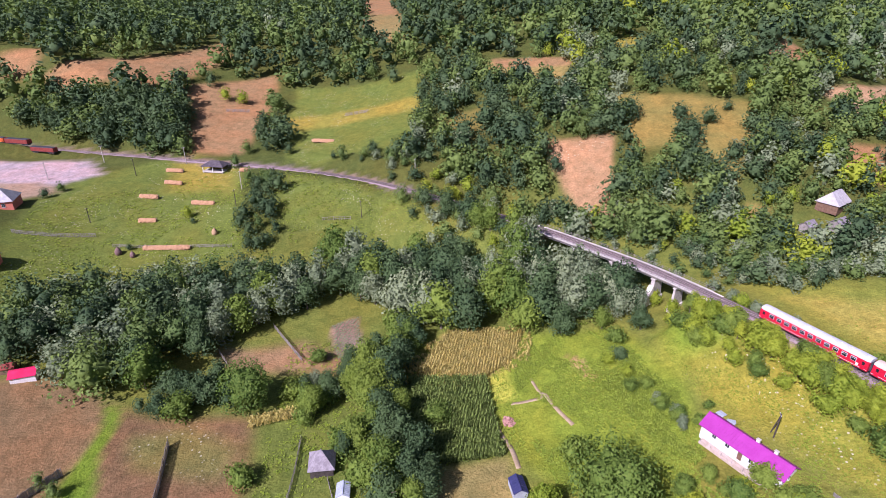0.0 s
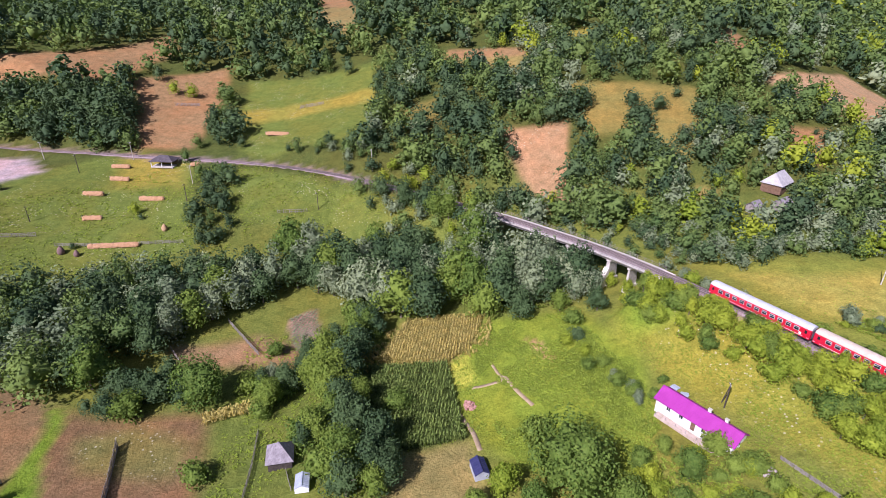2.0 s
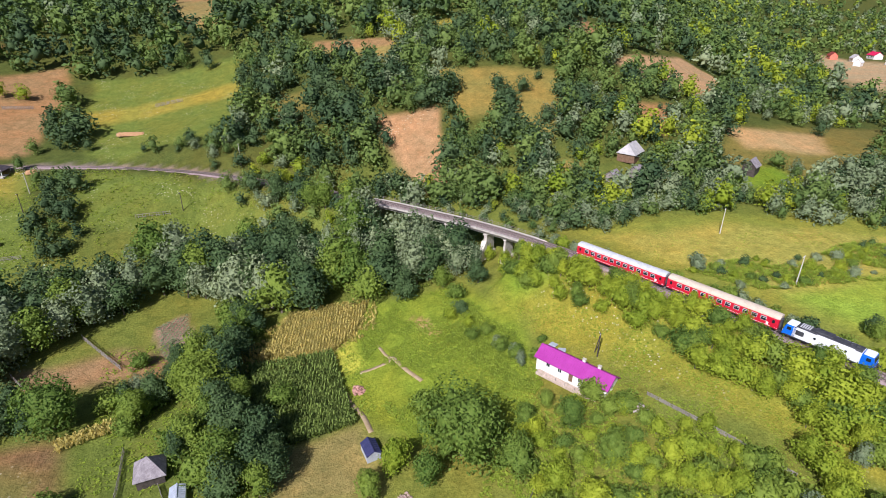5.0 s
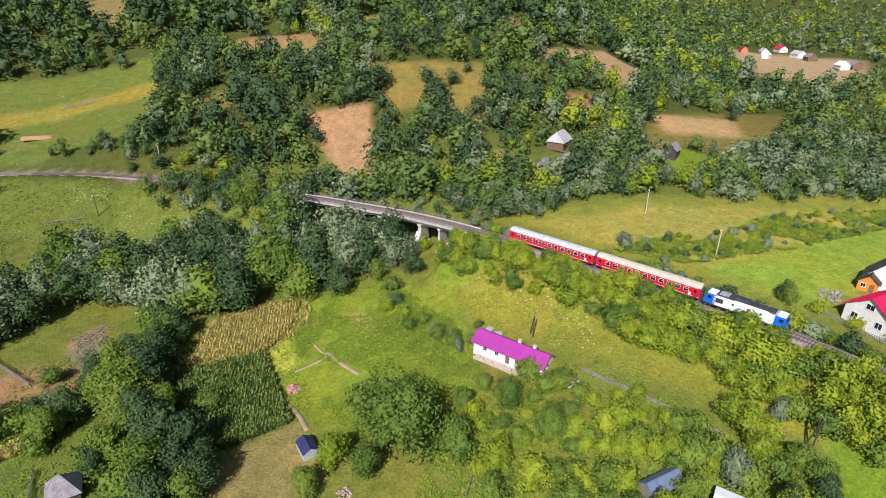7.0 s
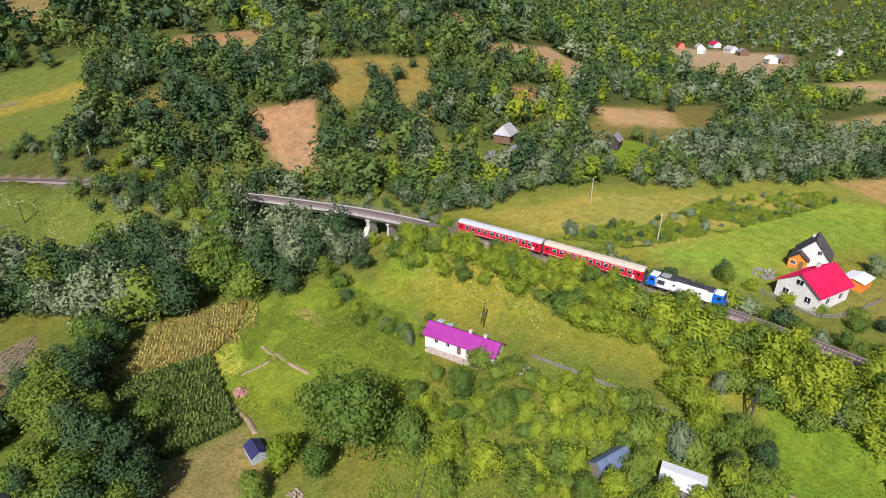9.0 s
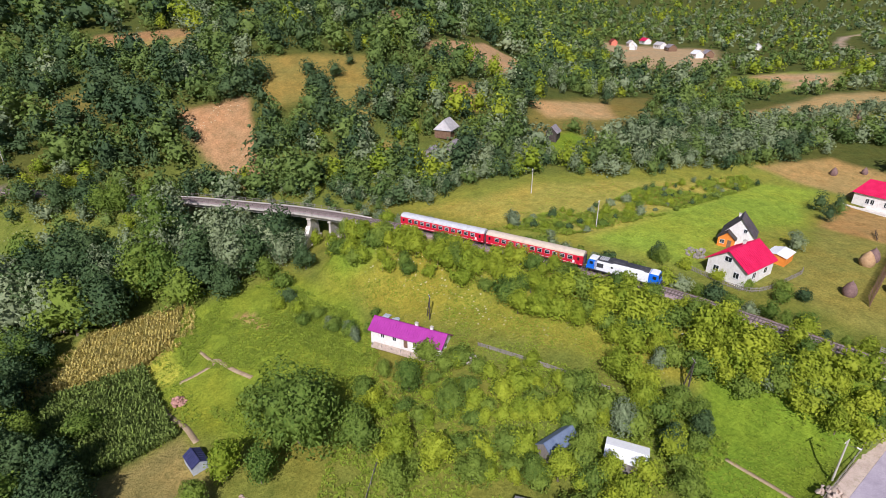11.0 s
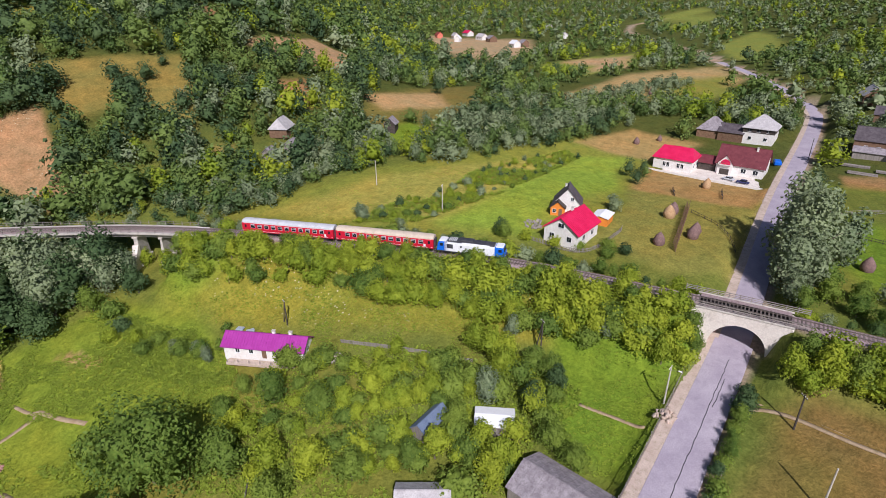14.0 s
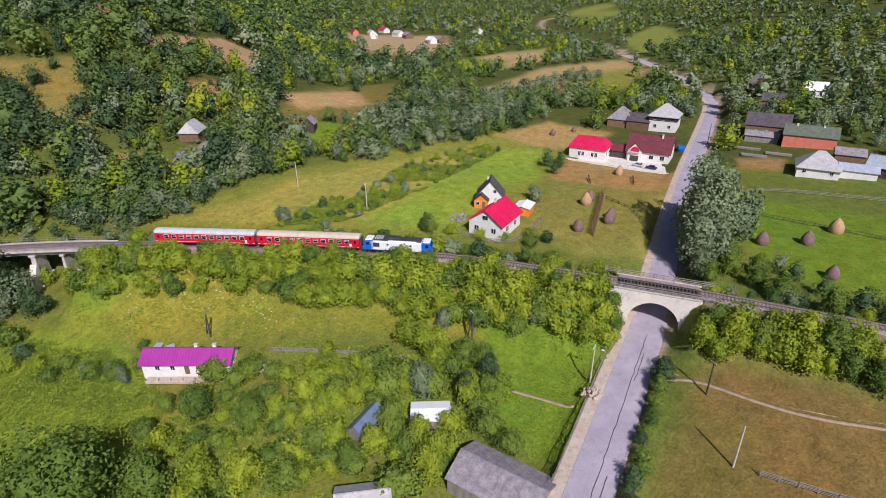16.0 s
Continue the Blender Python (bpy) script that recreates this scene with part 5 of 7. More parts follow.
far_wood([(57, 191), (78, 165), (128, 157), (160, 135), (126, 138), (111, 136), (91, 137), (71, 146), (50, 175)], 6.0, 6, ["sallow", "osier", "oak", "thorn", "sallow"], 4, 7)
# hill foot above the viaduct and the stream belt above the pasture
far_wood([(32.6, 199.5), (35.6, 207.0), (48.0, 198.3), (60.8, 191.8), (67.7, 209.5), (90.2, 194.8), (115.1, 183.4), (126.9, 154.4), (120.2, 139.1), (100.3, 136.3), (84.3, 146.4), (59.3, 183.4)], 6.2, 61, ["oak", "alder", "plum", "alder", "sallow", "acacia", "oak"], 5, 11)
far_wood([(116.4, 140.3), (137.0, 134.8), (165.4, 116.9), (195.9, 102.5), (226.2, 96.9), (267.2, 90.3), (282.0, 99.5), (251.9, 119.6), (197.1, 131.1), (167.0, 147.8), (140.6, 158.2)], 6.4, 62, ["sallow", "oak", "alder", "sallow", "osier", "oak"], 5, 10)
# scrub along the strip between pasture and garden behind the track
SCRUB = [(106.5, 104), (117.6, 104), (142, 98.5), (160.8, 104), (213.7, 96), (208.6, 88), (153.4, 83.9), (126.4, 86.7), (114.4, 89)]
wood(SCRUB, 4.6, 12, ["hazel", "osier", "hazel", "plum", "thorn"], 1.2, 3.2)
# orchard thicket below the cottage
wood([(62, 66), (70, 64), (80, 52), (92, 40), (92, 30), (80, 24), (70, 28), (58, 40), (60, 52)], 6.0, 7, ["plum", "acacia", "hazel", "hazel", "hazel"], 3, 5)
wood([(69, 74), (82, 52), (81, 41), (78, 31), (70, 27), (52, 48), (42, 66), (48, 78), (60, 78)], 4.4, 14, ["plum", "hazel", "hazel", "hazel", "acacia", "plum"], 2.6, 4.6)
# bank of the railway, near side and far side
bank = random.Random(8)
for s in np.arange(450, 574, 2.9):
    for off, lo, hi in ((4.6, 3.6, 5.4), (8.0, 4.6, 7.2), (11.6, 3.6, 5.8)):
        m = on_track(s + bank.uniform(-1, 1), off + bank.uniform(-1.0, 1.4))
        if off < 10 or bank.random() < 0.75:
            plant(bank.choice(["hazel", "acacia", "plum", "hazel", "acacia", "hazel", "acacia", "plum", "oak"]), m.translation.x, m.translation.y, bank.uniform(lo, hi))
for s in np.arange(500, 572, 4.5):
    m = on_track(s, 13.5 + bank.uniform(-1.5, 2))
    plant(bank.choice(["hazel", "plum", "acacia"]), m.translation.x, m.translation.y, bank.uniform(4, 6))
for s in np.arange(452, 640, 3.4):
    m = on_track(s, -5.2 - bank.uniform(0, 5.5))
    if abs(s - ARCH_S) > 9:
        plant(bank.choice(["hazel", "osier", "thorn", "plum", "oak"]), m.translation.x, m.translation.y, bank.uniform(2.4, 5.0))
for s in np.arange(592, 660, 3.6):
    for off in (6.5, 11.0):
        m = on_track(s, off + bank.uniform(-1.5, 1.5))
        plant(bank.choice(["acacia", "oak", "hazel"]), m.translation.x, m.translation.y, bank.uniform(4, 6.5))

# single trees: kind, place, height
GARDEN_TREES = [
    ("walnut", -47.5, 106.5, 11.0), ("alder", -62.3, 107.7, 7.8), ("thorn", -56.8, 107.7, 6.5), ("oak", -19.1, 117.3, 11.7), ("oak", -16.1, 106.9, 10.4), ("plum", -13.6, 140.6, 7.8), 
    ("plum", -7.2, 133.7, 5.2), ("plum", -32.3, 108.1, 6.5), ("plum", -20.6, 93.1, 6.5), ("alder", -11.5, 95.3, 11), ("oak", -10.0, 83.4, 10.4), ("plum", -16.0, 83.2, 7.2), 
    ("plum", -41.3, 83.9, 5.2), ("thorn", -69.0, 103.8, 5.2), ("thorn", -72.6, 102.5, 3.9), ("plum", 48.3, 124.7, 5.2), ("oak", 46.4, 131.5, 6.2), 
    ("thorn", 47.6, 118.2, 3.9), ("plum", -81.6, 80.4, 3.9), ("thorn", -68.3, 109.8, 6.5), ("plum", -37.1, 110.3, 5.9), ("sallow", -31.8, 112.7, 5.9), ("alder", -11.6, 100.4, 7.8), 
    ("plum", -77.2, 78.0, 3.9), ("oak", -55.7, 150.6, 10.4), ("spruce", -54.8, 153.8, 10.4), ]
COTTAGE_TREES = [
    ("walnut", 34.0, 75.0, 14.5), ("oak", 43.0, 67.5, 8.5), ("acacia", 20.7, 75.0, 8), ("oak", 15.2, 71.5, 6), ("oak", 25.5, 70.5, 8), ("plum", 29.4, 89.6, 6.5), ("oak", 56.7, 72.8, 7.5), ("oak", 59.1, 61.7, 7.5), ("oak", 55.0, 80.0, 4), ("acacia", 51.1, 54.2, 7), ("acacia", 47.6, 61.6, 7.2), ("oak", 49.2, 77.3, 5.5), ("plum", 64.0, 78.0, 5), ("plum", 68.3, 70.3, 4.5), ("acacia", 88.8, 41.6, 6.5), ("oak", 90.5, 35, 6), ("acacia", 69.1, 29.1, 6.5), ("plum", 62.5, 32.1, 6), ("hazel", 71.3, 56.6, 4.5), ("plum", 81.1, 43.0, 5.5), ("oak", 66.0, 41.7, 5.5), ("oak", 61.8, 40.6, 5), ("plum", 58.8, 93.8, 3.2), ("plum", 55.0, 97.5, 3.4), ("plum", 61.2, 89.2, 3.2), ("plum", 52.3, 99.5, 3), ("plum", 62, 98, 2.2), ("oak", 54, 47, 6.5), ("oak", 44, 56, 7), ("plum", 64.1, 77.2, 4.5), ("plum", 68.7, 72.3, 3.5), ("plum", 66.7, 73.5, 3), ("acacia", 88.2, 47.9, 6.5), ("sallow", 96.5, 44.1, 4.5), 
    ("hazel", 102.8, 41.2, 5.5), ("hazel", 102.8, 37.2, 5), ("sallow", 54.9, 93.8, 3.5), ("sallow", 51.7, 101.6, 3), 
    ("sallow", 54.5, 97.7, 2.8), ("plum", 58.2, 94.4, 2.2), ("osier", 109.5, 103.4, 3.5), ("plum", 125.1, 67.7, 3.5), ("osier", 111.7, 91.2, 2.5), 
    ("acacia", 62.7, 58.6, 5), ("hazel", 68.0, 57.3, 5), ("plum", 71.1, 51.6, 5), 
    ("acacia", 73.5, 47.1, 5.5), ("plum", 76.7, 43.7, 6), ("sallow", 80.7, 38.9, 6), ("acacia", 86.5, 39.3, 6), ("oak", 90.6, 31.8, 6), ("plum", 62.3, 48.1, 5), 
    ("hazel", 58.1, 50.3, 4.5), ]
ROADSIDE_TREES = [
    ("acacia", 88.0, 44.4, 7), ("alder", 89.5, 30.1, 5.5), ("plum", 87.1, 36.7, 5.5), ("acacia", 82.8, 30.6, 6), 
    ("oak", 76.6, 19.7, 5.5), ("osier", 105.0, 27.9, 3.5), ("poplar", 163.8, 7.3, 13), ("poplar", 162.4, 3.5, 15), ("poplar", 161.7, -0.4, 14), ("poplar", 150.5, 6.1, 10), 
    ("poplar", 147.9, -0.5, 11), ("sallow", 140.1, 2.0, 6), ("alder", 232.5, 10.5, 7), ("alder", 213.7, 10.7, 6), ("alder", 196.2, 59.7, 5.5), ("sallow", 163.8, 53.5, 4.5), 
    ("alder", 125.6, 67.8, 4.5), ("osier", 110.6, 105.8, 4), ("acacia", 112.1, -2.9, 6.5), ("acacia", 114.7, -7.6, 6.5), ("oak", 114.8, -12.3, 6), ("acacia", 117.8, -18.9, 7), 
    ("oak", 118.4, -23.1, 7), ("acacia", 119.3, -27.3, 6), ("sallow", 150.6, -13.3, 5), ("alder", 148.0, -16.7, 5), ("oak", 140.8, -9.4, 5), ("alder", 141.3, -29.3, 6), 
    ]
MEADOW_TREES = [
    ("thorn", -97.0, 196.0, 2.5), ("plum", -116.5, 163.9, 3.5), ("plum", -158.2, 215.0, 4.5), ("thorn", -160.8, 208.3, 4.5), ("thorn", -113.9, 179.4, 2.5), ("oak", -94.8, 258.1, 7), 
    ("alder", -86.1, 260.9, 5), ("alder", -72.8, 254.5, 6), ("acacia", -121.6, 312.6, 8), ("acacia", -111.8, 310.7, 8), ("alder", -148.6, 323.6, 9), ("alder", -134.2, 324.6, 9), 
    ("oak", -96.6, 312.7, 9), ("alder", -85.8, 284.6, 9), ("walnut", -57.5, 341.2, 12), ("walnut", -41.2, 332.5, 12), ("alder", -85.0, 350.6, 11), ("acacia", -100.3, 199.4, 5), 
    ("alder", -29.1, 326.0, 10), ("oak", -95.3, 242.8, 7), ("thorn", -49.5, 241.7, 4), ("thorn", -35.9, 236.6, 3.5), ]
VIADUCT_TREES = [
    ("willow", 46.6, 154.0, 13), ("willow", 50.3, 142.5, 13), ("willow", 40.1, 142.9, 12), ("sallow", 30.3, 152.1, 11), ("willow", 24.7, 155.7, 12), ("willow", 51.7, 135.0, 10), 
    ("alder", 32.8, 140.4, 10), ("willow", 19.7, 153.7, 13), ("poplar", 16.1, 156.3, 13), ]
LOWER_TREES = [
    ("oak", -14.5, 111.5, 10.9), ("alder", -4.6, 90.1, 9.5), ("oak", -13.3, 85.1, 9.5), ("oak", -19.3, 92.9, 9), ("alder", -6.3, 82.5, 9.5), ("oak", -17.3, 109.9, 11), ("alder", -24.6, 113.2, 7.5), ("alder", -12.3, 111.5, 11), ("alder", -11.2, 121.9, 10), ("alder", -7.3, 143, 7), ("alder", -14, 101, 10), ("alder", -2, 84, 7.5), ("alder", -18, 128, 7), ("plum", -9.7, 133, 6), ("oak", -12.5, 79.6, 9.2), ("plum", -22.1, 94.0, 5.8), ("alder", -3.1, 79.1, 8.0), 
    ("plum", -30.2, 108.1, 5.8), ("plum", -32.6, 101.4, 5.2), ("oak", -12.3, 127.8, 9.2), ("alder", -6.6, 132.8, 8.0), ("alder", -48.9, 106.8, 8.6), ("alder", -58.7, 107.6, 8.0), 
    ("alder", -57.6, 113.7, 6.9), ("plum", -63.0, 102.0, 6.9), ("oak", -9.7, 103.0, 8.0), ("plum", -0.9, 102.7, 5.8), ("alder", -10.5, 136.4, 8.0), ]
HILL_TREES = [
    ("alder", 100.1, 218.9, 9), ("alder", 108.5, 225.1, 8), ("alder", 94.8, 204.5, 9), ("thorn", 120.2, 232.8, 5), ("poplar", 111.6, 203.7, 8), ("alder", 80.3, 234.3, 11), 
    ("alder", 64.0, 228.9, 10), ("oak", 58.6, 226.8, 9), ("spruce", 101.4, 192.3, 13), ("spruce", 129.0, 206.0, 12), ("oak", 157.4, 164.6, 10), ("spruce", 230.8, 178.8, 9), 
    ("oak", 77.6, 199.6, 9), ("alder", 46.0, 214.4, 8), ("acacia", 123.5, 182.1, 6), ("acacia", 115.9, 182.2, 6), ("oak", 147.9, 170.2, 6), ("thorn", 167.0, 205.8, 3), 
    ("thorn", 218.8, 220.5, 3), ("acacia", 157.1, 193.7, 4), ("thorn", 148.4, 198.3, 3), ("oak", 184.6, 155.1, 7), ("oak", 209.7, 145.9, 6), ("sallow", 240.4, 152.4, 7), 
    ("alder", 206.6, 121.3, 8), ]
for group_list in (HILL_TREES, VIADUCT_TREES, LOWER_TREES, GARDEN_TREES, COTTAGE_TREES, ROADSIDE_TREES, MEADOW_TREES):
    for kind, x, y, tall in group_list:
        plant(kind, x, y, tall)
for x, y, tall in ((47.7, 143.7, 13.5), (41, 147, 13.5), (53, 138.5, 11.5), (18, 151, 13), (9.2, 153.5, 13), (28, 147, 12), (57.5, 137.5, 9)):
    plant("willow", x, y, tall)
for x, y, tall in ((168, 4.5, 19), (160, 4, 19), (153, 3, 17.5), (147, 2, 14), (176, 6.5, 14), (163, -1.5, 16)):
    plant("willow", x, y, tall)
for kind, x, y, tall in (("hazel", 130.1, 54, 3.2), ("plum", 131.9, 48.3, 3), ("plum", 138, 43, 3.4), ("thorn", 137.9, 38.3, 3.4), ("hazel", 127.6, 61.1, 3), ("oak", 125, 66, 4.2), ("plum", 133, 41, 3.6), ("plum", 130, 34, 3.4), ("osier", 162, 51.5, 5), ("alder", 204, 65, 7), ("alder", 211, 62.5, 6), ("plum", 207, 60, 5), ("acacia", 71, 33, 6), ("acacia", 67, 28.5, 6), ("oak", 70.5, 39.5, 6), ("plum", 82, 37, 5), ("alder", 83, 31, 6), ("acacia", 64.7, 38.4, 6), ("oak", 78, 24, 6), ("plum", 69, 34.5, 5)):
    plant(kind, x, y, tall)
for x, y, tall in ((166, 5, 20), (157, 2, 19), (151, 4.5, 17), (145, 4, 13)):
    plant("poplar", x, y, tall)
for x, y, tall in ((138, 0, 5), (143, -4, 5.5), (147, -9, 5), (137, -14, 6), (144, -22, 5), (136, -24, 6), (150, -3, 6), (139, -34, 7)):
    plant("oak", x, y, tall)
for x, y, tall in ((66.5, 133.5, 4.2), (63.5, 139, 4.5), (69, 128, 3.5), (64.5, 129.5, 3.2)):
    plant("hazel", x, y, tall)
for x, y, tall in ((61, 151, 8), (52, 157, 9), (67, 147, 6.5), (44, 162, 9), (56, 128, 7)):
    plant("alder", x, y, tall)
for kind, x, y, tall in (("willow", 39, 150.5, 16.5), ("willow", 45, 146.5, 16), ("willow", 50, 141, 14), ("willow", 33, 156.5, 16), ("willow", 42, 143, 13), ("sallow", 27, 162, 14), ("oak", 17.4, 178, 10), ("alder", 9.5, 185, 11), ("oak", 25, 170, 11), ("alder", 2, 191.5, 10), ("oak", 13, 181, 9), ("alder", -6, 199, 9), ("oak", -16, 205, 8)):
    plant(kind, x, y, tall)
# fruit and garden trees round the timber shed and the maize
for kind, x, y, tall in (("oak", -31.2, 103.8, 8), ("alder", -20.7, 91.0, 7), ("oak", -18.0, 108.6, 11), ("alder", -10.3, 76.8, 9), ("oak", -5.0, 76.7, 7.5), ("alder", -9.2, 94.4, 10), ("alder", -65.7, 108.1, 8),
                         ("alder", -67.2, 101.3, 6), ("oak", -22.2, 111.2, 9), ("alder", -34, 111, 6), ("oak", -8.9, 133.4, 8), ("alder", -28, 109.7, 8), ("alder", -23.1, 119, 9), ("oak", -15, 97.7, 9), ("alder", -14.1, 115.3, 11), ("plum", -33.5, 125, 4.5)):
    plant(kind, x, y, tall)
for x, y, tall in ((92.4, 209.0, 11), (96.2, 219.2, 10), (98.9, 213.6, 11), (93.4, 206.1, 10), (100.1, 230.2, 9), (109.8, 201.8, 9), (98.3, 192.8, 13), (99.4, 198.8, 12), (101.6, 194.6, 12), (124.4, 218.0, 10), (118.2, 203.2, 12), (128.5, 212.2, 11)):
    far_planted.append(("alder", x, y, tall))
for x, y, tall in ((141, 168, 7), (146, 172, 8), (128, 172, 6), (139, 183, 9), (150, 165, 7), (130, 162, 6), (158, 158, 7), (178, 150, 6), (186, 147, 6)):
    far_planted.append(("oak", x, y, tall))
for x, y, tall in ((49.0, 106.4, 4.2), (50.7, 100.9, 4.4), (47.2, 111.9, 3.8), (53.4, 96.5, 3.6), (51.6, 106.7, 4.0), (45.1, 117.2, 3.6)):
    plant("plum" if x > 48 else "hazel", x + 2.0 * math.sin(3 * y), y, tall * 0.85)
# young trees along the road's edge
row = random.Random(15)
for k in range(14):
    plant(row.choice(["thorn", "alder", "plum", "oak"]), 74 + 2.5 * k, -0.2 + 0.18 * k + row.uniform(-0.6, 0.6), row.uniform(2.2, 4.0))
for k in range(16):
    plant(row.choice(["sallow", "alder", "poplar", "thorn"]), 142 + 5.6 * k, 1.5 + 0.62 * k + row.uniform(-1.5, 1.0), row.uniform(4, 8))
# hedges behind the village houses and along the far stream
far_wood([(128, 157), (200, 127), (260, 108), (335, 112), (400, 100), (400, 112), (330, 130), (260, 130), (200, 152), (140, 172)], 7.0, 21, ["sallow", "willow", "alder", "osier", "sallow"], 6, 10)
far_wood([(262, 70), (330, 45), (330, 36), (292, 34), (290, 62)], 8.0, 22, ["oak", "alder", "sallow"], 6, 10)
far_wood([(295, 12), (330, 14), (320, -50), (262, -45), (290, -25)], 8.5, 23, ["oak", "alder", "sallow", "plum"], 5, 9)
tree_things()


# ---- far woods ----
def woodland(spots, tall, leaf, shape, lob, count, size, core, label, seed):
    """Many trees joined into one mesh; each keeps its own shade, size and turn."""
    rng = np.random.default_rng(seed)
    models = [crown(rng, lobes_of(rng, shape, lob), count, size, core, 0.78) for _ in range(6)]
    zs = ground(spots[:, 0], spots[:, 1])
    vs, fs, shades, base = [], [], [], 0
    for spot, z in zip(spots, zs):
        v, f = models[rng.integers(6)]
        x, y = spot[:2]
        h = rng.uniform(*tall) if len(spot) < 3 else spot[2]
        w = h * rng.uniform(0.85, 1.35)
        a = rng.uniform(0, 6.28)
        c, s = math.cos(a), math.sin(a)
        p = np.stack([x + w * (v[:, 0] * c - v[:, 1] * s), y + w * (v[:, 0] * s + v[:, 1] * c), z - 0.1 * h + h * v[:, 2]], -1)
        vs.append(p)
        fs.append(f + base)
        shades.append(np.full(len(v), rng.uniform(0, 1)))
        base += len(v)
    v, f, sh = np.vstack(vs), np.vstack(fs), np.concatenate(shades)
    me = bpy.data.meshes.new("woodland")
    me.vertices.add(len(v))
    me.vertices.foreach_set("co", v.ravel())
    me.loops.add(f.size)
    me.loops.foreach_set("vertex_index", f.ravel().astype(np.int32))
    me.polygons.add(len(f))
    me.polygons.foreach_set("loop_start", np.arange(0, f.size, 4, dtype=np.int32))
    me.update(calc_edges=True)
    me.attributes.new("shade", "FLOAT", "POINT").data.foreach_set("value", sh)
    me.polygons.foreach_set("use_smooth", [True] * len(f))
    me.materials.append(LEAF[leaf])
    return tagged(new("woodland", me), label, "woodland", kind="stuff")


CLEARINGS = ([(128, 168), (138, 170), (142, 182), (131, 184)], [(119, 163), (137, 161), (138, 172), (121, 174)], [(165, 147), (176, 147), (178, 159), (168, 160)], [(160, 162), (186, 160), (184, 138), (160, 144)], [(186, 190), (232, 180), (216, 158), (186, 168)])


def fill(r0, r1, gap, seed):
    """Spots for far trees, ring by ring, outside the fields, the track and the houses."""
    rng = np.random.default_rng(seed)
    xs, ys = lattice(np.arange(10 - r1, 10 + r1, gap), np.arange(-3 - 0.75 * r1, -3 + r1, gap))
    xs, ys = xs + rng.uniform(-0.45, 0.45, len(xs)) * gap, ys + rng.uniform(-0.45, 0.45, len(ys)) * gap
    r, az = np.hypot(xs - 10, ys + 3), np.degrees(np.arctan2(ys + 3, xs - 10))
    ok = (r >= r0) & (r < r1) & (az > -12) & (az < 131) & ((az < 62) | (r < 950))
    xs, ys, az, r = xs[ok], ys[ok], az[ok], r[ok]
    open_land = wavy(xs, ys, 26, 2) + 0.5 * wavy(xs, ys, 11, 4)
    limit = np.where(az > 45, 1.5, np.where(az < 13, 0.88, np.where(r > 420, 0.62, 0.42)))
    ok = open_land < limit
    for poly, tone, flowers, soft in FIELDS:
        ok &= inside(poly, xs, ys, 0.01) < 0.5
    k = nearest(rail, xs, ys)
    q = rail[k[1]]
    beyond = (xs - q[:, 0]) * 0.75 + (ys - q[:, 1]) * 0.66 > 0
    ok &= (k[0] > 14) & beyond & (nearest(road, xs, ys)[0] > np.where(r > 480, 15, 8))
    for poly in ([(215, 66), (300, 66), (300, 12), (215, 12)], [(228, 8), (295, 10), (290, -60), (228, -60)], [(95, 135), (135, 128), (215, 98), (232, 60), (150, 8), (125, 30)], [(-170, 260), (-90, 262), (-60, 240), (-75, 150), (-200, 150), (-210, 250)], [(505, 330), (560, 300), (640, 430), (570, 480)], [(505, 300), (560, 270), (640, 430), (570, 480)]) + CLEARINGS:
        ok &= inside(poly, xs, ys, 0.01) < 0.5
    return np.stack([xs[ok], ys[ok]], -1), rng


far_planted = [p for p in far_planted if not any(inside(list(c), array([p[1]]), array([p[2]]), 0.01)[0] > 0.5 for c in CLEARINGS)]
for kinds_list, label in ((("willow", "sallow", "poplar", "osier"), "silvery willows and sallows along the stream and lanes"), (("oak", "walnut", "plum"), "green broadleaf trees along the hill foot"), (("alder", "spruce", "thorn"), "dark alders along the hill foot"), (("acacia", "hazel"), "yellow-green acacias along the hill foot")):
    leaf = {"willow": "silver", "oak": "hill", "alder": "hill_dark", "acacia": "lime"}[kinds_list[0]]
    for source, lobs, count, size, core in ((far_planted, 14, 230, 0.048, 3), (spare_planted, 18, 520, 0.03, 4)):
        spots = array([(x, y, tall * (1.0 if source is far_planted else 1.16)) for kind, x, y, tall in source if kind in kinds_list])
        if len(spots):
            shape = "willow" if leaf == "silver" and source is spare_planted else "broad"
            woodland(spots, (6, 10.5), leaf, shape, lobs * (2 if shape == "willow" else 1), count, size, core, label, 77 + lobs)
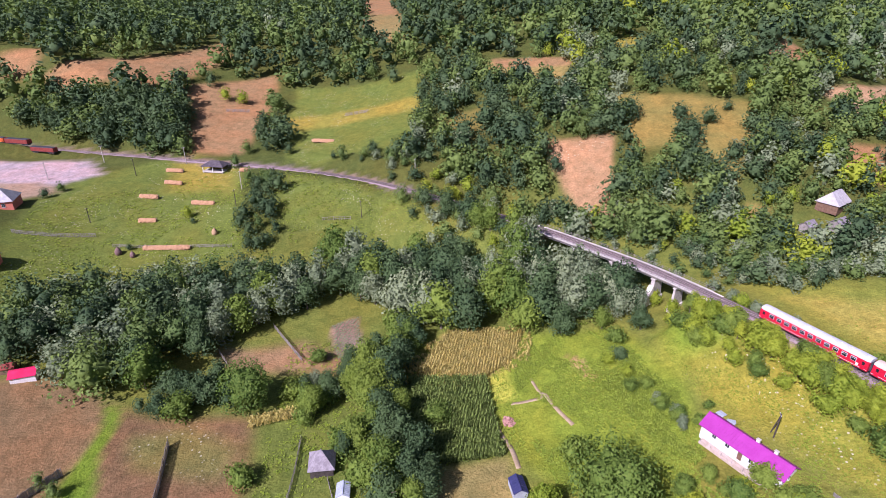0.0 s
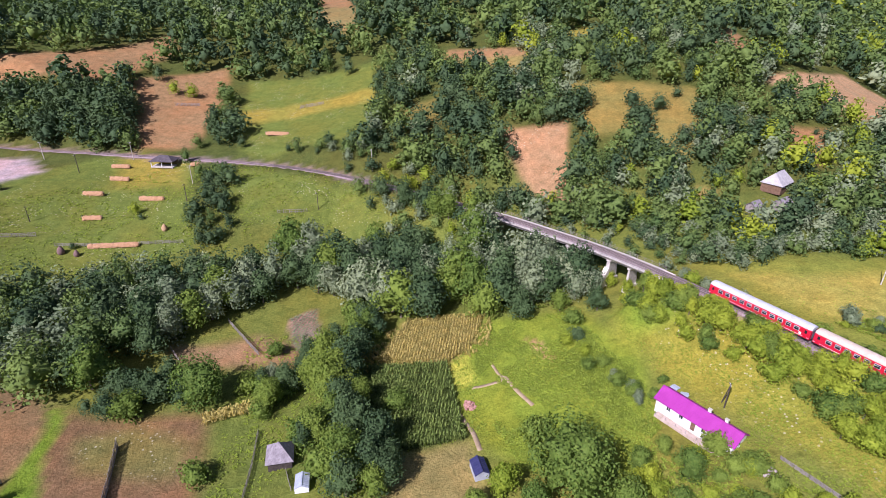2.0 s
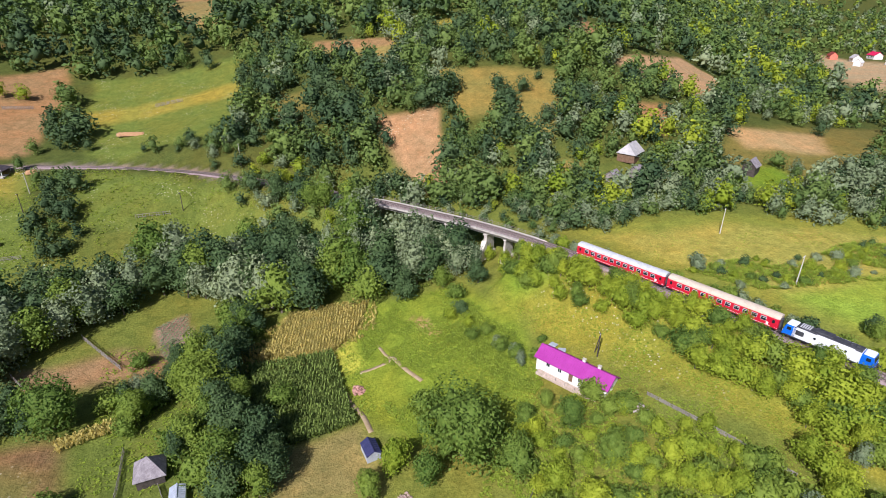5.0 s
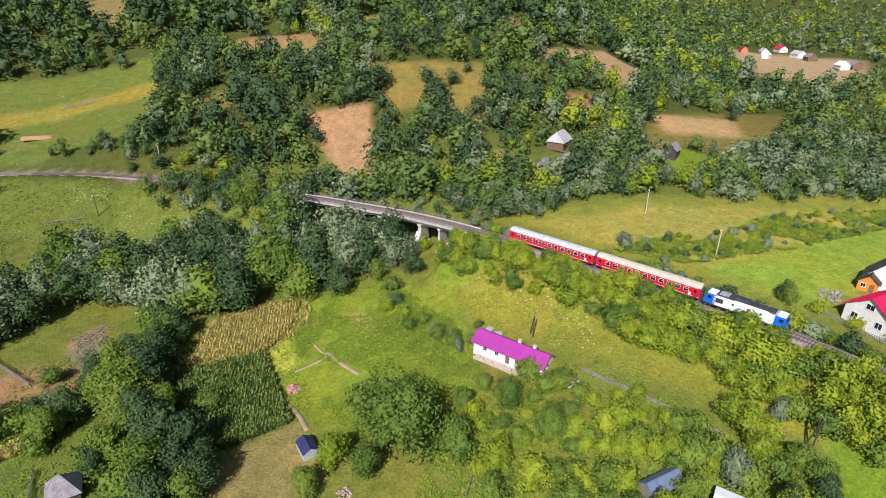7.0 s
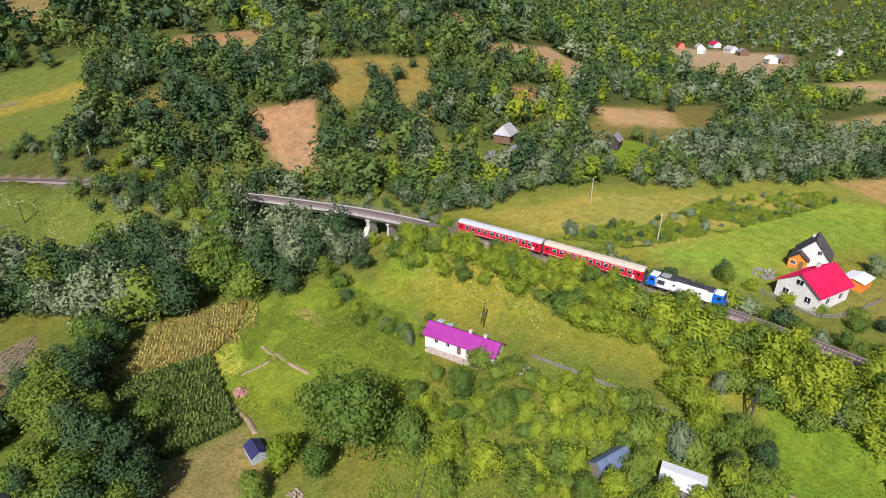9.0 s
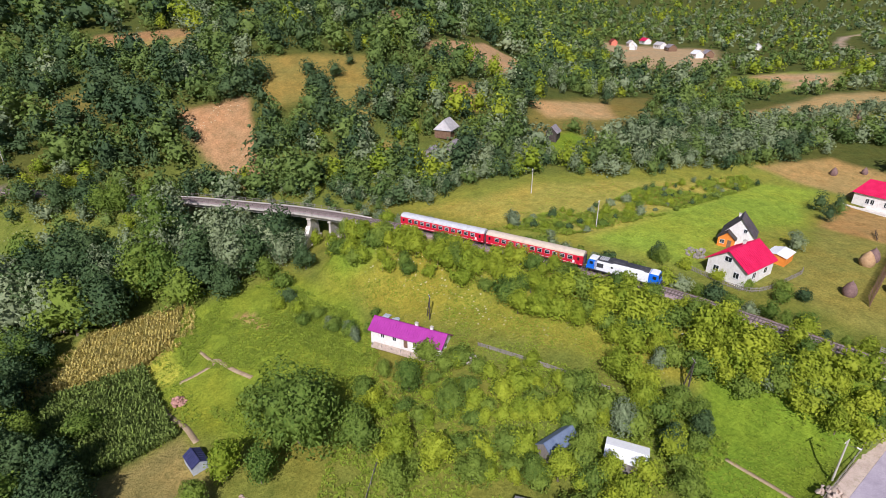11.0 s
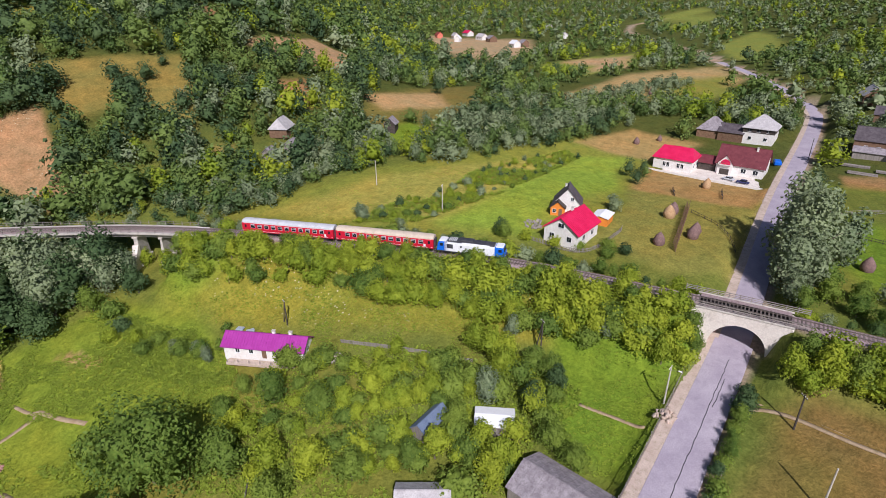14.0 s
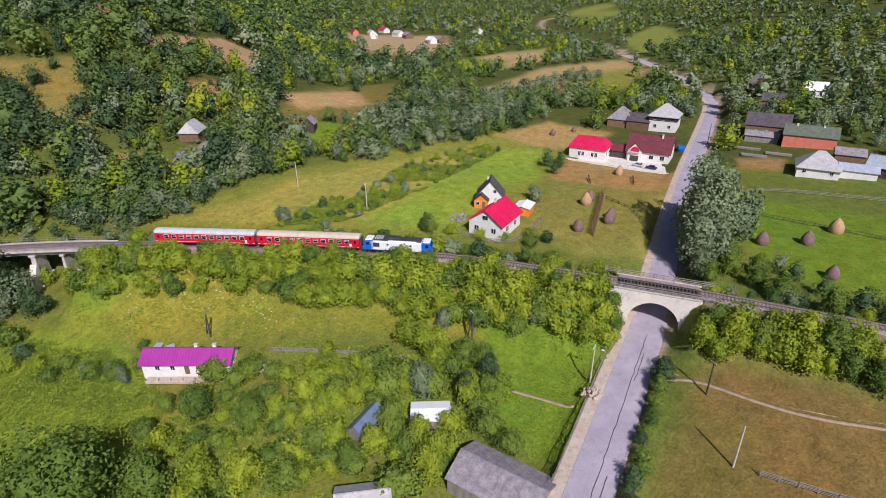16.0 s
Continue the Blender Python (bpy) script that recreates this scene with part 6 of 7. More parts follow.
for r0, r1, gap, tall, lob, count, size, core, tag in ((185, 330, 7.6, (6.5, 16.5), 14, 210, 0.05, 3, "nearer"), (330, 640, 12.0, (10, 21), 10, 76, 0.075, 2, "higher"), (640, 1500, 19, (11, 21), 7, 22, 0.13, 2, "distant"), (1500, 2800, 45, (18, 28), 5, 14, 0.18, 2, "farthest")):
    spots, rng = fill(r0, r1, gap, int(r0))
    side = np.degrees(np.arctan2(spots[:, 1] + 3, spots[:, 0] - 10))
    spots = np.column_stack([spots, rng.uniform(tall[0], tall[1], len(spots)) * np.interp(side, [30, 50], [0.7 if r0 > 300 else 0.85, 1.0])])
    # more pale silver leaves towards the valley stand in for haze there
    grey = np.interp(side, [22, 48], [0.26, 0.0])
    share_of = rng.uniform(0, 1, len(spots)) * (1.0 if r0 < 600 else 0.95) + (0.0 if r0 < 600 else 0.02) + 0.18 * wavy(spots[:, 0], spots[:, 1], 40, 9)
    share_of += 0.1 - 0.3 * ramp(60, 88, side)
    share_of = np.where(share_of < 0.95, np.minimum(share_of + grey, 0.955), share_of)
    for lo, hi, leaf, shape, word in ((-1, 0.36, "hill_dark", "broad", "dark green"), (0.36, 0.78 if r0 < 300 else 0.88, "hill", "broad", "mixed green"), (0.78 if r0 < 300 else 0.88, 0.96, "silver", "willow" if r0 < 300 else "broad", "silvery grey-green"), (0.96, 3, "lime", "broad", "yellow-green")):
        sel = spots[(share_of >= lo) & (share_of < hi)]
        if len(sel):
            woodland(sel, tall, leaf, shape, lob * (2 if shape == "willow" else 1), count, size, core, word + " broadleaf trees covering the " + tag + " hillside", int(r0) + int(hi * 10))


# ---- poles, fences, hay, crops and clutter ----
def pole(x, y, tall, wooden, arms=1, lamp=False, turn=0.0, strut=False):
    p = thing("utility_pole", pose(x, y, level(x, y), 0, 0, turn), ("dark wooden" if wooden else "pale concrete") + " utility pole with a cross-arm in the grass", "utility pole", "utility poles")
    mat_p = DARK_WOOD if wooden else CONCRETE
    part("shaft", rod((0, 0, -0.8), (0, 0, tall), 0.17, 0.11, 8), mat_p, p)
    if strut:
        part("strut", rod((1.6, 0.3, -0.6), (0.05, 0, tall * 0.92), 0.14, 0.1, 7), mat_p, p)
    for k in range(arms):
        a = part("cross_arm", box((1.5, 0.12, 0.14), (0, 0.1, tall - 0.35 - 0.6 * k), 0.02), mat_p, p)
        for q in (-0.6, -0.2, 0.2, 0.6):
            part("insulator", rod((q, 0.1, tall - 0.3 - 0.6 * k), (q, 0.1, tall - 0.1 - 0.6 * k), 0.05, 0.04, 6), WHITE_PAINT, a)
    if lamp:
        b = part("lamp_bracket", rod((0, 0, tall - 0.9), (0, -1.3, tall - 0.4), 0.045), STEEL, p)
        part("lamp_head", box((0.28, 0.6, 0.16), (0, -1.5, tall - 0.38), 0.05), WHITE_PAINT, b)


for x, y, tall, wooden, strut in ((-172.5, 228, 8, 0, 0), (-160, 250, 8, 0, 0), (-120.2, 248, 8, 0, 0), (-137, 234, 8, 1, 0), (-85.3, 220.6, 8, 0, 0), (-136, 194.6, 6, 1, 0), (-83, 206, 7, 1, 0), (-31.8, 201.3, 7, 1, 0),
                                  (95.6, 37.1, 8, 1, 1), (70.6, 86.9, 6.5, 1, 1), (130.7, 120.3, 8, 0, 0), (126, 88.3, 8, 0, 0), (302, -30.5, 10, 0, 0), (102.4, -5.9, 7, 1, 0), (-11.2, 219.2, 9, 0, 0), (262, 18, 9, 1, 0), (335, 16, 9, 0, 0)):
    pole(x, y, tall, wooden, 1, False, 20 + 7 * (x % 9), bool(strut))
pole(97.0, 12.9, 8.0, False, 1, True, 0)
pole(89.0, -11.9, 8.2, False, 0, False, 0)


def unit_mesh(name, bm, material):
    me = bpy.data.meshes.new(name)
    bm.to_mesh(me)
    bm.free()
    me.materials.append(material)
    return me


POST = {m.name: unit_mesh("post", box((0.12, 0.12, 1.0), (0, 0, 0.5), 0.015), m) for m in (GREY_WOOD, DARK_WOOD, BROWN_WOOD)}
RAILBAR = {m.name: unit_mesh("fence_rail", box((1.0, 0.05, 0.12), (0.5, 0, 0), 0.01), m) for m in (GREY_WOOD, DARK_WOOD, BROWN_WOOD)}
BOARD = {m.name: unit_mesh("board", box((0.16, 0.03, 1.0), (0, 0, 0.5)), m) for m in (GREY_WOOD, DARK_WOOD, BROWN_WOOD)}


def fence(line, tall, rails, material, label, step=2.4, boards=0.0, tilt=0.0):
    """Posts, rails and, if wanted, upright boards along a line in plan."""
    line = smooth_line(line, step) if len(line) > 2 else array([array(line[0]) + (array(line[1]) - array(line[0])) * k / max(1, round(math.dist(*line) / step)) for k in range(max(1, round(math.dist(*line) / step)) + 1)])
    zs = ground(line[:, 0], line[:, 1])
    r = random.Random(int(abs(line[0, 0]) * 10))
    f = thing("fence", pose(*line[0], zs[0]), label, "fence", "fences")
    back = Matrix.Translation((line[0, 0], line[0, 1], zs[0])).inverted()
    for (x, y), z in zip(line, zs):
        share("post", POST[material.name], f, back @ pose(x, y, z - 0.2, r.uniform(-4, 4), r.uniform(-4, 4), 0) @ Matrix.Diagonal((1, 1, tall + 0.3, 1)))
    for (a, za), (b, zb) in zip(zip(line, zs), list(zip(line, zs))[1:]):
        d = math.dist(a, b)
        yaw, rise = math.degrees(math.atan2(b[1] - a[1], b[0] - a[0])), -math.degrees(math.atan2(zb - za, d))
        for k in range(rails):
            up = tall * (0.3 + 0.62 * k / max(1, rails - 1)) if rails > 1 else tall * 0.7
            share("fence_rail", RAILBAR[material.name], f, back @ pose(a[0], a[1], za + up + r.uniform(-0.06, 0.06), 0, rise, yaw) @ Matrix.Diagonal((d + 0.1, 1, 1, 1)))
        if boards:
            for k in range(int(d / boards)):
                t = k * boards / d
                share("board", BOARD[material.name], f, back @ pose(a[0] + (b[0] - a[0]) * t, a[1] + (b[1] - a[1]) * t, za + (zb - za) * t, tilt + r.uniform(-4, 4), r.uniform(-3, 3), yaw) @ Matrix.Diagonal((1, 1, tall * r.uniform(0.9, 1.12), 1)))


fence([(89.0, -15.5), (89.9, -27.5)], 1.3, 4, GREY_WOOD, "weathered grey rail fence beside the brown meadow")
fence([(205, 2), (212, -4), (216.3, -12), (219.3, -40)], 1.4, 3, GREY_WOOD, "grey rail fence across the green field")
fence([(190, 4), (186, -40)], 1.0, 2, DARK_WOOD, "dark post fence dividing the green field")
fence([(-153.4, 178), (-128.5, 184.7)], 1.6, 3, GREY_WOOD, "grey wooden fence across the meadow", boards=0.5)
fence([(-120, 180), (-78, 183.7)], 1.3, 3, GREY_WOOD, "grey wooden fence across the meadow")
fence([(-50.4, 139.3), (-38.5, 124.5)], 1.5, 3, GREY_WOOD, "leaning grey garden fence of rails", boards=0.4)
fence([(-62, 126), (-58, 121)], 1.5, 3, GREY_WOOD, "leaning grey garden fence of rails", boards=0.4)
fence([(73.5, 72.0), (76.5, 64), (80.2, 55.6), (85.0, 46.2)], 0.9, 2, GREY_WOOD, "low grey plank fence below the meadow", boards=0.22)
fence([(111.5, 13.2), (100, 12.4), (90.5, 11.8), (76.5, 11.0), (60, 10.2)], 1.1, 2, GREY_WOOD, "grey roadside garden fence")
fence([(100, 1.2), (88, 0.6), (77.2, -0.2), (60, -1.0)], 1.1, 2, GREY_WOOD, "grey rail fence along the road verge")
fence([(-61, 92.4), (-57.6, 79.2), (-55.5, 68)], 2.1, 2, GREY_WOOD, "tall close-boarded plank fence between fields", boards=0.17)
fence([(-79, 83), (-84, 74), (-88, 66)], 2.0, 2, GREY_WOOD, "tall close-boarded plank fence between fields", boards=0.17)
fence([(-32, 96), (-31, 84), (-30.5, 74)], 1.2, 2, GREY_WOOD, "grey garden fence beside the timber shed", boards=0.35)
fence([(-23.5, 84.0), (-21.6, 79.0)], 1.2, 2, GREY_WOOD, "grey garden fence beside the timber shed", boards=0.25)
fence([(128.0, 62.5), (131.5, 47.0), (146.5, 44.5), (151, 45)], 1.1, 2, GREY_WOOD, "pale wooden yard fence round the white house", boards=0.4)
fence([(181.8, 36.8), (165, 33), (147.2, 29.2)], 2.4, 3, BROWN_WOOD, "tall hay-drying rack of leaning boards", boards=0.3, tilt=22)
fence([(199, 47.5), (192, 44.5)], 1.3, 2, DARK_WOOD, "dark hay-drying rack of poles", boards=0.5, tilt=15)
fence([(209, 34.5), (200, 32.0)], 1.3, 2, DARK_WOOD, "dark hay-drying rack of poles", boards=0.5, tilt=15)
fence([(178, 35), (172, 26), (160, 18)], 1.0, 2, DARK_WOOD, "sagging dark wire and post fence")
fence([(-47, 199), (-36, 200)], 1.4, 2, GREY_WOOD, "empty hay-drying rack of poles in the meadow", boards=0.8)
fence([(-92, 283), (-80, 284)], 1.6, 3, GREY_WOOD, "grey hay-drying rack on the slope", boards=0.6)
fence([(-118, 300), (-106, 302)], 1.6, 3, GREY_WOOD, "grey hay-drying rack on the slope", boards=0.6)
fence([(-52, 294), (-40, 294.5)], 1.6, 3, GREY_WOOD, "grey hay-drying rack on the slope", boards=0.5)
fence([(45.5, 64), (38, 56)], 1.1, 3, GREY_WOOD, "grey garden fence among fruit trees")


def haystack(x, y, tall, material, word):
    h = thing("haystack", pose(x, y, level(x, y), 0, 0, 40 * x % 360), word + " conical haystack standing in the field", "haystack", "haystacks")
    r = np.random.default_rng(int(abs(x * 13 + y)))
    prof = [(0.40, -0.05), (0.50, 0.12), (0.53, 0.3), (0.47, 0.5), (0.34, 0.72), (0.17, 0.9), (0.04, 1.0)]
    n = 14
    v, f = [], []
    for w, z in prof:
        for i in range(n):
            a = 2 * math.pi * i / n
            q = w * 0.82 * tall * r.uniform(0.93, 1.07)
            v.append((q * math.cos(a), q * math.sin(a), z * tall + r.uniform(-0.05, 0.05)))
    for j in range(len(prof) - 1):
        for i in range(n):
            f.append((j * n + i, j * n + (i + 1) % n, (j + 1) * n + (i + 1) % n, (j + 1) * n + i))
    f.append(tuple(range((len(prof) - 1) * n, len(prof) * n)))
    share("hay_cone", mesh_of("hay_cone", v, f, material, True), h, Matrix.Identity(4))
    part("stack_pole", rod((0, 0, 0.5 * tall), (0.05, 0, tall * 1.12), 0.06, 0.04), GREY_WOOD, h)


for x, y, tall, old in ((-116.4, 176.6, 3.2, 1), (-111, 175.9, 2.6, 1), (-86.4, 190, 3, 0), (58.2, 192.5, 3.6, 0), (169, 38.6, 4.6, 0), (173.5, 38.9, 4.2, 1), (158.5, 28.6, 4.2, 1), (161.8, 28.9, 4.0, 1), (148.8, 34, 4.0, 1), (210.3, 40, 3.8, 0),
                        (213.5, 40.5, 3.4, 0), (185.8, -25.4, 5.0, 0), (172.7, -18.9, 4.4, 1), (166.2, -9, 4.2, 1), (154, -24, 4.0, 1), (247, 80, 3.5, 1), (258, 74, 3.0, 1), (352, 115, 4.0, 0), (345, 112, 4.0, 1)):
    haystack(x, y, tall * 0.86, OLD_HAY if old else HAY, "old brown" if old else "golden")


def hay_row(x, y, turn, length):
    h = thing("hay_rack", pose(x, y, level(x, y), 0, 0, turn), "long rack heaped with reddish drying hay", "hay rack", "hay racks")
    r = np.random.default_rng(int(abs(x * 7 + y * 3)))
    n = int(length / 0.5)
    v, f = [], []
    prof = [(-0.9, 0.15), (-0.85, 0.7), (-0.45, 1.45), (0, 1.7), (0.45, 1.45), (0.85, 0.7), (0.9, 0.15)]
    for i in range(n + 1):
        end = 0.75 if i in (0, n) else 1
        for a, b in prof:
            v.append((-length / 2 + length * i / n + r.uniform(-0.1, 0.1), a * r.uniform(0.85, 1.15) * end, b * r.uniform(0.86, 1.1) * end))
    m = len(prof)
    for i in range(n):
        for j in range(m):
            f.append((i * m + j, i * m + (j + 1) % m, (i + 1) * m + (j + 1) % m, (i + 1) * m + j))
    f += [tuple(range(m)), tuple(range(n * m, n * m + m))]
    share("hay", mesh_of("hay", v, f, RED_HAY), h, Matrix.Identity(4))
    for q in (-length / 2 - 0.1, 0, length / 2 + 0.1):
        part("rack_post", box((0.12, 0.12, 1.9), (q, 0, 0.8)), GREY_WOOD, h)


for x, y, turn, length in ((-58.7, 264.4, -4, 11), (-122.4, 240.3, -3, 8), (-118.3, 229, -5, 8), (-123, 215.7, -3, 8), (-98, 210, -5, 10), (-115.4, 197.7, 2, 7), (-101, 181.2, 4, 17), (-90, 239, 0, 4)):
    hay_row(x, y, turn, length)


# maize, garden rows, weeds and grass: stuff
def blades(spots, tall, wide, leaves, leaf, name, label, category, droop=0.5, seed=5):
    rng = np.random.default_rng(seed)
    spots = array(spots)
    z = ground(spots[:, 0], spots[:, 1])
    n = len(spots) * leaves
    base = np.repeat(np.column_stack([spots, z - 0.05]), leaves, 0)
    a = rng.uniform(0, 6.28, n)
    h = tall * rng.uniform(0.65, 1.1, n)
    reach = wide * rng.uniform(0.5, 1.2, n)
    out = np.column_stack([np.cos(a), np.sin(a), np.zeros(n)])
    side = np.column_stack([-np.sin(a), np.cos(a), np.zeros(n)]) * (0.16 * wide + 0.05)
    up = np.array((0, 0, 1.0))
    low = base + up * (h * rng.uniform(0.0, 0.55, n))[:, None]
    mid = low + out * (reach * 0.55)[:, None] + up * (h * 0.42)[:, None]
    tip = low + out * reach[:, None] + up * (h * 0.42 * (1 - droop))[:, None]
    v = np.stack([low, mid + side, tip, mid - side], 1).reshape(-1, 3)
    f = np.arange(len(v)).reshape(-1, 4)
    me = bpy.data.meshes.new(name)
    me.vertices.add(len(v))
    me.vertices.foreach_set("co", v.ravel())
    me.loops.add(f.size)
    me.loops.foreach_set("vertex_index", f.ravel().astype(np.int32))
    me.polygons.add(len(f))
    me.polygons.foreach_set("loop_start", np.arange(0, f.size, 4, dtype=np.int32))
    me.update(calc_edges=True)
    me.attributes.new("shade", "FLOAT", "POINT").data.foreach_set("value", np.repeat(rng.uniform(0, 1, len(spots)), leaves * 4))
    me.materials.append(LEAF[leaf])
    return tagged(new(name, me), label, category, kind="stuff")


def rows_in(poly, gap, along, turn, seed):
    """Spots in straight rows inside an outline."""
    rng = np.random.default_rng(seed)
    p = array(poly, float)
    c, s = math.cos(radians(turn)), math.sin(radians(turn))
    mid = p.mean(0)
    size = np.abs(p - mid).max() * 1.5
    u, w = lattice(np.arange(-size, size, along), np.arange(-size, size, gap))
    u, w = u + rng.uniform(-0.1, 0.1, len(u)), w + rng.uniform(-0.08, 0.08, len(w))
    x, y = mid[0] + c * u - s * w, mid[1] + s * u + c * w
    ok = inside(poly, x, y, 0.01) > 0.5
    return np.column_stack([x[ok], y[ok]])


def strewn(poly, count, seed):
    rng = np.random.default_rng(seed)
    p = array(poly, float)
    x, y = rng.uniform(p[:, 0].min(), p[:, 0].max(), count * 3), rng.uniform(p[:, 1].min(), p[:, 1].max(), count * 3)
    ok = (inside(poly, x, y, 0.01) > 0.5) & (wavy(x, y, 6, seed) + 0.6 * wavy(x, y, 2.3, seed + 1) > -0.35) & (nearest(road, x, y)[0] > 5.5) & (nearest(rail, x, y)[0] > 3)
    return np.column_stack([x[ok], y[ok]])[:count]


GREEN_CORN = [(-8, 118), (12.5, 117.5), (13.5, 107), (15, 91), (1, 89), (-6, 98)]
DRY_CORN = [(2, 138), (25, 136), (19.5, 123), (12.6, 118), (-6, 121)]
blades(rows_in(GREEN_CORN, 0.8, 0.4, 78, 1), 2.3, 0.7, 9, "corn", "maize_field", "standing green maize planted in rows", "maize")
blades(rows_in(DRY_CORN, 0.8, 0.4, 78, 2), 1.8, 0.6, 9, "straw", "dry_maize_field", "ripe yellow maize with drying leaves", "maize")
blades(strewn([(-12, 126), (0, 140), (28, 138), (24, 120), (12, 114), (-8, 114)], 1100, 41), 1.4, 0.55, 7, "straw", "dry_maize_edge", "straggling dry maize at the field edge", "maize")
blades(rows_in([(-46, 102), (-34, 106), (-33, 103), (-45, 98)], 0.85, 0.45, 20, 3), 2.0, 0.75, 6, "straw", "dry_maize_strip", "narrow strip of yellow drying maize", "maize")
blades(rows_in([(25, 138.5), (43, 134.8), (43, 133.6), (25, 137)], 0.9, 1.1, -12, 4), 1.8, 0.8, 9, "weed", "bean_row", "row of tall staked garden beans", "garden row")
blades(rows_in([(-33, 142), (-26, 146), (-22, 130), (-29, 126)], 1.0, 0.8, 70, 5), 0.45, 0.55, 8, "silver", "cabbage_bed", "bed of grey-green cabbages in bare soil", "cabbages")

blades(strewn([(20, 134), (48, 130), (58, 104), (58, 92), (52, 76), (26, 80), (20, 100)], 5200, 31), 0.55, 0.5, 6, "weed", "tall_weeds", "tall green weeds of an unmown garden", "weeds")
blades(strewn([(40, 112), (50, 118), (57, 104), (57, 86), (50, 82), (46, 96)], 1300, 32), 0.9, 0.5, 7, "weed", "tall_weeds", "tall green weeds below the cottage", "weeds")
blades(strewn([(44, 80), (58, 78), (75, 66), (92, 42), (92, 26), (72, 20), (48, 44), (30, 58)], 3000, 33), 0.9, 0.6, 6, "weed", "tall_weeds", "rank weeds between the fruit trees", "weeds")
blades(strewn([(-44, 132), (20, 138), (20, 92), (-4, 88), (-6, 66), (-36, 62)], 3200, 34), 0.5, 0.5, 4, "weed", "grass", "tussocks of rough garden grass", "grass")
blades(strewn([(68, 132), (90, 94), (110, 46), (116, 14), (78, 12), (62, 100), (57, 122)], 6000, 35), 0.3, 0.4, 4, "weed", "grass", "tussocks of rough meadow grass", "grass")
blades(strewn([(98, 134), (212, 94), (226, 76), (160, 54), (136, 62), (112, 80)], 1300, 36), 0.28, 0.4, 4, "weed", "grass", "tussocks of rough pasture grass", "grass")
blades(strewn(SCRUB, 2600, 37), 1.0, 0.8, 6, "weed", "tall_weeds", "overgrown patch of tall weeds behind the track", "weeds")
blades(strewn([(-160, 200), (-93, 247), (-10, 210), (-2, 178), (-74, 180), (-141, 150)], 3500, 38), 0.5, 0.6, 4, "weed", "grass", "tussocks of rough meadow grass", "grass")


def heap(x, y, wide, tall, material, label, category, count=26, name="heap", size=0.5):
    """A pile of separate lumps."""
    h = thing(name, pose(x, y, level(x, y)), label, category)
    r = random.Random(int(abs(x * 31 + y)))
    lump = bmesh.new()
    bmesh.ops.create_icosphere(lump, subdivisions=1, radius=0.5)
    for v in lump.verts:
        v.co *= r.uniform(0.75, 1.2)
    me = unit_mesh("lump", lump, material)
    for k in range(count):
        a, q = r.uniform(0, 6.28), wide * math.sqrt(r.random()) * 0.5
        z = tall * max(0, 1 - 2 * q / wide) * r.uniform(0.3, 1)
        s = size * r.uniform(0.6, 1.3)
        share("lump", me, h, pose(q * math.cos(a), q * math.sin(a), z * 0.8, r.uniform(0, 360), r.uniform(0, 360), 0) @ Matrix.Diagonal((s * 1.3, s, s * 0.8, 1)))


heap(17.0, 101.8, 3.0, 1.2, COMPOST, "rounded reddish compost heap beside the path", "compost heap", 70, "compost_heap", 0.7)
heap(-3.4, 147.6, 9.0, 1.6, CUT_WOOD, "long pile of cut branches and stones", "brush pile", 40, "brush_pile", 0.9)
heap(93.5, 11.6, 3.6, 1.0, VERGE, "pale heap of gravel by the gate", "gravel heap", 30, "gravel_heap", 0.9)
heap(137.5, 64.0, 7.0, 0.7, GREY_WOOD, "pile of grey boards and rubble beside the house", "rubble pile", 36, "rubble_pile", 0.8)
heap(70.5, 69.5, 4.0, 0.8, STONE, "pile of pale stones beside the cottage", "stone pile", 24, "stone_pile", 0.7)
heap(88, 40.5, 2.4, 0.7, VERGE, "pale heap of earth in the grass", "earth heap", 18, "earth_heap", 0.8)


def sheet_stack(x, y, turn, label, paint):
    s = thing("sheet_stack", pose(x, y, level(x, y), 0, 0, turn), label, "scrap")
    for k in range(4):
        part("sheet", box((1.7, 1.0, 0.05), (0.1 * k, 0.15 * k, 0.35 + 0.12 * k), turn=Matrix.Rotation(0.25 - 0.1 * k, 4, "X")), paint, s)
    for k in range(3):
        part("beam", box((2.4, 0.12, 0.12), (0.1, -0.9 + 0.2 * k, 0.12)), GREY_WOOD, s)


for x, y, turn, paint, word in ((63.4, 95.2, -60, ZINC, "zinc"), (64.4, 92.4, -20, ZINC, "zinc"), (62.2, 92.2, -80, GREY_WOOD, "timber"), (63.4, 84.8, -55, ZINC, "zinc")):
    sheet_stack(x, y, turn, "stack of old " + word + " sheets and beams by the cottage", paint)
part_porch = thing("terrace", pose(60.6, 82.6, -1.9, 0, 0, -58), "narrow concrete terrace along the cottage front", "terrace")
part("slab", box((15.0, 1.5, 0.7), (0, 0.2, 0.2), 0.05), VERGE, part_porch)
for k in range(7):
    part("railing_post", box((0.1, 0.1, 0.9), (-7.2 + 2.4 * k, -0.45, 0.9)), GREY_WOOD, part_porch)

# yard in the village, with a parked car
yard = thing("courtyard", pose(0, 0, 0), "pale paved courtyard with a low white wall", "courtyard", kind="structure")
zy = level(224, 42)
part("paving", box((13.0, 46, 0.5), (226.5, 42, zy + 0.05)), RENDERED, yard)
part("yard_wall", box((0.35, 46, 1.1), (219.8, 42, zy + 0.4), 0.04), WHITEWASH, yard)


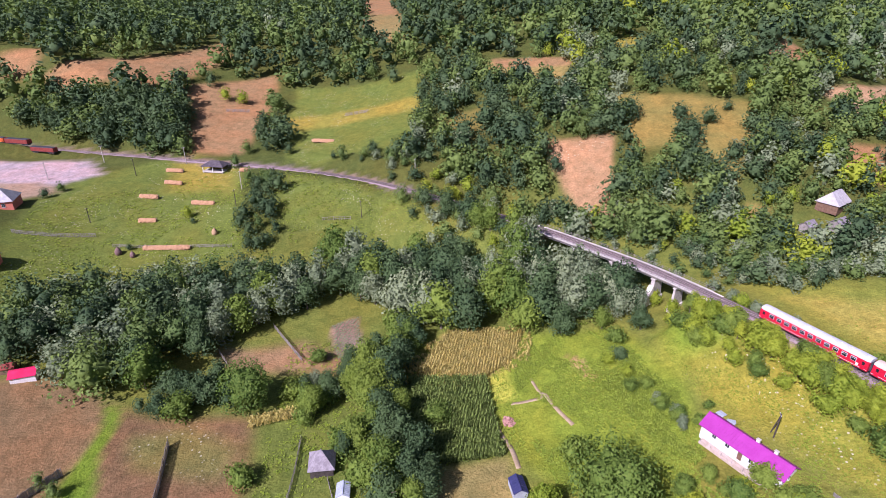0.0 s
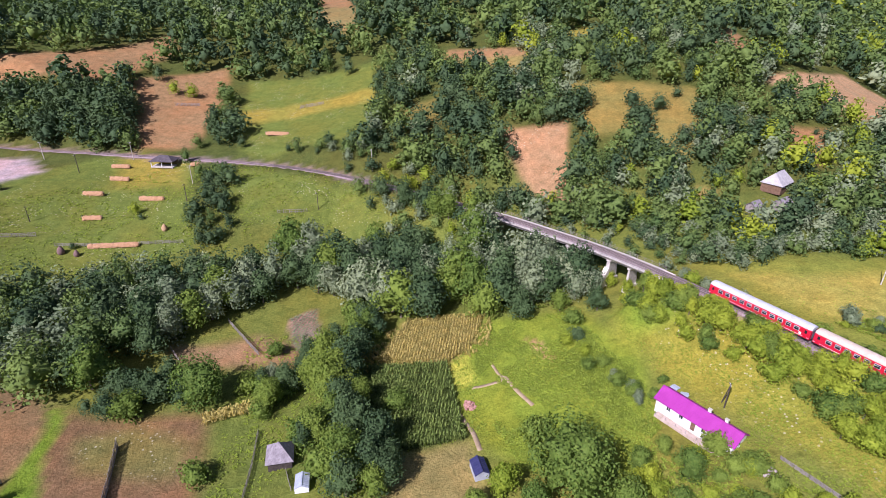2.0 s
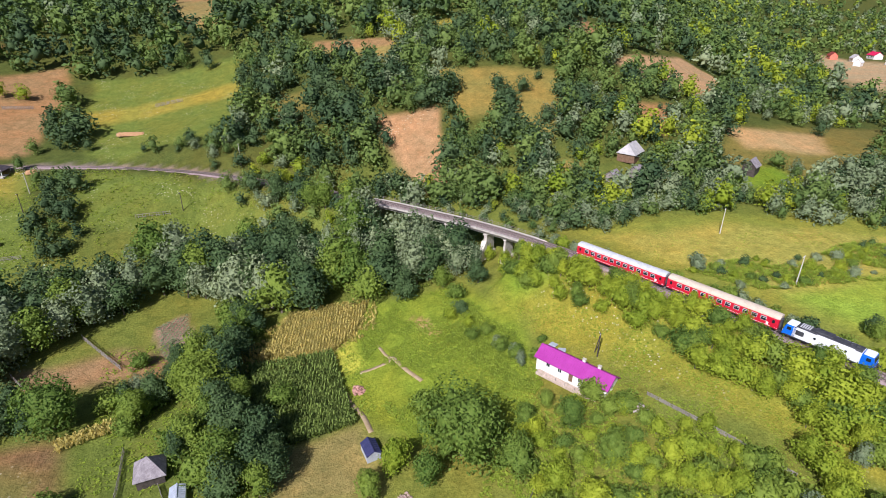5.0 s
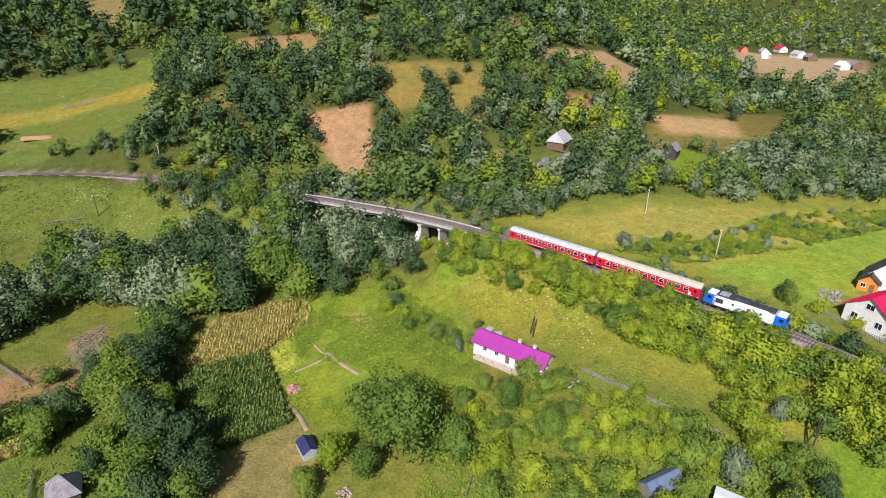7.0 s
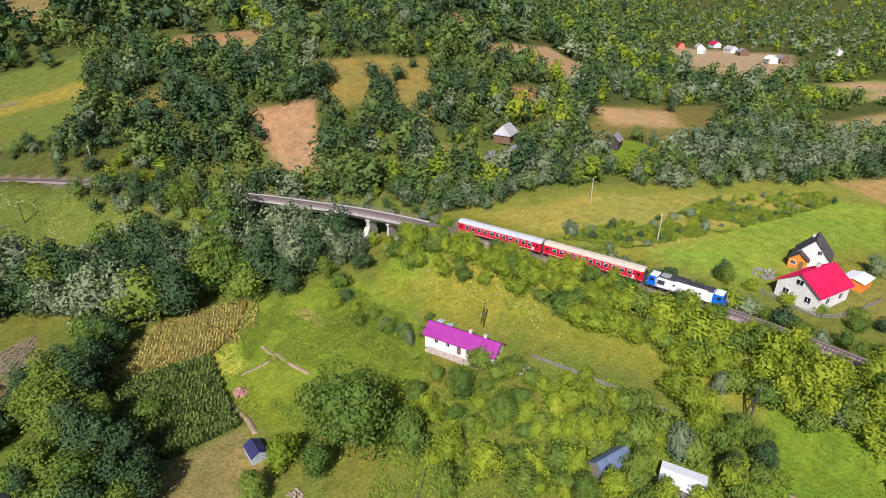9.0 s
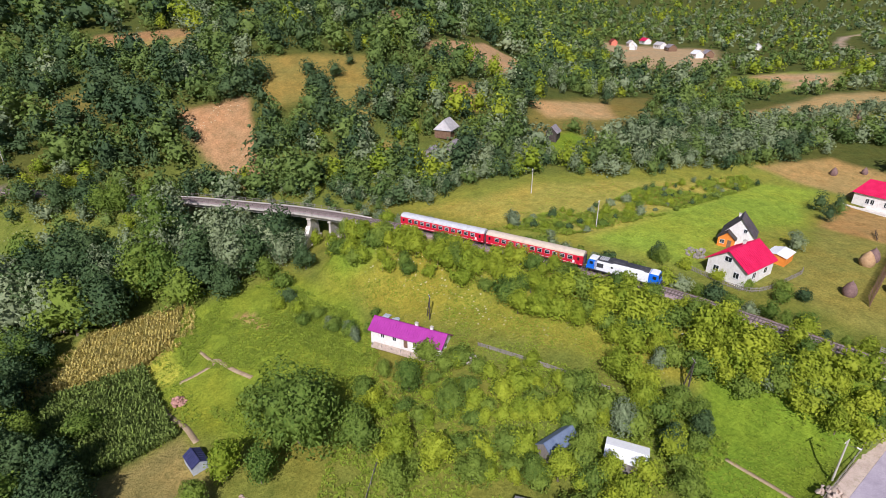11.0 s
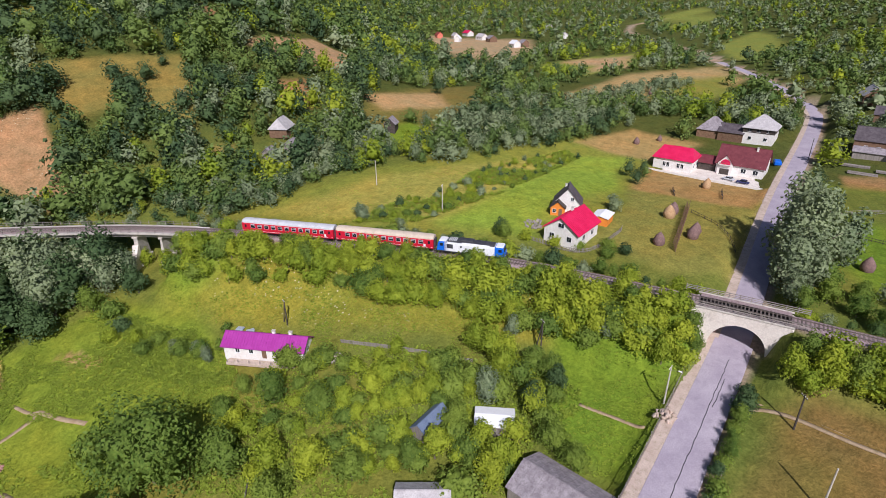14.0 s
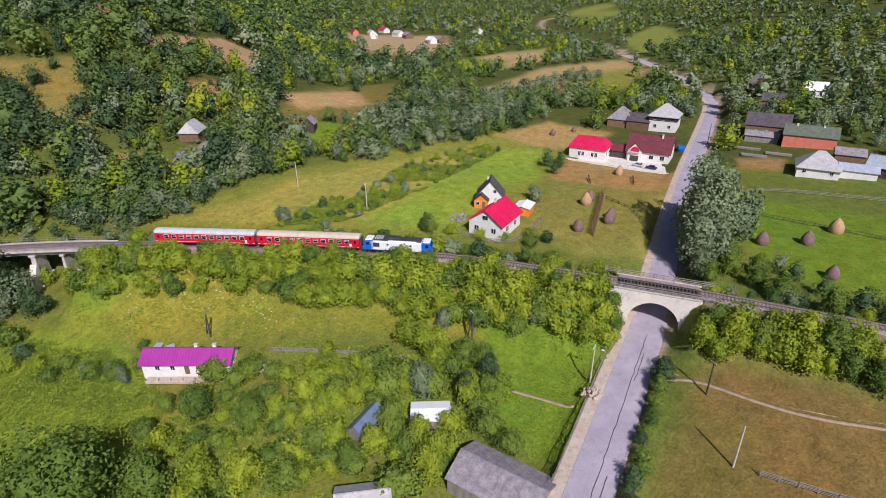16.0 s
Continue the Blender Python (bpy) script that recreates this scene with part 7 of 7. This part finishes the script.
def car(x, y, z, turn, paint, word):
    c = thing("parked_car", pose(x, y, z, 0, 0, turn), word + " hatchback car parked on the paving", "car")
    part("body", box((4.1, 1.7, 0.65), (0, 0, 0.62), 0.18), paint, c)
    part("cabin", box((2.2, 1.5, 0.6), (-0.2, 0, 1.18), 0.2), GLASS, c)
    part("car_roof", box((1.6, 1.35, 0.08), (-0.2, 0, 1.47), 0.03), paint, c)
    for wx in (-1.3, 1.3):
        for wy in (-0.8, 0.8):
            w = part("wheel", rod((wx, wy - 0.1, 0.32), (wx, wy + 0.1, 0.32), 0.32, sides=12), SOOT, c)
            part("rim", rod((wx, wy - 0.11, 0.32), (wx, wy + 0.11, 0.32), 0.18, sides=8), COACH_GREY, w)
    for wy in (-0.6, 0.6):
        part("headlight", box((0.08, 0.3, 0.16), (2.04, wy, 0.72), 0.02), WHITE_PAINT, c)


car(223.5, 31.5, zy + 0.3, 90, NAVY, "dark blue")
car(224.5, 36.5, zy + 0.3, 80, COACH_GREY, "silver")
trailer = thing("tarpaulin_stack", pose(252, 26.5, level(252, 26.5), 0, 0, 15), "stack covered with a bright blue tarpaulin", "tarpaulin")
part("cover", box((4.2, 2.6, 1.7), (0, 0, 0.8), 0.35), LOCO_BLUE, trailer)
for x, y, n in ((262, 3, 10), (258, -8, 9), (254, 0, 8)):
    w = thing("timber_stack", pose(x, y, level(x, y), 0, 0, 92), "stack of weathered timber in the farmyard", "timber stack", "timber stacks")
    for k in range(n):
        part("plank", box((9.0, 0.4, 0.3), (0, -1.0 + 0.45 * (k % 5), 0.2 + 0.35 * (k // 5)), 0.02), GREY_WOOD, w)

house(172.6, 155, 30, 5.5, 4.5, 3.4, 2.2, "gable", DARK_WOOD, SLATE, "small dark wooden shed with a grey roof in a hillside meadow", "shed", name="shed")
heap(21.1, 69.0, 2.6, 0.7, CUT_WOOD, "low heap of pale cut branches by the stubble", "brush pile", 22, "brush_pile", 0.6)
# far hamlet up the valley
house(345, 52, 40, 9, 7, 3.6, 3.4, "gable", WHITEWASH, RUST, "small village house with a brown roof by the road", windows=[(180, -2, 2.0, 1.2, 1.3)])
house(366, 9, 15, 12, 9, 4.5, 4.0, "gable", BROWN_WOOD, PALE_SLATE, "village house with a grey sheet roof among trees", windows=[(180, -2, 2.0, 1.2, 1.3)])
house(356, -17, 100, 10, 8, 3.6, 3.4, "gable", WHITEWASH, WHITE_SHEET, "white village house with a pale roof among trees", windows=[(180, -2, 2.0, 1.2, 1.3)])
for x, y, turn, L, W, wall, roof in ((545, 446, 60, 9, 7, CORAL, RUST), (556, 430, 60, 9, 7, WHITEWASH, PALE_SLATE), (598, 443, 70, 12, 9, WHITEWASH, CRIMSON), (566, 398, 75, 12, 9, WHITEWASH, PALE_SLATE), (553, 375, 60, 11, 9, BROWN_WOOD, SLATE),
                                     (520, 322, 65, 10, 8, WHITEWASH, WHITE_SHEET), (531, 318, 60, 9, 8, BROWN_WOOD, SLATE), (530, 405, 20, 7, 6, WHITEWASH, WHITE_SHEET), (640, 330, 30, 9, 8, WHITEWASH, PALE_SLATE), (760, 420, 30, 10, 8, WHITEWASH, PALE_SLATE)):
    house(x, y, turn, L, W, 4.0, 3.0, "gable", wall, roof, "distant valley house among orchards and trees", windows=[(180, -2, 2.2, 1.2, 1.3), (180, 2, 2.2, 1.2, 1.3)])
